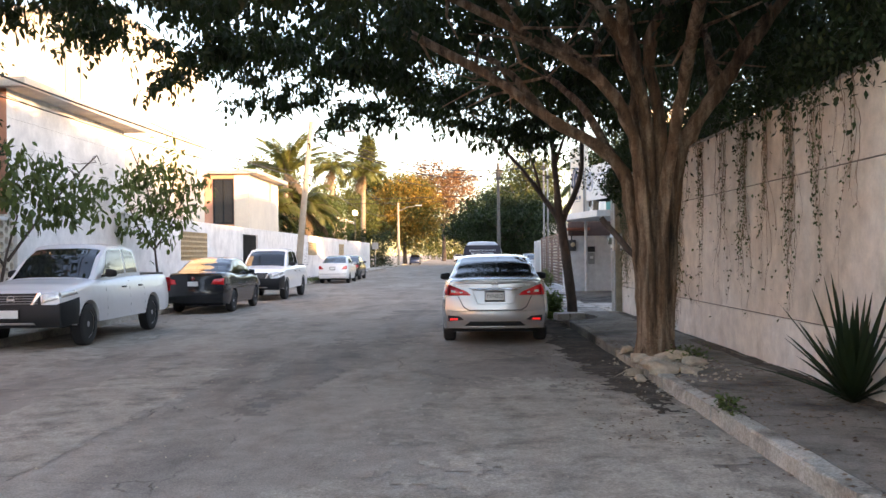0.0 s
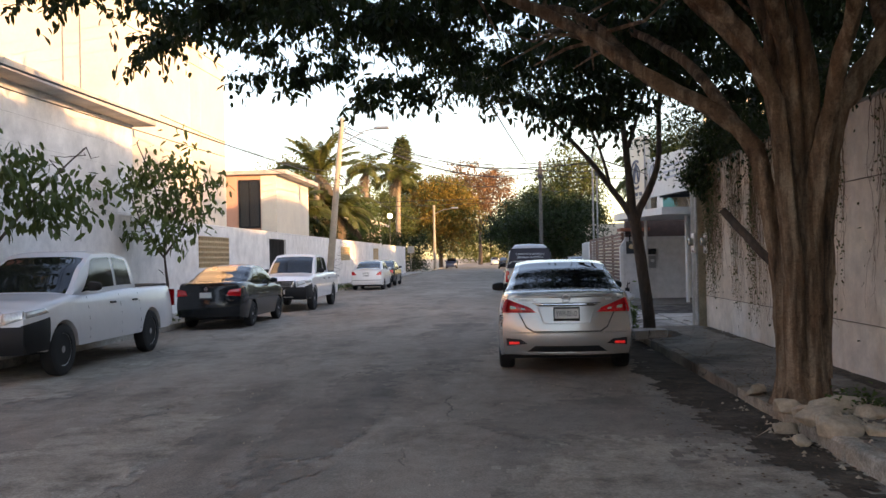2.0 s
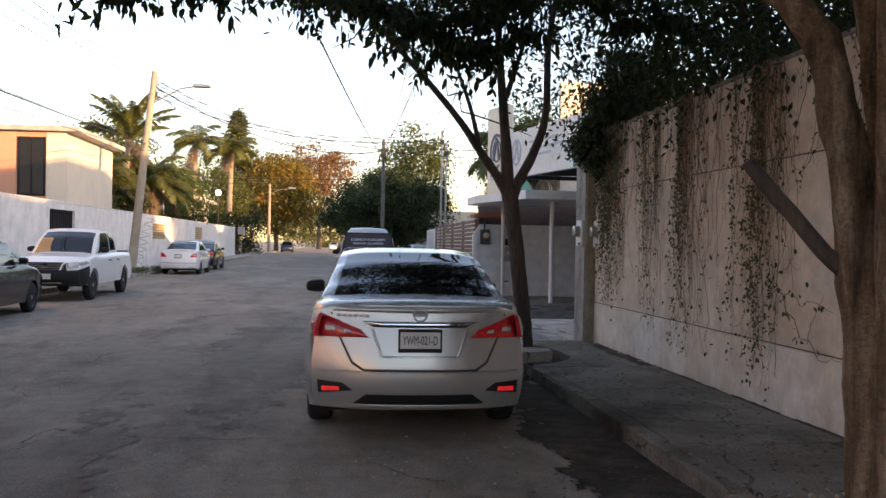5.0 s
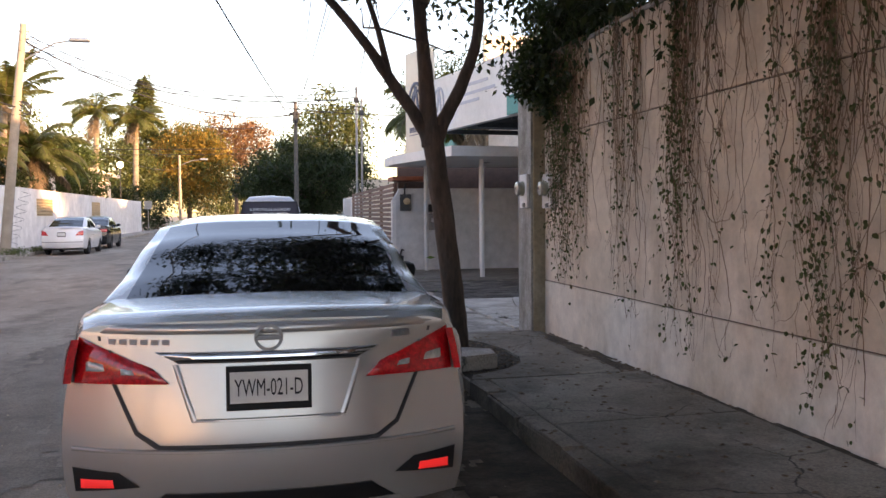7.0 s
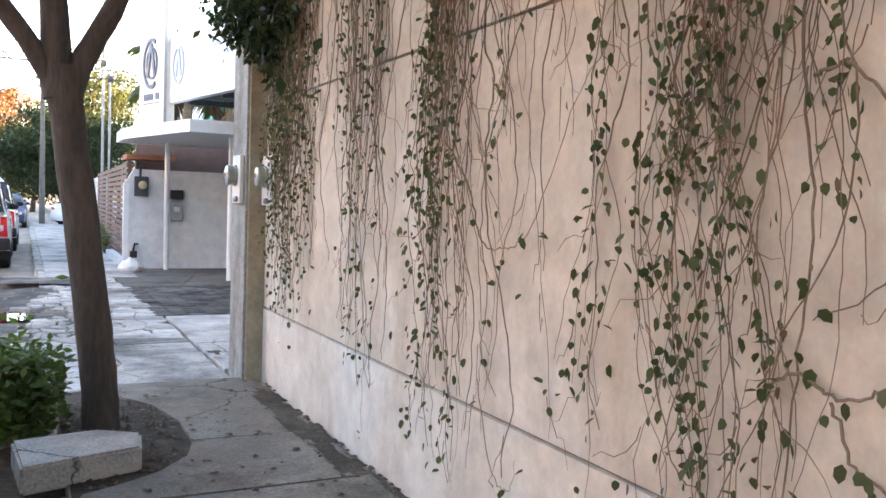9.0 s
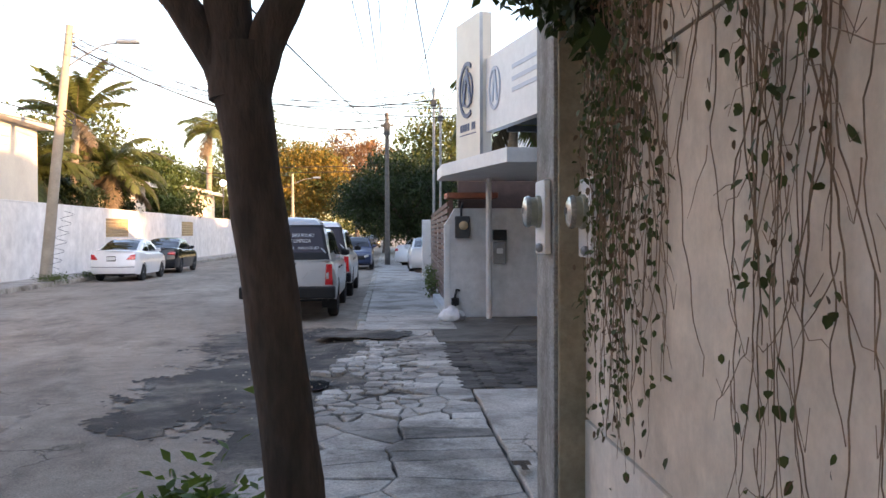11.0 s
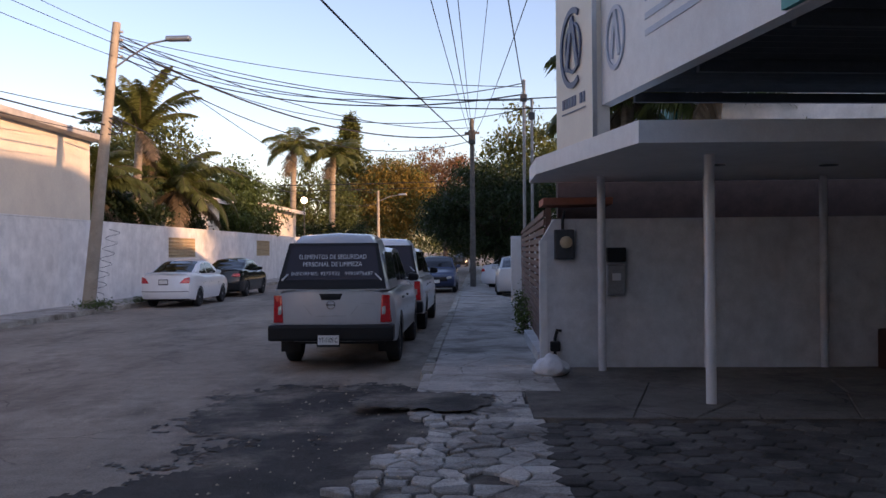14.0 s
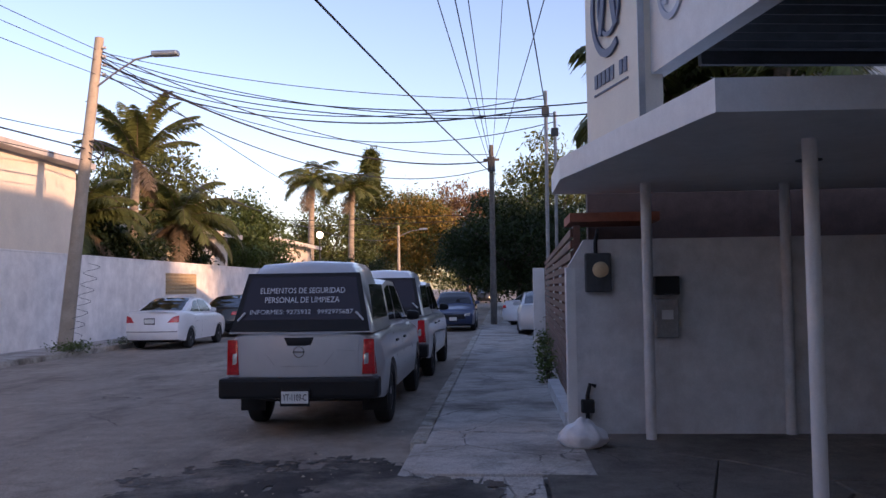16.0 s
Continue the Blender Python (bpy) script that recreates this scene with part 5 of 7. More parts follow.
# wall boxes
def meter_box(at):
    t = thing("breaker_box", "dark metal breaker box with a round amber meter", "meter", at)
    part("case", boxm((-0.14, -0.11, -0.22), (0.14, 0, 0.2), 0.02), "steel_dark", t)
    bm = bmesh.new()
    lathe(bm, [(0.085, 0.0), (0.085, 0.05), (0.05, 0.075), (0.01, 0.08)], 20, pose(0.02, -0.11, 0.02, 90, 0, 0))
    smooth(part("meter_dial", bm, "block_tan", t, "amber round meter dial"))
    bm = bmesh.new()
    tube(bm, [(-0.02, -0.05, 0.2), (-0.02, -0.05, 0.32), (0.0, -0.02, 0.4), (0.02, 0.1, 0.46)], 0.022, 8)
    part("conduit", bm, "black_plastic", t)


meter_box((5.56, 33.1, 1.85))
ip = thing("intercom_box", "grey letter and intercom box on the wall", "box", (6.28, 33.1, 1.13))
part("case", boxm((-0.12, -0.1, 0), (0.12, 0, 0.42), 0.015), "metal_dull", ip)
part("hood", boxm((-0.13, -0.14, 0.46), (0.13, 0, 0.66), 0.015), "black_plastic", ip, "dark upper hood")
part("slot", boxm((-0.06, -0.108, 0.2), (0.06, -0.101, 0.3)), "ink_pale", ip)



# ---- trees ----
def leaf_mesh(pts, rng, length, width, droop=0.5, spread=1.0, ovate=False):
    """Many small folded leaves at the given points (n, 3); returns vertices and faces."""
    n = len(pts)
    a = rng.uniform(0, 2 * math.pi, n)
    el = -droop + rng.normal(0, 0.45 * spread, n)
    d = np.stack([np.cos(a) * np.cos(el), np.sin(a) * np.cos(el), np.sin(el)], 1)
    side = np.cross(d, np.array([0, 0, 1.0]))
    side /= np.linalg.norm(side, axis=1, keepdims=True) + 1e-9
    tw = rng.normal(0, 0.7, n)[:, None]
    up = np.cross(side, d)
    side = side * np.cos(tw) + up * np.sin(tw)
    up = np.cross(side, d)
    ln = (length * rng.uniform(0.6, 1.25, n))[:, None]
    wd = (width * rng.uniform(0.7, 1.2, n))[:, None]
    p0, p2 = pts, pts + d * ln
    mid = pts + d * ln * 0.45
    c = 4
    quad = [p0, mid + side * wd * 0.5 + up * wd * 0.12, p2, mid - side * wd * 0.5 + up * wd * 0.12]
    if ovate:
        c = 6
        m1, m2 = pts + d * ln * 0.25, pts + d * ln * 0.68
        quad = [p0, m1 + side * wd * 0.42 + up * wd * 0.1, m2 + side * wd * 0.4 + up * wd * 0.08, p2 - up * wd * 0.15, m2 - side * wd * 0.4 + up * wd * 0.08, m1 - side * wd * 0.42 + up * wd * 0.1]
    v = np.stack(quad, 1).reshape(-1, 3)
    f = np.arange(c * n).reshape(-1, c)
    me = bpy.data.meshes.new("leaves")
    me.vertices.add(c * n)
    me.vertices.foreach_set("co", v.astype(np.float32).ravel())
    me.loops.add(c * n)
    me.loops.foreach_set("vertex_index", f.ravel().astype(np.int32))
    me.polygons.add(n)
    me.polygons.foreach_set("loop_start", np.arange(0, c * n, c, dtype=np.int32))
    me.update(calc_edges=True)
    return me


def crown(name, pts, material, parent, rng, length, width, droop=0.5, label="", spread=1.0, ovate=False):
    me = leaf_mesh(np.asarray(pts), rng, length, width, droop, spread, ovate)
    me.name = name
    me.materials.append(M[material])
    ob = new(name, me)
    ob.parent = parent
    return tagged(ob, label) if label else ob


def clumps(rng, centre, radii, n_clump, per, size, shell=0.55, flat=0.6):
    """Points in clumps spread through an uneven ellipsoid."""
    out = []
    k = 0
    while k < n_clump:
        p = rng.normal(0, 1, 3)
        p /= np.linalg.norm(p)
        r = shell + (1 - shell) * rng.random() ** 0.7
        wob = 1 + 0.28 * noise.noise(Vector(p * 1.7 + np.array(centre)))
        c = np.array(centre) + p * r * wob * np.array(radii)
        s = size * rng.uniform(0.6, 1.3)
        q = rng.normal(0, 1, (per, 3)) * np.array([s, s, s * flat])
        out.append(c + q)
        k += 1
    return np.concatenate(out)


def spray(rng, at, n, per, ln):
    """Leaf places along n drooping twigs that leave one point, two by two."""
    out = []
    for _ in range(n):
        a, el = rng.uniform(0, 6.283), rng.uniform(-0.7, 0.6)
        L = ln * rng.uniform(0.5, 1.15)
        u = (np.arange(per) + 0.5) / per
        d = np.array([math.cos(a) * math.cos(el), math.sin(a) * math.cos(el), math.sin(el)])
        p = np.array(at) + np.outer(u * L, d)
        p[:, 2] -= 0.38 * L * u ** 2
        side = np.where(np.arange(per) % 2, 0.035, -0.035)
        p[:, 0] -= math.sin(a) * side
        p[:, 1] += math.cos(a) * side
        out.append(p + rng.normal(0, 0.022, p.shape))
    return np.concatenate(out)


def limb(bm, rng, pts, r0, r1, sides=10, wob=0.06):
    """A limb through the given points, smoothed and tapered."""
    P = [Vector(p) for p in pts]
    fine = []
    n = len(P)
    for i in range(n - 1):
        p0, p1, p2, p3 = P[max(i - 1, 0)], P[i], P[i + 1], P[min(i + 2, n - 1)]
        for k in range(6):
            t = k / 6
            fine.append(0.5 * ((2 * p1) + (p2 - p0) * t + (2 * p0 - 5 * p1 + 4 * p2 - p3) * t * t + (3 * p1 - p0 - 3 * p2 + p3) * t ** 3))
    fine.append(P[-1])
    m = len(fine)
    fine = [p + Vector(rng.normal(0, wob * r0, 3)) for p in fine]
    rad = [(r0 + (r1 - r0) * (i / (m - 1)) ** 0.8) * (1 + 0.025 * rng.normal()) for i in range(m)]
    tube(bm, fine, rad, sides)
    return fine


def twigs(bm, rng, tips, n, ln, r):
    for t in tips:
        for _ in range(n):
            d = Vector(rng.normal(0, 1, 3))
            d.z = d.z * 0.5 + 0.1
            d.normalize()
            e = Vector(t) + d * ln * rng.uniform(0.5, 1.2)
            tube(bm, [t, (Vector(t) + e) / 2 + Vector(rng.normal(0, 0.08, 3)), e], [r, r * 0.7, r * 0.3], 5)


# the spreading street tree
rng = np.random.default_rng(5)
bt = thing("street_tree", "large spreading street tree with fluted trunk", "tree", (3.89, 12.15, 0.1))
bm = bmesh.new()
secs = []
for z, r in ((0, 0.31), (0.12, 0.255), (0.3, 0.225), (0.7, 0.2), (1.1, 0.195), (1.5, 0.2), (1.9, 0.19), (2.2, 0.13), (2.4, 0.06)):
    ring = []
    for k in range(36):
        a = 2 * math.pi * k / 36
        f = 1 + 0.13 * math.sin(5 * a + 0.6 + z * 0.9) + 0.08 * math.sin(9 * a + z) + 0.04 * rng.normal() * (0.5 if z > 0.2 else 1)
        ring.append(Vector((r * f * math.cos(a), r * f * math.sin(a), z)))
    secs.append(ring)
rings(bm, secs)
smooth(part("trunk", fixn(bm), "bark", bt), 70)
limbs = [
    ([(-0.12, 0.06, 0.3), (-0.17, 0.08, 1.2), (-0.27, 0.1, 2.1), (-0.5, 0.2, 2.75), (-1.38, 0.5, 3.4), (-2.15, 0.9, 4.05), (-3.6, 1.5, 5.0)], 0.135, 0.06),
    ([(-0.09, -0.12, 0.3), (-0.12, -0.15, 1.2), (-0.2, -0.2, 2.2), (-0.34, -0.3, 3.0), (-0.75, -0.5, 3.65), (-1.75, -0.8, 4.2), (-3.1, -1.2, 4.8)], 0.13, 0.05),
    ([(0.0, 0.05, 1.2), (-0.1, 0.0, 2.2), (-0.25, 0.1, 3.2), (-0.75, 0.3, 3.95), (-1.5, 0.6, 4.7), (-2.4, 1.2, 5.5)], 0.15, 0.05),
    ([(-0.02, -0.02, 1.5), (-0.05, -0.1, 2.4), (-0.16, -0.25, 3.3), (-0.46, -0.5, 4.1), (-1.1, -0.9, 4.9), (-1.8, -1.4, 5.7)], 0.14, 0.05),
    ([(0.04, 0.12, 0.5), (0.05, 0.15, 1.8), (0.02, 0.35, 3.0), (-0.23, 0.6, 4.25), (-0.5, 1.4, 5.4)], 0.135, 0.05),
    ([(0.08, -0.08, 1.0), (0.08, -0.1, 2.2), (0.05, -0.2, 3.2), (-0.12, -0.35, 4.1), (0.15, -0.6, 4.95), (0.4, -1.0, 5.8)], 0.14, 0.05),
    ([(0.14, 0.0, 0.3), (0.17, -0.02, 1.3), (0.24, -0.04, 2.2), (0.4, -0.08, 2.9), (0.8, -0.15, 3.55), (1.38, -0.3, 4.4), (2.1, -0.5, 5.4)], 0.145, 0.085),
    ([(0.06, -0.12, 0.9), (0.1, -0.15, 2.0), (0.2, -0.6, 3.3), (0.2, -1.8, 4.5), (0.1, -3.8, 5.5)], 0.125, 0.05),
    ([(-0.25, 0.1, 3.2), (-0.2, 0.0, 4.0), (-0.42, -0.1, 5.0), (-0.4, -0.2, 5.9)], 0.10, 0.04),
    ([(-0.46, -0.5, 4.1), (-0.7, -1.3, 4.8), (-1.4, -2.9, 5.6)], 0.09, 0.035),
    ([(-1.38, 0.5, 3.4), (-1.9, 1.5, 4.3), (-2.4, 3.4, 5.0)], 0.085, 0.03),
    ([(-0.5, 0.2, 2.75), (-0.8, 1.3, 3.7), (-1.3, 3.2, 4.6), (-2.1, 4.8, 5.0)], 0.09, 0.03),
    ([(-1.75, -0.8, 4.2), (-2.3, -1.6, 4.7), (-3.2, -2.9, 5.4)], 0.07, 0.03),
    ([(0.8, -0.15, 3.55), (0.9, 0.5, 4.4), (1.1, 1.5, 5.5)], 0.09, 0.04),
    ([(-0.75, 0.3, 3.95), (-0.6, 0.9, 4.6), (-0.9, 2.0, 5.5)], 0.075, 0.03),
]
for pts, r0, r1 in limbs:
    bm = bmesh.new()
    fine = limb(bm, rng, pts, r0 * 0.84, r1, 20, 0.03)
    for v in bm.verts:
        k = min(1.0, r0 / 0.15)
        w = noise.noise_vector(Vector((v.co.x * 14, v.co.y * 14, v.co.z * 1.3 + r1))) * 0.046 * k + noise.noise_vector(Vector((v.co.x * 25, v.co.y * 25, v.co.z * 7))) * 0.011
        v.co += Vector((w.x, w.y, 0))
    twigs(bm, rng, fine[-9::3], 2, 1.2, 0.028)
    smooth(part("limb", fixn(bm), "bark", bt), 70)
pts = []
k = 0
while k < 740:
    x, y = rng.uniform(-9.2, 5.0), rng.uniform(-6.5, 7.4)
    e = ((x + 2.1) / 6.8) ** 2 + ((y - 0.5) / 6.6) ** 2
    if e > 1 + 0.25 * noise.noise(Vector((x * 0.5, y * 0.5, 1))):
        continue
    base = 4.85 + 0.10 * max(0, -x - 3) - 0.45 * e + 0.6 * noise.noise(Vector((x * 0.6, y * 0.6, 7)))
    if x > 1.0:
        base += 0.3
    z = base + rng.random() ** 1.5 * (2.6 - 1.4 * e)
    z -= 0.4 * min(1, max(0, (y - 1.5) / 4.5))
    pts.append(spray(rng, (x, y, z), 11, 15, 0.62))
    k += 1
crown("crown", np.concatenate(pts), "leaf_dark", bt, rng, 0.15, 0.064, 0.9, "dense dark green drooping foliage", ovate=True)
# stub branch low on the trunk
bm = bmesh.new()
limb(bm, rng, [(-0.12, 0.08, 1.3), (-0.36, 0.2, 1.56), (-0.66, 0.3, 1.95)], 0.05, 0.038, 8)
part("broken_stub", fixn(bm), "bark_dark", bt)

# slim dark tree by the driveway
rng = np.random.default_rng(8)
t2 = thing("young_tree", "slim dark-barked street tree forking in three", "tree", (3.88, 19.95, 0.13))
bm = bmesh.new()
limb(bm, rng, [(-0.06, 0, -0.05), (-0.1, 0, 0.5), (-0.22, 0.0, 1.5), (-0.32, 0.0, 2.3)], 0.118, 0.1, 14, 0.02)
smooth(part("trunk", fixn(bm), "bark_dark", t2), 70)
for pts, r0, r1 in (([(-0.3, 0.0, 2.0), (-0.42, 0.0, 2.3), (-0.78, -0.05, 2.8), (-1.15, -0.05, 3.3), (-1.9, 0.2, 4.2), (-2.3, 0.4, 4.7)], 0.085, 0.025),
                    ([(-0.33, 0.0, 2.1), (-0.37, 0.0, 2.7), (-0.42, 0.0, 3.3), (-0.5, 0.0, 4.2), (-0.55, 0.1, 5.6)], 0.1, 0.04),
                    ([(-0.3, 0.0, 2.0), (-0.22, 0.0, 2.3), (0.0, -0.04, 2.75), (0.16, -0.05, 3.3), (0.24, 0.15, 4.4), (0.5, 0.3, 5.6)], 0.09, 0.035),
                    ([(-0.75, -0.05, 2.75), (-0.9, 0.0, 3.4), (-1.3, 0.1, 4.5)], 0.045, 0.015),
                    ([(-0.4, -0.05, 3.5), (-0.1, 0.1, 4.4), (0.1, 0.2, 5.3)], 0.045, 0.015)):
    bm = bmesh.new()
    fine = limb(bm, rng, pts, r0, r1, 12, 0.02)
    twigs(bm, rng, fine[-8::2], 2, 0.8, 0.014)
    smooth(part("limb", fixn(bm), "bark_dark", t2), 70)
p = np.concatenate([clumps(rng, (0.35, 0.3, 4.3), (0.8, 0.8, 1.2), 26, 45, 0.22), clumps(rng, (-0.5, 0.6, 5.6), (1.8, 1.5, 0.9), 70, 80, 0.3), clumps(rng, (-2.2, -0.6, 4.9), (1.5, 1.0, 0.5), 50, 80, 0.28)])
crown("crown", p, "leaf_dark", t2, rng, 0.11, 0.05, 0.6, "thin dark green leaves")


def small_tree(name, label, at, seed, limbs, centre, radii, n, per, leaf, mat_leaf, size=0.16, bark="bark_dark", droop=0.9):
    rng = np.random.default_rng(seed)
    t = thing(name, label, "tree", at)
    tips = []
    for i, (pts, r0) in enumerate(limbs):
        bm = bmesh.new()
        fine = limb(bm, rng, pts, r0, 0.012, 8, 0.04)
        tips += fine[-10::3]
        if i:
            twigs(bm, rng, fine[-10::3], 2, 0.45, 0.01)
        smooth(part("trunk" if i == 0 else "limb", fixn(bm), bark, t), 70)
    p = clumps(rng, centre, radii, n, per, size, 0.25, 0.8)
    crown("crown", p, mat_leaf, t, rng, leaf[0], leaf[1], droop, ovate=True)
    return t


small_tree("pavement_tree", "small pavement tree with large drooping leaves", (-7.45, 25.0, 0.14), 11,
           [([(0, 0, 0), (0.05, 0, 0.9), (-0.02, 0, 1.7), (0.0, 0.1, 2.6)], 0.06), ([(0, 0, 1.6), (-0.5, 0, 2.3), (-0.9, 0.1, 3.2)], 0.03), ([(0, 0, 1.7), (0.5, 0.1, 2.5), (0.9, 0, 3.4)], 0.03), ([(0, 0.1, 2.3), (-0.3, 0.1, 3.5), (-0.7, 0, 4.6)], 0.03), ([(0, 0, 2.4), (0.4, 0.2, 3.3), (0.5, 0.2, 4.0)], 0.025)],
           (0.0, 0.0, 3.3), (1.35, 1.2, 1.55), 85, 11, (0.26, 0.10), "leaf", 0.22)
small_tree("pavement_tree", "leaning pavement tree with broad leaves before the screen", (-7.7, 16.9, 0.14), 12,
           [([(0, 0, 0), (0.05, 0.1, 0.8), (0.1, 0.3, 1.6), (0.2, 0.5, 2.3)], 0.06), ([(0.1, 0.3, 1.4), (0.4, 0.9, 2.2), (0.8, 1.8, 3.2), (1.0, 2.4, 3.7)], 0.035), ([(0.1, 0.2, 1.3), (-0.2, -0.5, 2.2), (-0.4, -1.0, 3.0)], 0.03)],
           (0.5, 0.95, 2.75), (0.8, 2.0, 0.85), 56, 12, (0.24, 0.10), "leaf", 0.22)


def garden_tree(name, label, at, seed, h, radii, n, per, leaf, mat_leaf, trunk=True):
    rng = np.random.default_rng(seed)
    t = thing(name, label, "tree", at)
    bm = bmesh.new()
    limb(bm, rng, [(0, 0, 0), (0.1, 0, h * 0.3), (-0.1, 0.1, h * 0.6), (0, 0, h * 0.85)], 0.045 * h ** 0.8, 0.05, 8)
    for k in range(5):
        a = k * 1.3
        limb(bm, rng, [(0, 0, h * 0.35), (0.4 * radii[0] * math.cos(a), 0.4 * radii[1] * math.sin(a), h * 0.55), (0.8 * radii[0] * math.cos(a), 0.8 * radii[1] * math.sin(a), h * 0.7)], 0.02 * h ** 0.8, 0.02, 6)
    part("trunk", fixn(bm), "bark_dark", t)
    crown("crown", clumps(rng, (0, 0, h - radii[2]), radii, n, per, min(radii) * 0.16, 0.3, 0.7), mat_leaf, t, rng, leaf, leaf * 0.45, 0.6)
    return t


garden_tree("garden_tree", "tall dark garden tree rising behind the pierced screen", (-9.6, 17.7, 0), 54, 7.6, (1.35, 1.7, 2.9), 120, 90, 0.17, "leaf_dark")
g1 = garden_tree("garden_tree", "tall dense dark garden tree behind the wall, also blocking the low sun", (7.6, 20.5, 0), 21, 8.5, (2.6, 2.9, 3.3), 170, 110, 0.16, "leaf_dark")
# row carried on past the start, unseen there, to keep sun off the street
for x, y, rz, s in ((8.6, 15.0, 40, 1.05), (7.9, 9.0, 110, 1.0), (8.4, 3.0, 200, 1.1), (8.2, -4.0, 300, 1.0), (8.5, -11, 20, 1.1), (12.5, 38.5, 0, 1.0), (11.0, 49.5, 90, 1.05), (13, 57, 50, 1.1)):
    copy_thing(g1, pose(x, y, 0, 0, 0, rz) @ Matrix.Scale(s, 4))
# climbing foliage hanging over the wall top
rng = np.random.default_rng(31)
hf = thing("hanging_foliage", "dark creeper foliage hanging over the wall top", "plant", (WX + 0.1, 15, 3.3))
pts = []
for k in range(210):
    y = rng.uniform(-9, 6.3)
    dense = 1.0 if y > 3.4 or y < -3 else 0.55
    if rng.random() > dense:
        continue
    s = rng.uniform(0.12, 0.26)
    z = rng.uniform(-0.1, 0.55) + (0.5 * rng.random() if y > 3.6 else 0)
    pts.append(np.array([rng.uniform(-0.12, 0.35), y, z]) + rng.normal(0, 1, (60, 3)) * np.array([s, s * 1.3, s]))
crown("creeper_leaves", np.concatenate(pts), "leaf_dark", hf, rng, 0.10, 0.05, 0.8)
bm = bmesh.new()
tube(bm, [(0.05, -9, -0.01), (0.08, 0, 0.04), (0.05, 6.3, 0.0)], 0.02, 5)
part("creeper_stem", bm, "vine_stem", hf)

garden_tree("spreading_tree", "dark spreading tree overhanging the far pavement", (5.3, 67.5, 0), 41, 6.5, (3.9, 4.6, 2.5), 240, 90, 0.24, "leaf_dark")
garden_tree("spreading_tree", "dark green street tree leaning over the road", (3.9, 88, 0), 53, 7.2, (4.2, 5.0, 2.9), 200, 80, 0.3, "leaf_dark")
garden_tree("tall_tree", "tall light green tree behind the dark one", (7.6, 78, 0), 42, 11, (3.2, 3.6, 3.8), 130, 70, 0.34, "leaf_far")
garden_tree("round_tree", "dark green tree further down the street", (6.2, 96, 0), 43, 9, (4, 5, 4), 150, 80, 0.34, "leaf_dark")
al = garden_tree("almond_tree", "large tree with orange and olive leaves", (-7.6, 141, 0), 44, 15.5, (6.0, 6, 6.5), 260, 70, 0.5, "leaf_orange")
ab = garden_tree("red_tree", "tall tree with reddish thin crown", (-2.0, 190, 0), 45, 22, (9, 7, 6), 200, 60, 0.6, "leaf_red")
crown("olive_crown", clumps(np.random.default_rng(144), (0, 0, 9), (6.2, 6, 6.3), 130, 70, 0.95, 0.3, 0.7), "leaf_far", al, np.random.default_rng(145), 0.5, 0.22, 0.6, "olive green part of the crown")
garden_tree("garden_tree", "bushy green tree behind the white wall", (-11.2, 75, 0), 46, 7.6, (2.6, 4.5, 3.0), 180, 80, 0.3, "leaf")
garden_tree("garden_tree", "green tree behind the garden wall", (-13.5, 66, 0), 47, 9.3, (3.0, 4, 3.4), 160, 80, 0.3, "leaf_far")
garden_tree("far_tree", "far green tree by the side street", (-16, 124, 0), 48, 12, (6, 6, 5), 180, 70, 0.45, "leaf_far")
garden_tree("far_tree", "far green tree at the street corner", (-24, 116, 0), 49, 10, (6, 6, 4.6), 180, 70, 0.45, "leaf_far")
garden_tree("far_tree", "far dark tree behind the road", (9, 130, 0), 50, 12, (6, 9, 5.5), 200, 70, 0.5, "leaf_dark")
garden_tree("far_tree", "far dark tree closing the street", (14, 170, 0), 51, 15, (9, 9, 7), 200, 60, 0.6, "leaf_far")
garden_tree("far_tree", "far tree at the end of the road", (0, 255, 0), 52, 14, (16, 9, 7), 240, 60, 0.8, "leaf_far")
rng = np.random.default_rng(61)
hd = thing("hedge", "dark clipped hedge beyond the side street", "hedge", (-15, 110, 0))
pts = [np.array([rng.uniform(-11, 7.6), rng.uniform(-1.4, 1.4), rng.uniform(0.2, 4.6)]) + rng.normal(0, 0.35, (50, 3)) for _ in range(330)]
crown("hedge_leaves", np.concatenate(pts), "leaf_dark", hd, rng, 0.35, 0.16, 0.4)
bm = bmesh.new()
for k in range(9):
    tube(bm, [(-10 + k * 2, 0, 0), (-10 + k * 2, 0.1, 3.5)], 0.06, 5)
tagged(part("hedge_stems", bm, "bark_dark", hd), kind="stuff")

# pine
rng = np.random.default_rng(71)
pn = thing("conifer", "tall narrow conifer far behind the palms", "tree", (-13.7, 143, 0))
bm = bmesh.new()
tube(bm, [(0, 0, 0), (0.1, 0, 10), (0, 0, 21)], [0.35, 0.22, 0.03], 8)
part("trunk", bm, "bark_dark", pn)
pts = []
for k in range(230):
    z = 5 + 16 * rng.random()
    r = 5.4 * ((21.6 - z) / 16) ** 0.8 * rng.uniform(0.25, 1)
    a = rng.uniform(0, 6.28)
    pts.append(np.array([r * math.cos(a), r * math.sin(a), z]) + rng.normal(0, 0.35, (45, 3)))
crown("crown", np.concatenate(pts), "leaf_far", pn, rng, 0.9, 0.25, 0.2)


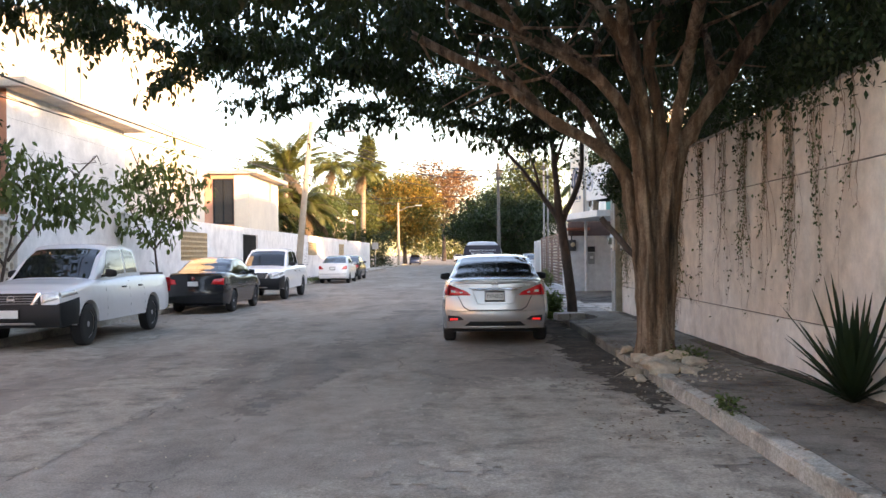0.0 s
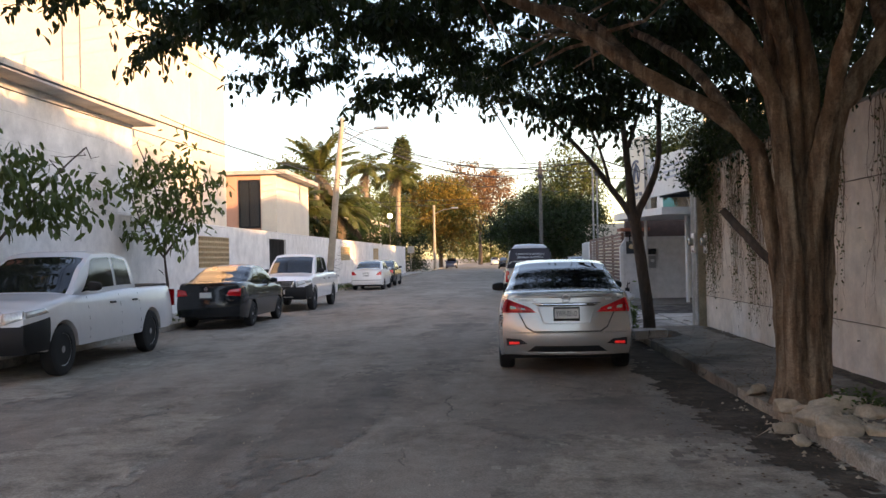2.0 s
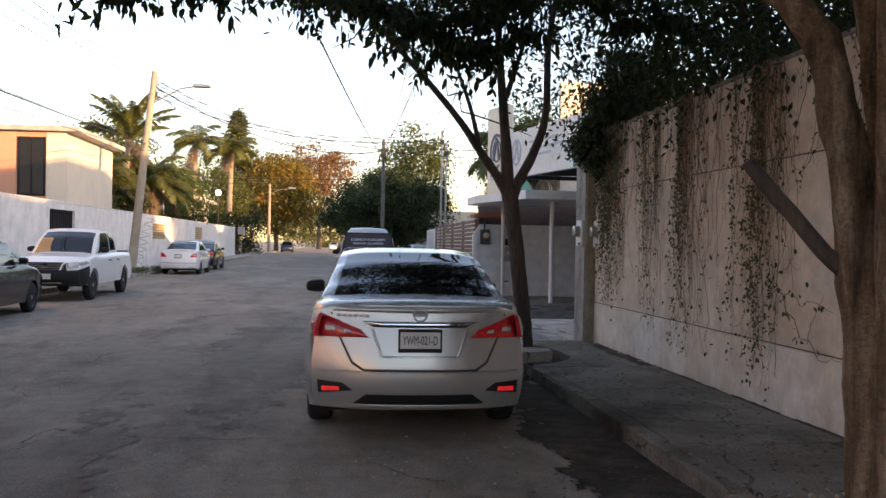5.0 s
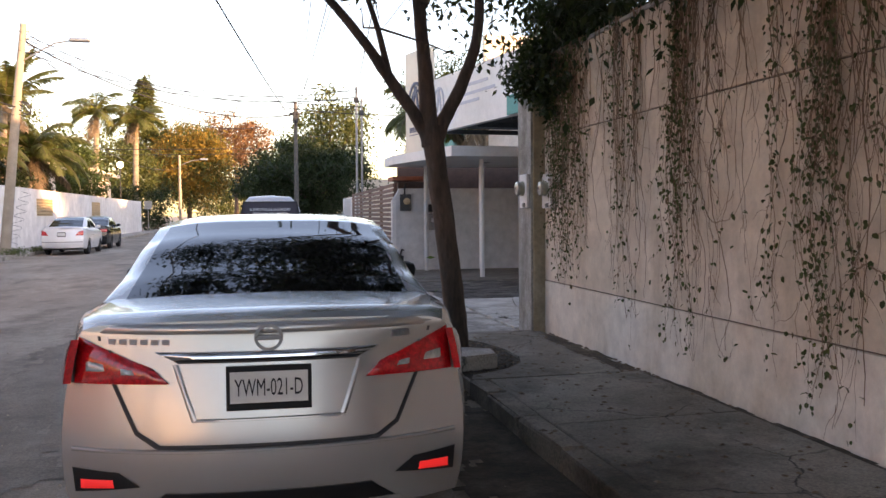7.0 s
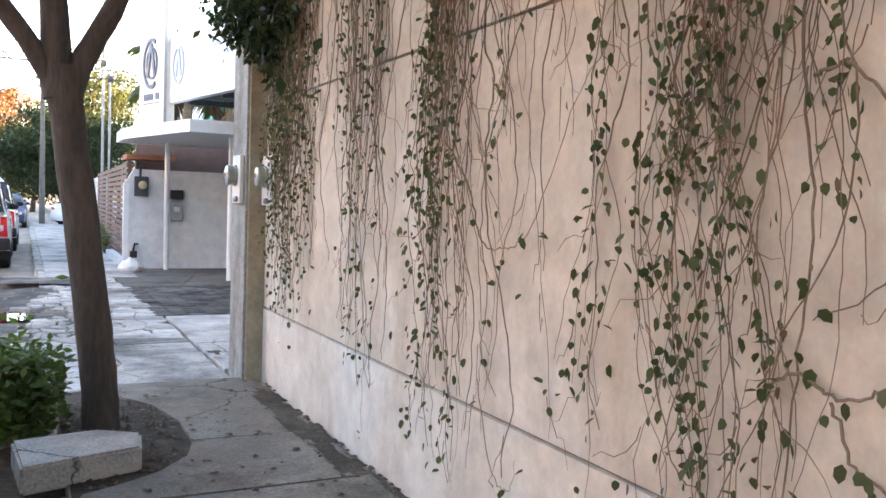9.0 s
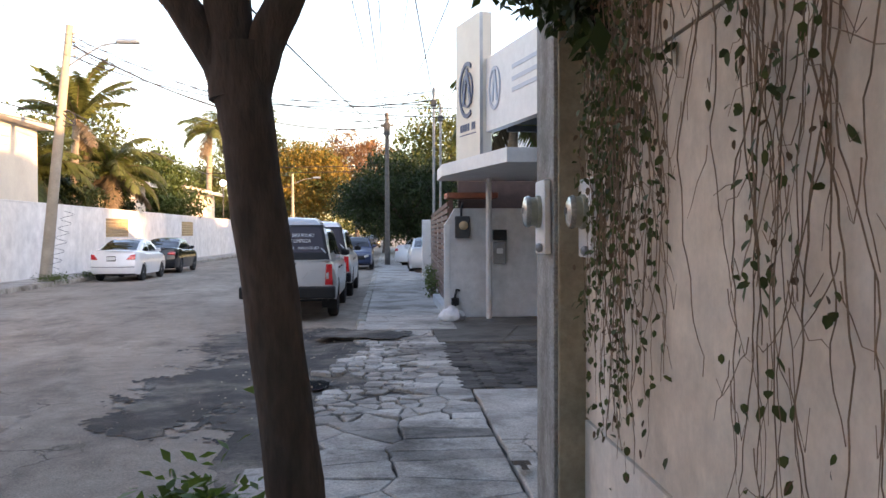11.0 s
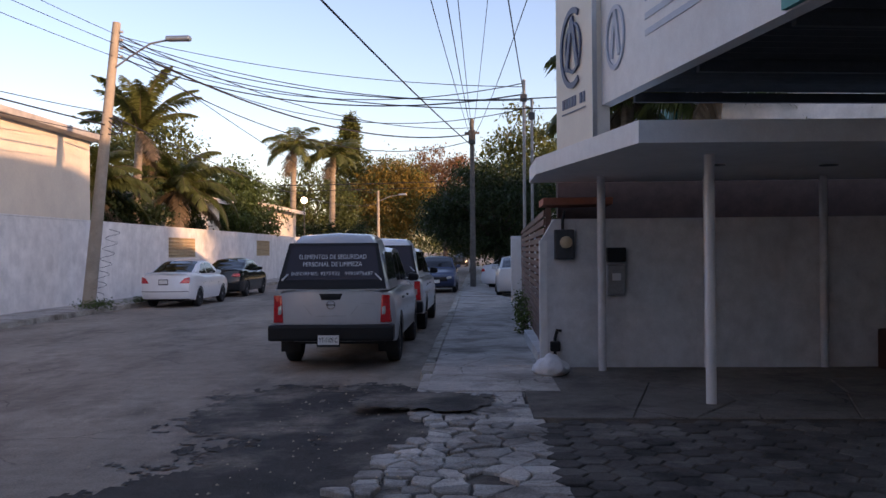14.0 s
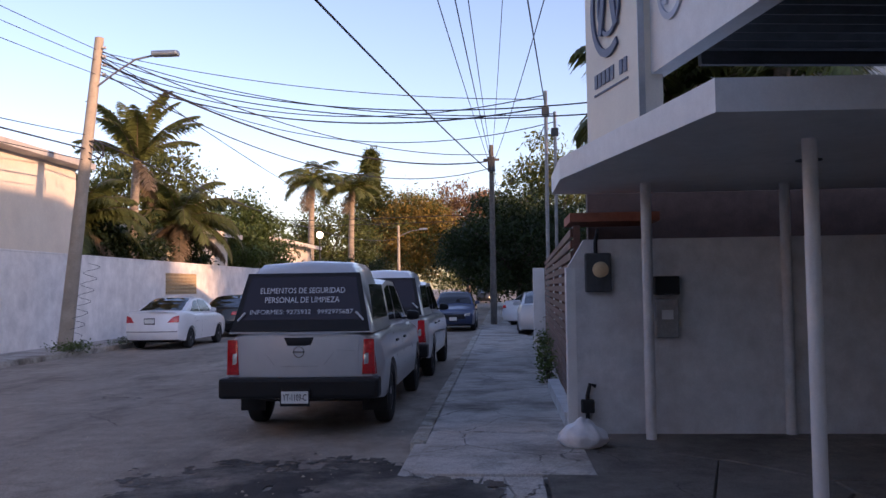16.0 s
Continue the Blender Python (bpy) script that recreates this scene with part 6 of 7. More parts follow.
# ---- palms ----
def frond(bm_s, v, f, rng, base, az, el, ln, bend, lw, gap):
    """A feather frond: curved midrib with leaflets on both sides."""
    prev = Vector(base)
    d_el = el
    N = max(8, int(ln / gap))
    pts = [prev.copy()]
    for i in range(N):
        d = Vector((math.cos(az) * math.cos(d_el), math.sin(az) * math.cos(d_el), math.sin(d_el)))
        prev = prev + d * ln / N
        d_el -= bend / N * (0.5 + 1.2 * i / N)
        pts.append(prev.copy())
    tube(bm_s, pts, [0.03 * (1 - i / (N + 1)) + 0.006 for i in range(N + 1)], 4)
    side0 = Vector((-math.sin(az), math.cos(az), 0))
    for i in range(1, N):
        for sub in (0, 0.5):
            p = pts[i] + (pts[i + 1] - pts[i]) * sub
            dd = (pts[i + 1] - pts[i]).normalized()
            u = i / N
            L = lw * math.sin(math.pi * (0.12 + 0.85 * u)) ** 0.7 * rng.uniform(0.8, 1.15)
            for s in (-1, 1):
                q = (side0 * s * 0.8 + dd * 0.55 + Vector((0, 0, -0.35 + rng.normal() * 0.12))).normalized()
                tip = p + q * L + Vector((0, 0, -0.22 * L))
                w = dd * 0.021 * (1 + lw)
                k = len(v)
                m = p + q * L * 0.5
                v.extend([tuple(p - w * 0.6), tuple(m - w), tuple(tip), tuple(m + w), tuple(p + w * 0.6)])
                f.append((k, k + 1, k + 2, k + 3, k + 4))


def palm(name, label, at, seed, h, n, ln, r=0.16, lean=(0.2, 0.1), dead=4, gap=0.07, lw=0.75, upright=False):
    rng = np.random.default_rng(seed)
    t = thing(name, label, "palm tree", at)
    bm = bmesh.new()
    K = max(10, int(h * 5))
    tube(bm, [(lean[0] * (i / K) ** 2, lean[1] * (i / K) ** 2, h * i / K) for i in range(K + 1)], [r * (1.25 - 0.35 * i / K) * (1.07 if i % 2 else 0.97) for i in range(K + 1)], 10)
    smooth(part("trunk", bm, "palm_trunk", t), 60)
    top = Vector((lean[0], lean[1], h))
    for i in range(n + dead):
        dry = i >= n
        bs, v, f = bmesh.new(), [], []
        az = i * 2.4 + rng.normal() * 0.2
        el = (-0.6 + rng.normal() * 0.15) if dry else (1.45 - 0.85 * (i / n) if upright else 1.25 - 1.35 * (i / n)) + rng.normal() * 0.1
        frond(bs, v, f, rng, top, az, el, ln * rng.uniform(0.85, 1.1), 0.6 if dry else 0.95 if upright else 1.5, lw, gap)
        fr = part("frond", (v, f), "palm_dry" if dry else "palm_leaf", t, "hanging dry frond" if dry else "")
        part("midrib", bs, "palm_dry", fr)
    return t


palm("coconut_palm", "tall coconut palm rising behind the white wall", (-10.3, 57.0, 0), 81, 7.0, 18, 3.1, 0.17, dead=2, lw=0.6, upright=True)
palm("coconut_palm", "short coconut palm with drooping brown fronds", (-9.9, 60.5, 0), 82, 4.9, 22, 3.2, 0.18, dead=4)
palm("coconut_palm", "short coconut palm with dark lower fronds", (-11.3, 54.0, 0), 83, 4.3, 20, 2.9, 0.18, dead=3)
palm("royal_palm", "tall royal palm far down the street", (-15.0, 110, 0), 84, 12.8, 14, 3.8, 0.3, dead=2, gap=0.13, lw=1.3)
palm("royal_palm", "tall royal palm beside another", (-11.2, 112, 0), 85, 12.2, 14, 3.8, 0.3, dead=2, gap=0.13, lw=1.3)
palm("fan_palm", "garden palm rising behind the office canopy", (7.0, 37.0, 0), 86, 4.6, 13, 2.0, 0.12, dead=2)
palm("fan_palm", "garden palm behind the sign board", (8.3, 35.8, 0), 87, 4.7, 12, 1.8, 0.12, dead=1)

# creeper mound on the gate post and dark shrubbery behind the white wall
rng = np.random.default_rng(91)
cm = thing("creeper_mound", "dense green creeper mound on the gate post", "plant", (5.25, 20.95, 3.33))
p = np.concatenate([clumps(rng, (0.05, -0.1, 0.55), (0.5, 0.75, 0.75), 60, 70, 0.14), clumps(rng, (-0.2, 0.1, -0.15), (0.22, 0.4, 0.35), 40, 60, 0.11), clumps(rng, (-0.15, -0.35, -0.3), (0.15, 0.4, 0.45), 24, 50, 0.09)])
crown("creeper_leaves", p, "leaf_dark", cm, rng, 0.085, 0.045, 0.7)
bm = bmesh.new()
tube(bm, [(0, 0, -0.02), (0.05, 0, 0.5), (0, 0.1, 1.1)], [0.03, 0.02, 0.01], 6)
part("creeper_stem", bm, "vine_stem", cm)
garden_tree("garden_shrub", "dark dense shrubbery under the palms", (-10.9, 56.3, 0), 92, 4.9, (1.9, 3.4, 2.0), 130, 80, 0.22, "leaf_dark")
garden_tree("garden_shrub", "dark dense shrubbery beside the palms", (-10.8, 63.0, 0), 93, 4.4, (1.6, 3.0, 1.9), 110, 80, 0.22, "leaf_dark")



# ---- vines on the wall ----
def vine(at_y, seed, strands, leafy, spread, zmin, label):
    rng = np.random.default_rng(seed)
    t = thing("hanging_vine", label, "vine", (WX, at_y, 3.3), group="vines on the wall")
    bm = bmesh.new()
    green, dry = [], []
    for s in range(strands):
        y = rng.normal(0, spread)
        x = -rng.uniform(0.006, 0.05)
        z = 0.06
        zend = -rng.uniform(0.3, 1.0) ** 0.8 * (3.2 - zmin) if s else -(3.2 - zmin)
        pts = [Vector((x, y, z))]
        dy = rng.normal(0, 0.012)
        has = rng.random() < leafy
        a = rng.uniform(0, 6.28)
        lush = rng.uniform(0.35, 0.95)
        while z > zend:
            z -= rng.uniform(0.045, 0.075)
            dy = dy * 0.8 + rng.normal(0, 0.009) - 0.03 * (y / max(0.08, spread * 2)) * 0.08
            y += dy + 0.006 * math.sin(z * 5 + a)
            x = min(-0.006, max(-0.09, x + rng.normal(0, 0.006)))
            pts.append(Vector((x, y, z)))
            if rng.random() < (lush if has else 0.05):
                for k in range(1 + int(rng.random() < 0.6)):
                    (green if rng.random() < 0.8 else dry).append((x - rng.uniform(0.008, 0.04), y + rng.normal(0, 0.024), z + rng.normal(0, 0.02)))
        r = rng.uniform(0.0018, 0.0045)
        tube(bm, pts, [r * (1.3 - 0.9 * i / len(pts)) for i in range(len(pts))], 4, cap=False)
        for _ in range(3):
            p = pts[int(rng.integers(1, len(pts)))]
            w = rng.normal(0, 0.13)
            tube(bm, [p + Vector((-0.01, w * (1 - math.cos(k * 0.5)) * 0.6, -0.05 * k + 0.012 * k * k * rng.uniform(0, 0.6))) for k in range(6)], [0.0025, 0.0022, 0.002, 0.0017, 0.0014, 0.001], 3, cap=False)
    tagged(part("stem_tangle", bm, "vine_stem", t), kind="stuff")
    if green:
        crown("foliage", np.array(green), "vine_leaf", t, rng, 0.04, 0.026, 1.0, ovate=True)
    if dry:
        crown("dry_foliage", np.array(dry), "vine_dry", t, rng, 0.036, 0.021, 1.2, ovate=True)


VINES = [(20.75, 20, 0.8, 0.09, 0.95), (20.45, 28, 0.85, 0.11, 0.75), (20.1, 22, 0.8, 0.1, 0.7), (19.8, 9, 0.45, 0.08, 1.0), (19.3, 3, 0.0, 0.1, 1.2), (18.95, 13, 0.6, 0.08, 0.6), (18.6, 12, 0.45, 0.08, 0.3), (18.2, 3, 0.0, 0.1, 1.2),
         (17.78, 20, 0.85, 0.075, 0.35), (17.5, 18, 0.3, 0.1, 0.3), (17.2, 11, 0.2, 0.08, 0.5), (16.8, 5, 0.35, 0.05, 0.7), (16.5, 7, 0.4, 0.05, 0.4), (16.02, 22, 0.85, 0.085, 0.25), (15.82, 18, 0.6, 0.08, 0.2), (15.6, 9, 0.3, 0.05, 0.2), (15.2, 3, 0.1, 0.1, 1.2),
         (14.3, 10, 0.5, 0.12, 0.8), (13.2, 9, 0.5, 0.14, 0.9), (12.2, 12, 0.6, 0.12, 0.6), (11.4, 9, 0.5, 0.12, 1.0), (10.7, 12, 0.7, 0.12, 0.8), (9.9, 8, 0.6, 0.12, 1.2), (9.2, 6, 0.4, 0.16, 1.6), (7.6, 7, 0.4, 0.16, 1.5)]
for i, (yy, n, lf, sp, zm) in enumerate(VINES):
    vine(yy, 100 + i, n, lf, sp, zm, "leafy creeper hanging down the cream wall" if lf > 0.45 else "thin bare creeper stems hanging on the wall")
rng = np.random.default_rng(140)
wv = thing("wandering_vine", "brown woody creeper stems looping over the wall", "vine", (WX, 15, 0))


def woody(pts, r):
    """A smooth stem through a few (y, z) places on the wall, with a few leaves."""
    P = [Vector((0, y, z)) for y, z in pts]
    fine = []
    for i in range(len(P) - 1):
        p0, p1, p2, p3 = P[max(i - 1, 0)], P[i], P[i + 1], P[min(i + 2, len(P) - 1)]
        for k in range(8):
            u = k / 8
            q = 0.5 * ((2 * p1) + (p2 - p0) * u + (2 * p0 - 5 * p1 + 4 * p2 - p3) * u * u + (3 * p1 - p0 - 3 * p2 + p3) * u ** 3)
            fine.append(q + Vector((-0.02 - 0.012 * rng.random(), rng.normal(0, 0.004), rng.normal(0, 0.004))))
    bm = bmesh.new()
    tube(bm, fine, [r * 0.62 * (1.2 - 0.8 * i / len(fine)) for i in range(len(fine))], 6)
    smooth(part("woody_stem", bm, "vine_stem", wv), 60)
    return fine


leafy_pts = []
for pts, r in (
    ([(0.62, 3.3), (0.6, 2.7), (0.64, 2.1), (0.58, 1.6), (0.62, 1.1), (0.6, 0.4)], 0.009), ([(0.6, 2.0), (0.5, 2.02), (0.38, 1.88), (0.32, 1.65), (0.38, 1.5), (0.58, 1.38)], 0.007),
    ([(0.72, 1.18), (0.6, 1.25), (0.48, 1.21), (0.34, 1.24), (0.2, 1.13), (0.05, 1.18), (-0.3, 1.1)], 0.008), ([(0.5, 1.2), (0.42, 1.06), (0.3, 1.0), (0.2, 0.86), (0.06, 0.84), (-0.1, 0.7), (-0.3, 0.74), (-0.6, 0.66)], 0.007), ([(0.1, 0.82), (0.0, 1.05), (-0.15, 1.25)], 0.004),
    ([(0.58, 2.7), (0.45, 2.6), (0.38, 2.35), (0.2, 2.3), (0.0, 2.45), (-0.2, 2.5)], 0.006), ([(0.0, 2.45), (-0.05, 2.6), (-0.2, 2.75)], 0.004), ([(2.7, 1.95), (2.45, 1.75), (2.3, 1.5), (2.1, 1.48), (1.9, 1.58), (1.6, 2.1)], 0.006),
    ([(2.6, 3.2), (2.5, 2.4), (2.6, 1.8), (2.35, 1.2), (2.4, 0.6)], 0.006), ([(3.9, 3.2), (3.8, 2.3), (3.85, 1.4), (3.75, 0.5)], 0.005), ([(1.6, 3.2), (1.5, 2.6), (1.3, 2.3), (1.25, 1.6), (1.1, 1.0)], 0.005),
    ([(1.2, 1.3), (1.05, 0.9), (0.9, 0.8), (0.8, 0.4)], 0.004), ([(2.3, 0.9), (2.15, 0.55), (2.0, 0.5), (1.95, 0.65)], 0.003), ([(5.2, 3.2), (5.1, 2.2), (5.25, 1.3), (5.1, 0.9)], 0.005),
):
    fine = woody(pts, r)
    for _ in range(int(len(fine) / 5)):
        q = fine[int(rng.integers(0, len(fine)))]
        leafy_pts.append((q.x - 0.015, q.y + rng.normal(0, 0.025), q.z + rng.normal(0, 0.02)))
crown("sparse_leaves", np.concatenate([np.array(leafy_pts), np.stack([-rng.uniform(0.01, 0.03, 70), rng.uniform(-4, 5.9, 70), rng.uniform(0.5, 3.2, 70)], 1)]), "vine_leaf", wv, rng, 0.05, 0.034, 0.9, ovate=True)

# ---- electricity meters ----
M["meter_case"] = mat("meter_case", (0.30, 0.31, 0.25), 0.5, 0.0, var=0.15, scale=12, bump=0.05)
def meter(at, label):
    t = thing("electric_meter", label, "meter", at, group="electric meters")
    t.scale = (0.66, 1, 1)
    part("backboard", boxm((-0.055, -0.14, -0.2), (0, 0.14, 0.2), 0.012), "white_paint", t, "white metal backboard")
    bm = bmesh.new()
    lathe(bm, [(0.088, 0.0), (0.088, 0.03), (0.078, 0.034), (0.078, 0.085)], 28, pose(-0.055, 0.0, 0.03, 0, -90, 0))
    smooth(part("meter_base", bm, "meter_case", t, "greenish grey meter drum"))
    bm = bmesh.new()
    lathe(bm, [(0.085, 0.085), (0.087, 0.10), (0.078, 0.125), (0.05, 0.14), (0.01, 0.145)], 28, pose(-0.055, 0.0, 0.03, 0, -90, 0))
    smooth(part("meter_cover", bm, "meter_glass", t, "clear domed meter cover"))
    part("dial", boxm((-0.202, -0.03, 0.02), (-0.198, 0.03, 0.05)), "black_plastic", t)
    bm = bmesh.new()
    lathe(bm, [(0.022, 0), (0.026, 0.03), (0.015, 0.05)], 12, pose(-0.055, -0.07, -0.165, 0, -90, 0))
    part("seal_knob", bm, "metal_dull", t)


meter((4.985, 21.3, 1.81), "round glass electric meter on the gate post")
meter((WX - 0.002, 20.94, 1.80), "round glass electric meter on the cream wall")

# ---- broken paving stones, slabs and pavers ----
def voronoi(pts, box4):
    """Convex cells of the points inside a rectangle."""
    cells = []
    P = np.array(pts)
    for i, p in enumerate(P):
        poly = [(box4[0], box4[2]), (box4[1], box4[2]), (box4[1], box4[3]), (box4[0], box4[3])]
        d2 = ((P - p) ** 2).sum(1)
        for j in np.argsort(d2)[1:18]:
            mx, my = (p + P[j]) / 2
            nx, ny = P[j] - p
            out = []
            for a, b in zip(poly, poly[1:] + poly[:1]):
                da, db = (a[0] - mx) * nx + (a[1] - my) * ny, (b[0] - mx) * nx + (b[1] - my) * ny
                if da <= 0:
                    out.append(a)
                if da * db < 0:
                    k = da / (da - db)
                    out.append((a[0] + (b[0] - a[0]) * k, a[1] + (b[1] - a[1]) * k))
            poly = out
            if len(poly) < 3:
                break
        cells.append(poly)
    return cells


def stone_piece(poly, z, gap, h, rng, tilt=0.02):
    """A flat stone on a cell, with a chamfered rim."""
    cx, cy = np.mean([p[0] for p in poly]), np.mean([p[1] for p in poly])
    fine = []
    for a, b in zip(poly, poly[1:] + poly[:1]):
        L = math.hypot(b[0] - a[0], b[1] - a[1])
        m = 2 if L > 0.12 else 1
        for k in range(m):
            u = k / m
            j = rng.normal(0, 0.008, 2) if k else (0, 0)
            fine.append((a[0] + (b[0] - a[0]) * u + j[0], a[1] + (b[1] - a[1]) * u + j[1]))
    tx, ty = rng.normal(0, tilt, 2)

    def ring(inset, zz):
        out = []
        for x, y in fine:
            L = math.hypot(x - cx, y - cy) + 1e-6
            k = max(0.2, 1 - inset / L)
            px, py = cx + (x - cx) * k, cy + (y - cy) * k
            out.append(Vector((px, py, zz + tx * (px - cx) + ty * (py - cy))))
        return out
    bm = bmesh.new()
    rings(bm, [ring(gap, z - h), ring(gap, z - 0.010), ring(gap + 0.012, z)])
    return fixn(bm)


rng = np.random.default_rng(9)
stones = struct(new("broken_paving"), "cracked pale paving stones with dark gaps", "pavement")
pts, small = [], []
for j in range(31):
    for i in range(7):
        pts.append((3.05 + (i + 0.5) * 0.2 + rng.normal(0, 0.055), 24.3 + (j + 0.5) * 0.2 + rng.normal(0, 0.055)))
pts += [(4.58 + rng.normal(0, 0.08), 24.4 + 0.36 * k + rng.normal(0, 0.1)) for k in range(17)]
pts += [(4.88 + rng.normal(0, 0.04), 24.3 + 0.17 * k + rng.normal(0, 0.04)) for k in range(35)]
small = voronoi(pts, (3.0, 4.99, 24.15, 30.3))
pts = [(3.35 + 0.5 * (k % 3) + rng.normal(0, 0.12), 21.8 + 0.38 * (k // 3) + rng.normal(0, 0.12)) for k in range(21)]
for poly in small + voronoi(pts, (3.1, 4.99, 21.3, 24.15)):
    if len(poly) < 3:
        continue
    cx, cy = np.mean([p[0] for p in poly]), np.mean([p[1] for p in poly])
    edge = 3.35 + 0.28 * noise.noise(Vector((cy * 0.7, 1, 2))) + (0.25 if cy > 27.5 else 0)
    if ((cx - 3.25) / 0.6) ** 2 + ((cy - 26.3) / 0.7) ** 2 < 1 or cx < edge or (cy > 24.2 and noise.noise(Vector((cx * 2.1, cy * 2.1, 4))) > 0.42):
        continue
    fine_gap = cy < 24.2 or cx > 4.45
    part("stone", stone_piece(poly, 0.064 + 0.028 * min(1, (cx - 3.2) / 1.5) + rng.normal(0, 0.002 if fine_gap else 0.006), rng.uniform(0.004, 0.011) if fine_gap else rng.uniform(0.008, 0.026), 0.06, rng, 0.006 if fine_gap else 0.025), "stone", stones)
slab2 = struct(new("driveway_slabs"), "cracked concrete slabs, pale on the driveway, shade-darkened under the canopy", "pavement")
pts = [(rng.uniform(4.8, 8.3), rng.uniform(21.75, 25.5)) for _ in range(16)]
for poly in voronoi(pts, (5.0, 8.3, 21.85, 25.5)):
    if len(poly) > 2:
        part("slab", stone_piece(poly, 0.105 + rng.normal(0, 0.003), 0.008, 0.06, rng, 0.004), "concrete", slab2)
# slabs below the canopy take the concrete with shade mixed in
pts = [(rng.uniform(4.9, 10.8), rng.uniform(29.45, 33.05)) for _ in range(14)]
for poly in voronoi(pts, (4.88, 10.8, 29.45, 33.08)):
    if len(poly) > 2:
        part("slab", stone_piece(poly, 0.105 + rng.normal(0, 0.003), 0.006, 0.06, rng, 0.003), "concrete_shaded", slab2)
pts = [(rng.uniform(3.6, 4.85), rng.uniform(30.2, 31.05)) for _ in range(7)]
for poly in voronoi(pts, (3.6, 4.85, 30.25, 31.05)):
    if len(poly) > 2:
        part("slab", stone_piece(poly, 0.10, 0.008, 0.06, rng, 0.006), "concrete", slab2)
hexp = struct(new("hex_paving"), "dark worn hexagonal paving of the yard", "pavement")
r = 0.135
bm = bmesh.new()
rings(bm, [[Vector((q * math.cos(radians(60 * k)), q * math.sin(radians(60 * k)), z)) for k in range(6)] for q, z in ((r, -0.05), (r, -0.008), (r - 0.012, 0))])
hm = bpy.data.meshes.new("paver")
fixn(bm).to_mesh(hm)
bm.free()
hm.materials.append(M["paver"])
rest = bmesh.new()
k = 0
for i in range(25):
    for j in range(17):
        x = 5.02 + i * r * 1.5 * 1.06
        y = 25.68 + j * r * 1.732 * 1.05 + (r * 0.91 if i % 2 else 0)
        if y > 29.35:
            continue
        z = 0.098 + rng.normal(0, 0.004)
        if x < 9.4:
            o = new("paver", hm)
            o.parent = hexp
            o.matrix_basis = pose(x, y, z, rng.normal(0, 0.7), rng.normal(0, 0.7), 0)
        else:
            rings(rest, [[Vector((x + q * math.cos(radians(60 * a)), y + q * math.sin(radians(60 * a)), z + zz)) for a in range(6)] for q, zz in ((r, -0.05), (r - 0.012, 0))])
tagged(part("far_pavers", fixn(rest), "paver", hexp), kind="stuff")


# ---- patches on the road ----
def blob(name, label, cx, cy, rx, ry, material, seed, lift=0.008, flat=None, n=96, kind="structure", cat="patch", ragged=1.0):
    vs, fs, idx = [], [], {}
    for j in range(n):
        for i in range(n):
            x, y = cx + rx * (2 * (i + 0.5) / n - 1) * 1.25, cy + ry * (2 * (j + 0.5) / n - 1) * 1.25
            e = ((x - cx) / rx) ** 2 + ((y - cy) / ry) ** 2
            if e > 0.85 + ragged * (0.7 * noise.noise(Vector((x * 1.4, y * 1.4, seed))) + 0.45 * noise.noise(Vector((x * 5, y * 5, seed))) + 0.4 * noise.noise(Vector((x * 13, y * 13, seed)))):
                continue
            q = []
            for a, b in ((i, j), (i + 1, j), (i + 1, j + 1), (i, j + 1)):
                if (a, b) not in idx:
                    px, py = cx + rx * (2 * a / n - 1) * 1.25, cy + ry * (2 * b / n - 1) * 1.25
                    px += 0.3 * rx / n * noise.noise(Vector((px * 9, py * 9, 1)))
                    zz = flat if flat is not None else 0.018 * noise.noise(Vector((px * 0.9, py * 0.9, 3.3))) + lift
                    idx[(a, b)] = len(vs)
                    vs.append((px, py, zz))
                q.append(idx[(a, b)])
            fs.append(tuple(q))
    return tagged(part(name, (vs, fs), material), label, cat, kind=kind)


M["water"] = mat("water", (0.012, 0.012, 0.012), 0.03, var=0, bump=0.0, spec=0.6)
blob("asphalt_patch", "dark broken asphalt patch on the road", 2.7, 30.5, 1.7, 1.9, "asphalt_wet", 3.0, n=150)
blob("asphalt_patch", "dark damp asphalt round the puddle", 2.55, 26.4, 1.3, 2.6, "asphalt_wet", 5.0, 0.009, n=150)
blob("asphalt_patch", "dark crumbled patch at the driveway edge", 3.7, 30.4, 0.8, 0.6, "asphalt_wet", 6.5, 0.11, 0.112)
blob("puddle", "still shallow puddle mirroring the sky", 3.08, 26.38, 0.42, 0.5, "water", 7.3, 0, 0.031, 110, cat="puddle", ragged=0.45)
blob("dust_patch", "pale dusty grit worn into the road", 2.3, 8.0, 1.5, 4.0, "dirt", 2.2, 0.006)
blob("dust_patch", "pale dusty strip along the far kerb", -5.8, 13.0, 1.3, 6.0, "dirt", 4.2, 0.006)
blob("asphalt_patch", "dark oil-stained strip of asphalt", -0.8, 13.0, 0.5, 4.0, "asphalt_mid", 8.8, 0.006)
blob("dust_patch", "pale worn patch of gritty asphalt", 1.2, 5.2, 1.4, 1.6, "dirt", 12.2, 0.0055)
blob("dust_patch", "pale worn streak along the road", -2.6, 9.5, 0.8, 4.5, "dirt", 13.7, 0.005)
blob("asphalt_patch", "dark repaired strip of asphalt", 0.2, 21.0, 0.8, 5.0, "asphalt_mid", 14.1, 0.0055)
blob("asphalt_patch", "dark oily asphalt behind the parked car", 2.2, 12.3, 1.5, 1.3, "asphalt_mid", 21.0, 0.0062, n=130)
blob("leaf_litter", "dark soil and litter in the gutter", 3.3, 14.3, 0.5, 4.9, "soil", 9.1, 0.012, n=170)
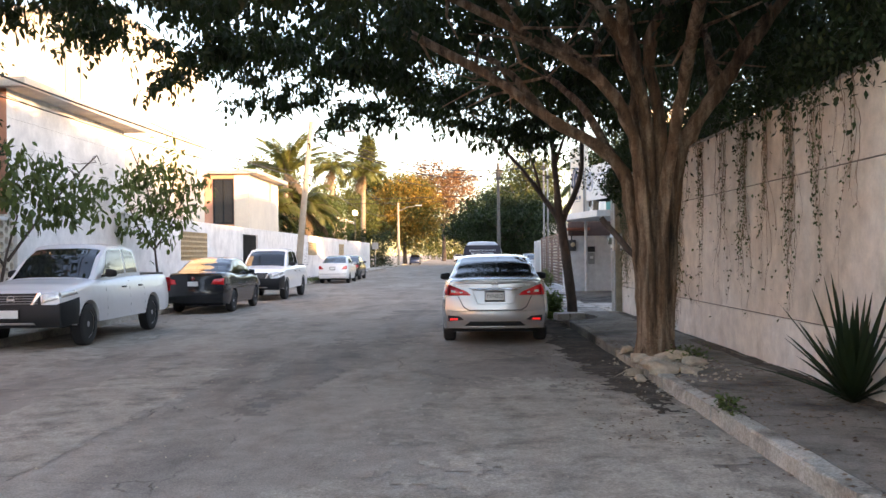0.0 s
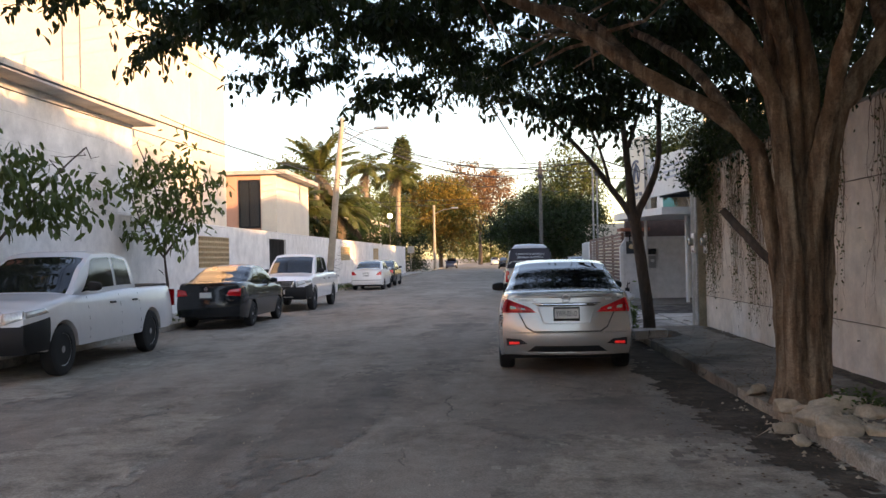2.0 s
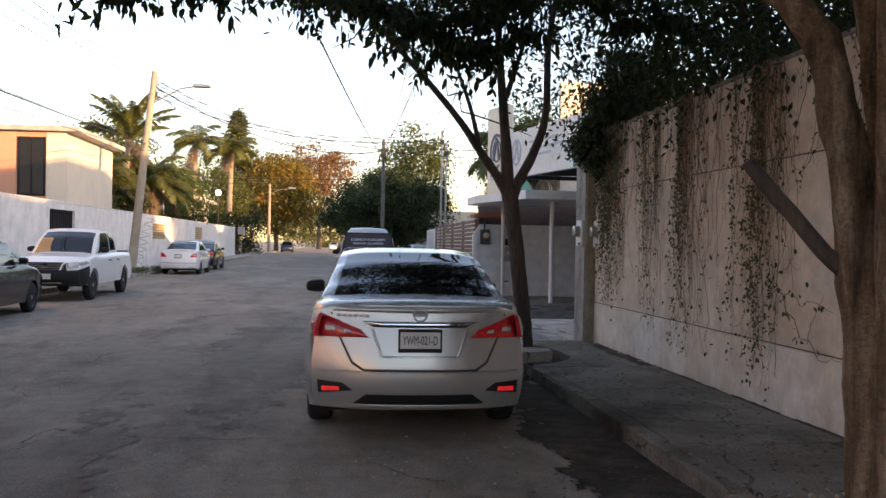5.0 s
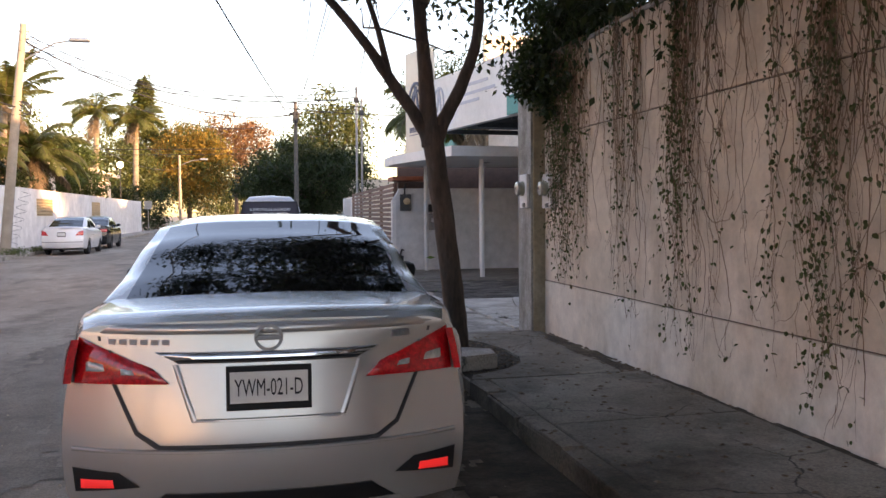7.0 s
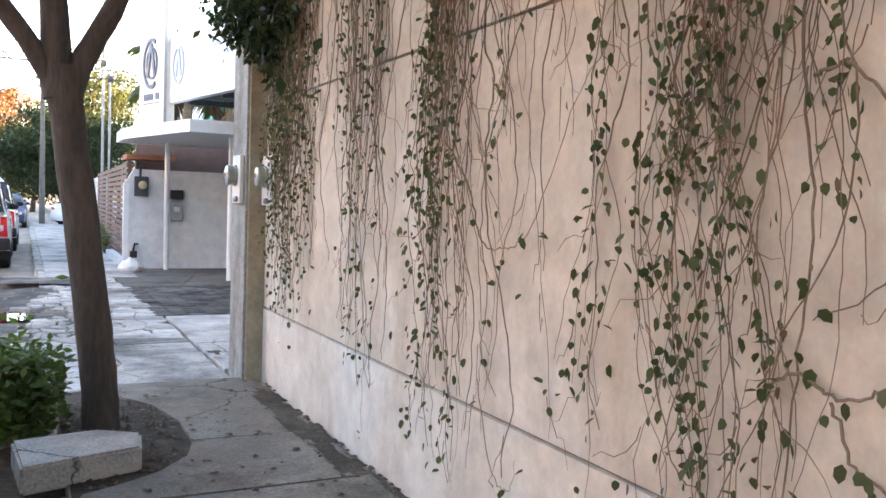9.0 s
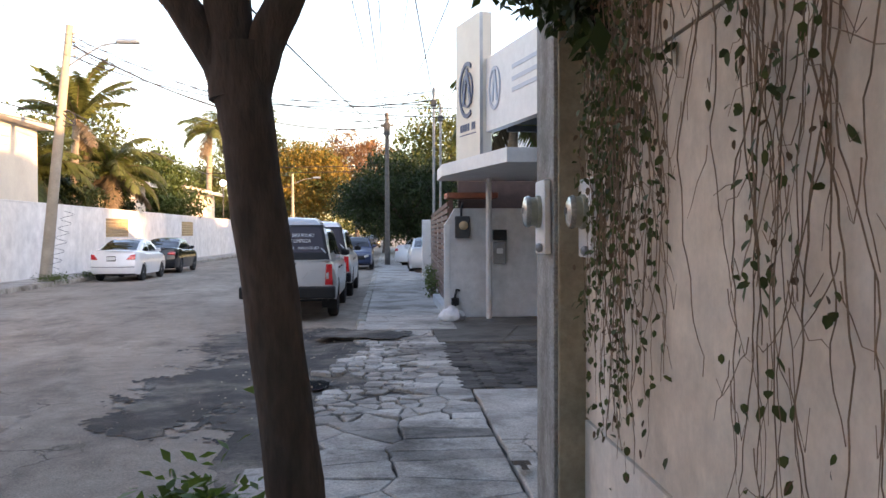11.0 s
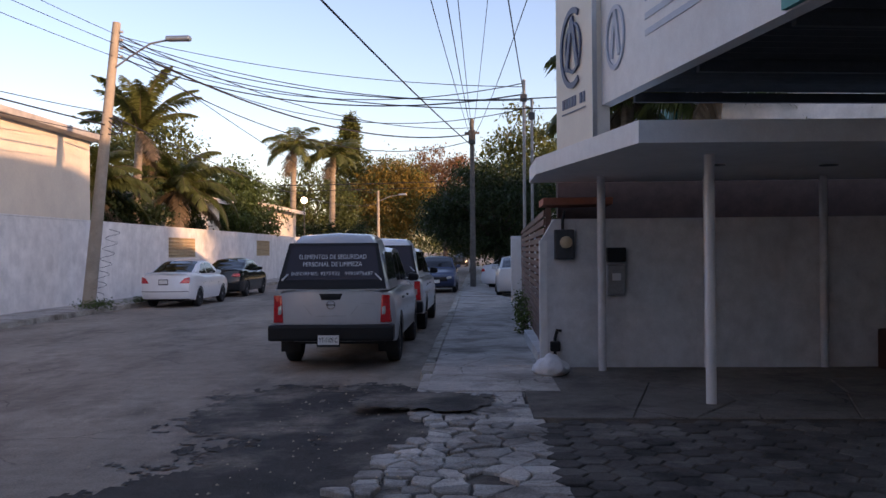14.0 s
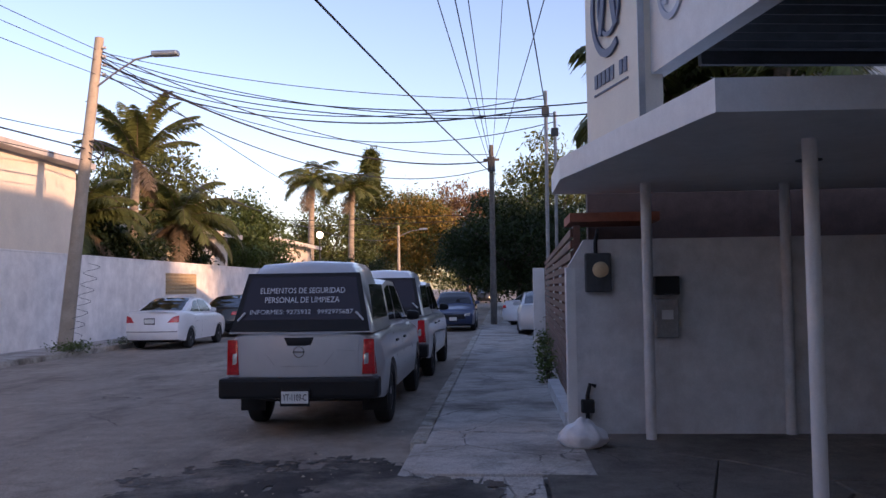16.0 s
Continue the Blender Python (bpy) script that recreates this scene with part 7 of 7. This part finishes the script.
blob("leaf_litter", "dark soil and litter beside the tree pit", 3.2, 19.6, 0.5, 1.9, "soil", 9.7, 0.012)

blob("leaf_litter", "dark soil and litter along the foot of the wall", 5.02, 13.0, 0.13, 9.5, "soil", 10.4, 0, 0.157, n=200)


def scatter(name, label, n, xs, ys, zf, size, material, seed, flat=0.5):
    rng = np.random.default_rng(seed)
    vs, fs = [], []
    for _ in range(n):
        x, y = rng.uniform(*xs), rng.uniform(*ys)
        s = size * rng.uniform(0.4, 1.5)
        z = zf(x, y)
        k = len(vs)
        a = rng.uniform(0, 6.28)
        for q in range(4):
            vs.append((x + s * math.cos(a + q * 1.57) * rng.uniform(0.6, 1), y + s * math.sin(a + q * 1.57) * rng.uniform(0.6, 1), z - 0.004))
        vs.append((x, y, z + s * flat))
        fs.extend([(k, k + 1, k + 4), (k + 1, k + 2, k + 4), (k + 2, k + 3, k + 4), (k + 3, k, k + 4)])
    return tagged(part(name, (vs, fs), material), label, "debris", kind="stuff")


road_z = lambda x, y: 0.018 * noise.noise(Vector((x * 0.9, y * 0.9, 3.3))) + 0.004
scatter("grit", "loose pale grit on the asphalt", 2200, (-6.8, 3.4), (2, 34), road_z, 0.014, "rock", 16)
scatter("fallen_leaves", "tan and brown leaf litter round the street tree", 800, (2.4, 4.9), (7.5, 14.5), lambda x, y: 0.163 if x > KR + 0.16 else road_z(x, y) + 0.014, 0.018, "vine_dry", 28, 0.2)
scatter("rubble", "small pale chips of broken kerb by the tree", 220, (3.3, 4.5), (9.8, 13.2), lambda x, y: 0.163 if x > KR + 0.16 else road_z(x, y) + 0.01, 0.026, "rock", 29, 0.6)
scatter("fallen_leaves", "brown fallen leaves in the gutter and on the pavement", 900, (2.9, 5.1), (4, 21), lambda x, y: 0.165 if x > KR else road_z(x, y) + 0.004, 0.026, "vine_dry", 17, 0.15)
scatter("mulch", "brown bark mulch in the tree pit", 260, (3.62, 4.25), (18.7, 20.7), lambda x, y: 0.142, 0.022, "vine_dry", 27, 0.4)
scatter("fallen_leaves", "brown litter along the foot of the wall", 1500, (4.92, 5.14), (5, 20.9), lambda x, y: 0.15, 0.025, "vine_dry", 18, 0.3)
scatter("grit", "grit and chips round the puddle and broken stones", 160, (2.2, 4.0), (24.5, 32), lambda x, y: 0.03 if x < 3.3 else 0.085, 0.016, "rock", 19)

# ---- stones, plants and small things ----
def rock(at, s, seed, label="broken angular piece of pale kerb stone"):
    rng = np.random.default_rng(seed)
    bm = bmesh.new()
    for _ in range(16):
        d = Vector(rng.normal(0, 1, 3)).normalized()
        d = Vector([math.copysign(abs(c) ** 0.6, c) for c in d])
        bm.verts.new((d.x * s[0], d.y * s[1], d.z * s[2]))
    hull = bmesh.ops.convex_hull(bm, input=bm.verts[:])
    bmesh.ops.delete(bm, geom=[g for g in hull["geom_interior"] if isinstance(g, bmesh.types.BMVert)], context='VERTS')
    bmesh.ops.bevel(bm, geom=bm.edges[:], offset=0.008, segments=1, affect='EDGES')
    ob = part("rock", fixn(bm), "rock")
    ob.matrix_world = pose(*at, rng.normal(0, 9), rng.normal(0, 9), rng.uniform(0, 180))
    return tagged(ob, label, "rock", "rocks at the tree foot")


for i, (x, y, s) in enumerate(((3.98, 11.6, 0.19), (3.72, 11.4, 0.16), (3.64, 11.1, 0.17), (4.2, 11.35, 0.14), (3.6, 11.75, 0.13), (3.95, 11.15, 0.12), (3.64, 10.7, 0.17), (3.6, 12.8, 0.12), (4.35, 11.7, 0.1), (3.75, 10.95, 0.1), (3.45, 11.35, 0.11), (3.42, 10.9, 0.08), (4.05, 10.85, 0.09), (3.9, 10.6, 0.1))):
    rock((x, y, (0.14 if x > 3.5 else 0.03) + s * 0.25), (s * 1.25, s * 0.95, s * 0.55), i)
bm = prism([(3.35, 18.75), (3.95, 18.95), (3.98, 19.25), (3.75, 19.4), (3.3, 19.3)], 0.12, 0.27)
bmesh.ops.bevel(bm, geom=bm.edges[:], offset=0.015, segments=2, affect='EDGES')
tagged(part("concrete_block", bm, "concrete"), "loose pale concrete block at the tree pit", "block")


M["leaf_weed"] = leafmat("leaf_weed", (0.09, 0.16, 0.045), (0.16, 0.24, 0.04))


def bush(name, label, at, seed, size, n, leaf, mat_leaf="leaf"):
    rng = np.random.default_rng(seed)
    t = thing(name, label, "plant", at)
    bm = bmesh.new()
    for _ in range(9):
        e = Vector(rng.normal(0, 0.5, 3) * np.array(size)) * 0.8
        e.z = abs(e.z) + size[2] * 0.5
        tube(bm, [(0, 0, -0.02), e * 0.5 + Vector((0, 0, 0.05)), e], [0.008, 0.006, 0.003], 4)
    tagged(part("stem_tangle", bm, "bark_dark", t), kind="stuff")
    p = rng.normal(0, 0.42, (n, 3)) * np.array(size) + np.array([0, 0, size[2] * 0.75])
    p[:, 2] = np.abs(p[:, 2])
    lim = np.array(size) * 0.95
    p[:, :2] = np.clip(p[:, :2], -lim[:2], lim[:2])
    crown("leaves", p, mat_leaf, t, rng, leaf, leaf * 0.5, -0.2)
    return t


bush("weed_bush", "bright green weed bush beside the young tree", (3.32, 20.2, 0.06), 31, (0.30, 0.38, 0.36), 2900, 0.085, "leaf_weed")
bush("weeds", "small weeds at the foot of the street tree", (4.2, 11.6, 0.13), 32, (0.3, 0.3, 0.14), 260, 0.06)
bush("weeds", "grass tuft on the kerb edge", (3.62, 8.2, 0.13), 33, (0.12, 0.3, 0.1), 160, 0.06)
bush("weeds", "low weeds at the foot of the utility pole", (-7.0, 46.0, 0.13), 34, (0.6, 0.9, 0.18), 500, 0.09)
bush("weeds", "weeds along the far kerb", (-7.0, 49.5, 0.13), 35, (0.3, 1.6, 0.12), 350, 0.09)
bush("weeds", "weeds by the black saloon at the kerb", (-7.1, 23.6, 0.13), 36, (0.3, 0.9, 0.18), 300, 0.09)
bush("pot_plant", "green shrub at the foot of the fence", (5.25, 38.0, 0.1), 37, (0.2, 0.5, 0.4), 400, 0.08)
bush("pot_plant", "green shrub further along the fence", (5.35, 41.0, 0.1), 38, (0.2, 0.6, 0.5), 400, 0.09)

rng = np.random.default_rng(40)
ag = thing("agave", "spiky dark green agave against the wall", "plant", (4.9, 8.6, 0.14))
for k in range(52):
    a, el = rng.uniform(0, 6.28), rng.uniform(0.35, 1.45)
    L, w = rng.uniform(0.75, 1.3), rng.uniform(0.025, 0.042)
    d = Vector((math.cos(a) * math.cos(el), math.sin(a) * math.cos(el), math.sin(el)))
    s = Vector((-math.sin(a), math.cos(a), 0))
    n3 = d.cross(s)
    bm = bmesh.new()
    secs = []
    for u, q in ((0, 0.8), (0.3, 1.0), (0.6, 0.8), (0.85, 0.4), (1, 0.03)):
        p = d * L * u + Vector((0, 0, -0.18 * u * u * math.cos(el)))
        secs.append([p - s * w * q, p - n3 * 0.006 * q, p + s * w * q, p + n3 * 0.012 * q])
    rings(bm, secs)
    part("blade", fixn(bm), "leaf_dark", ag)

# plastic bag
rng = np.random.default_rng(44)
bm = bmesh.new()
bmesh.ops.create_icosphere(bm, subdivisions=4, radius=1.0)
for v in bm.verts:
    p = v.co.copy()
    f = 1 + 0.16 * noise.noise(p * 2.3) + 0.09 * noise.noise(p * 6)
    z = p.z
    sq = 1 - 0.55 * max(0, z) ** 1.2
    v.co = Vector((p.x * 0.24 * f * sq, p.y * 0.19 * f * sq, max(-0.01, (z * 0.17 * f + 0.11))))
tagged(smooth(part("plastic_bag", bm, "bag"), 80), "knotted white plastic rubbish bag", "bag").location = (5.3, 32.35, 0.105)
gv = thing("gas_valve", "black water valve fixed low on the wall", "valve", (5.42, 33.1, 0.42))
bm = bmesh.new()
tube(bm, [(0, -0.03, -0.2), (0, -0.05, 0.1), (0.03, -0.05, 0.22), (0.09, -0.04, 0.2)], 0.022, 8)
part("pipe", bm, "black_plastic", gv)
part("valve_body", boxm((-0.07, -0.12, -0.08), (0.07, -0.005, 0.06), 0.02), "black_plastic", gv)
pp = thing("potted_plant", "dark red planter with a thin bare stem", "planter", (10.15, 32.75, 0.1))
part("pot", boxm((-0.33, -0.2, 0), (0.33, 0.2, 0.55), 0.03), "terracotta", pp)
bm = bmesh.new()
tube(bm, [(0, 0, 0.5), (0.03, 0, 0.9), (0, 0.02, 1.4)], [0.025, 0.02, 0.01], 6)
part("stem", bm, "bark_dark", pp)

# ---- poles and cables ----
up = thing("utility_pole", "leaning concrete utility pole with street lamp", "utility pole", (-7.45, 46.4, 0.1))
bm = bmesh.new()
tube(bm, [(0, 0, -0.1), (0.41, 0.15, 4.4), (0.82, 0.3, 8.75)], [0.2, 0.165, 0.12], 10)
smooth(part("pole", bm, "pole_concrete", up), 60)
bm = bmesh.new()
tube(bm, [(0.7, 0.25, 7.3), (1.3, 0.1, 7.65), (2.0, -0.05, 8.0), (2.6, -0.1, 8.1)], 0.03, 6)
part("lamp_arm", bm, "metal_dull", up)
bm = boxm((2.5, -0.24, 8.05), (3.25, 0.04, 8.2), 0.06)
part("lamp_head", bm, "metal", up, "grey street lamp head")
for k in range(4):
    bm = bmesh.new()
    lathe(bm, [(0.02, -0.05), (0.05, -0.03), (0.03, 0), (0.05, 0.03), (0.02, 0.06)], 10, pose(0.98, 0.25, 7.7 + 0.25 * k, 0, 90, 0))
    part("insulator", bm, "metal_dull", up)
bm = bmesh.new()
for k in range(46):
    a = k * 0.9
    tube(bm, [(0.25 + 0.012 * k + 0.2 * math.cos(a), 0.08 + 0.2 * math.sin(a), 0.4 + k * 0.045), (0.25 + 0.012 * (k + 1) + 0.2 * math.cos(a + 0.9), 0.08 + 0.2 * math.sin(a + 0.9), 0.4 + (k + 1) * 0.045)], 0.006, 4) if k < 45 else None
tagged(part("wire_wrap", bm, "wire", up), kind="stuff")
bm = bmesh.new()
for k in range(3):
    secs = [Vector((0.75 + 0.3 * math.cos(a / 3 + k), 0.1, 5.55 + 0.26 * math.sin(a / 3 + k * 0.2) + 0.03 * k)) for a in range(20)]
    tube(bm, secs, 0.018, 5)
part("cable_coil", bm, "wire", up, "coiled black spare cable")

fp = thing("utility_pole", "dark wooden utility pole with fittings", "utility pole", (4.14, 61.4, 0.1))
bm = bmesh.new()
tube(bm, [(0, 0, -0.1), (0, 0, 7.9)], [0.15, 0.1], 9)
part("pole", bm, "pole_wood", fp)
part("crossarm", boxm((-0.35, -0.05, 7.2), (0.35, 0.05, 7.3)), "pole_wood", fp)
part("transformer", boxm((-0.16, -0.3, 6.7), (0.16, -0.1, 7.35), 0.03), "steel_dark", fp)
fq = thing("utility_pole", "far concrete utility pole with street lamp", "utility pole", (-7.07, 119.5, 0.0))
bm = bmesh.new()
tube(bm, [(0, 0, -0.1), (0, 0, 8.85)], [0.2, 0.14], 8)
part("pole", bm, "pole_concrete", fq)
bm = bmesh.new()
tube(bm, [(0, 0, 7.6), (1.4, 0, 8.2), (2.6, 0, 8.35)], 0.05, 5)
part("lamp_arm", bm, "metal_dull", fq)
part("lamp_head", boxm((2.4, -0.2, 8.3), (3.3, 0.2, 8.5), 0.05), "metal", fq)
for x, y, h, r in ((5.62, 44.2, 6.35, 0.045), (5.85, 44.5, 5.9, 0.04)):
    t = thing("service_pole", "thin galvanised service pole at the fence", "pole", (x, y, 0.05))
    bm = bmesh.new()
    tube(bm, [(0, 0, 0), (0.02, 0, h)], r, 8)
    part("tube", bm, "metal_dull", t)
    part("service_head", boxm((-0.08, -0.08, h - 0.6), (0.1, 0.06, h - 0.4), 0.02), "steel_dark", t)
rs = thing("road_sign", "grey back of a square road sign on a post", "sign", (-8.0, 95.5, 0.1))
part("sign_plate", boxm((-0.35, 0, 2.1), (0.35, 0.02, 2.85), 0.005), "metal_dull", rs)
bm = bmesh.new()
tube(bm, [(0, 0.04, 0), (0, 0.04, 2.9)], 0.03, 6)
part("sign_post", bm, "metal_dull", rs)
gl = thing("globe_lamp", "lit round garden lamp on a slim post", "lamp", (-9.3, 88, 0))
bm = bmesh.new()
tube(bm, [(0, 0, 0), (0, 0, 5.7)], 0.05, 6)
part("lamp_post", bm, "steel_dark", gl)
bm = bmesh.new()
bmesh.ops.create_uvsphere(bm, u_segments=16, v_segments=10, radius=0.26, matrix=Matrix.Translation((0, 0, 5.9)))
part("globe", bm, "lamp_glow", gl, "glowing white globe")


def cable(a, b, sag, r, label="thin black overhead cable"):
    a, b = Vector(a), Vector(b)
    bm = bmesh.new()
    pts = []
    for k in range(25):
        u = k / 24
        p = a + (b - a) * u
        p.z -= sag * 4 * u * (1 - u)
        pts.append(p)
    tube(bm, pts, r, 5)
    tagged(part("overhead_cable", bm, "wire"), label, "cable", "overhead cables")


T = (-6.62, 46.7)
for a, b, s, r in (
    ((-3.4, -12, 7.6), (4.14, 61.4, 6.75), 0.8, 0.022), ((T[0], T[1], 8.5), (4.14, 61.4, 7.6), 0.9, 0.018), ((T[0], T[1], 8.2), (4.14, 61.4, 7.3), 1.1, 0.03),
    ((T[0], T[1], 8.4), (5.85, 44.5, 5.9), 0.6, 0.014), ((T[0], T[1], 8.0), (5.62, 44.2, 6.3), 0.9, 0.014), ((T[0], T[1], 7.8), (5.62, 44.2, 6.0), 0.8, 0.02), ((T[0], T[1], 8.3), (7.6, 38.5, 5.0), 0.8, 0.014), ((T[0], T[1], 8.1), (7.4, 37.8, 4.6), 0.7, 0.014), ((T[0], T[1], 8.35), (5.85, 44.5, 5.7), 1.3, 0.012), ((T[0], T[1], 7.9), (4.14, 61.4, 7.0), 1.5, 0.018), ((T[0], T[1], 8.45), (5.62, 44.2, 6.2), 0.35, 0.011), ((5.62, 44.2, 6.1), (1.2, -8, 9.0), 0.8, 0.013),
    ((4.14, 61.4, 7.2), (3.0, -8, 8.6), 0.9, 0.013), ((4.14, 61.4, 7.4), (3.6, -8, 9.2), 0.9, 0.011), ((4.14, 61.4, 7.0), (6.4, 20, 8.0), 0.7, 0.011), ((4.14, 61.4, 6.9), (2.0, -8, 8.8), 0.7, 0.011), ((4.14, 61.4, 7.1), (5.0, 26.5, 9.0), 0.5, 0.009), ((4.14, 61.4, 6.4), (5.62, 44.2, 5.6), 0.7, 0.012),
    ((T[0] - 0.05, T[1], 8.5), (-9.0, 12, 9.6), 0.6, 0.010), ((T[0] - 0.05, T[1], 8.2), (-9.3, 12, 9.2), 0.6, 0.010), ((T[0] - 0.05, T[1], 7.8), (-9.6, 12, 8.8), 0.6, 0.010),
    ((T[0] - 0.3, T[1], 5.7), (-7.5, -6, 5.1), 0.35, 0.022), ((T[0] - 0.3, T[1], 6.1), (-7.9, 26, 5.6), 0.3, 0.012), ((T[0] - 0.35, T[1], 5.4), (-7.4, -6, 4.7), 0.4, 0.012), ((-8.6, 24.0, 5.3), (-7.35, 12, 5.15), 0.3, 0.01),
    ((T[0] - 0.2, T[1], 6.0), (-7.07, 119.5, 7.4), 1.2, 0.02), ((T[0], T[1], 8.3), (-7.07, 119.5, 8.6), 1.2, 0.016), ((-40, 106.5, 8.8), (14, 100, 8.6), 0.4, 0.035), ((-40, 106.5, 8.2), (14, 100, 8.1), 0.4, 0.03), ((4.14, 61.4, 7.3), (5.5, 120, 8.4), 1.0, 0.014),
):
    cable(a, b, s, r)

# house rows closing the place off; the right-hand row is added to block low sun
for i, (y0, y1, h) in enumerate(((-30, -12, 9.5), (-11, 2, 11), (3, 16, 9.0), (17, 27, 10.5), (36, 47, 6.5), (49, 62, 8.5), (64, 80, 9.0), (83, 100, 8.0))):
    struct(part("far_house_wall", boxm((19.5 + (i % 3) * 1.2, y0, 0), (27, y1, h)), "wall_sand"), "plain cream block added behind the gardens to hold back the low sun", "wall")
for i, (y0, y1, h) in enumerate(((-30, -2, 6), (0, 7, 5.5))):
    struct(part("far_house_wall", boxm((-20, y0, 0), (-12.5, y1, h)), "wall_sand"), "plain house wall behind the garden", "wall")
struct(part("far_house_wall", boxm((12.3, 50, 0), (19.3, 50.4, 9.8)), "wall_sand"), "warm cream end wall of a house behind the carport", "wall")
struct(part("far_house_wall", boxm((9.5, 84, 0), (16, 94, 4.5)), "wall_sand"), "plain cream house wall down the street", "wall")
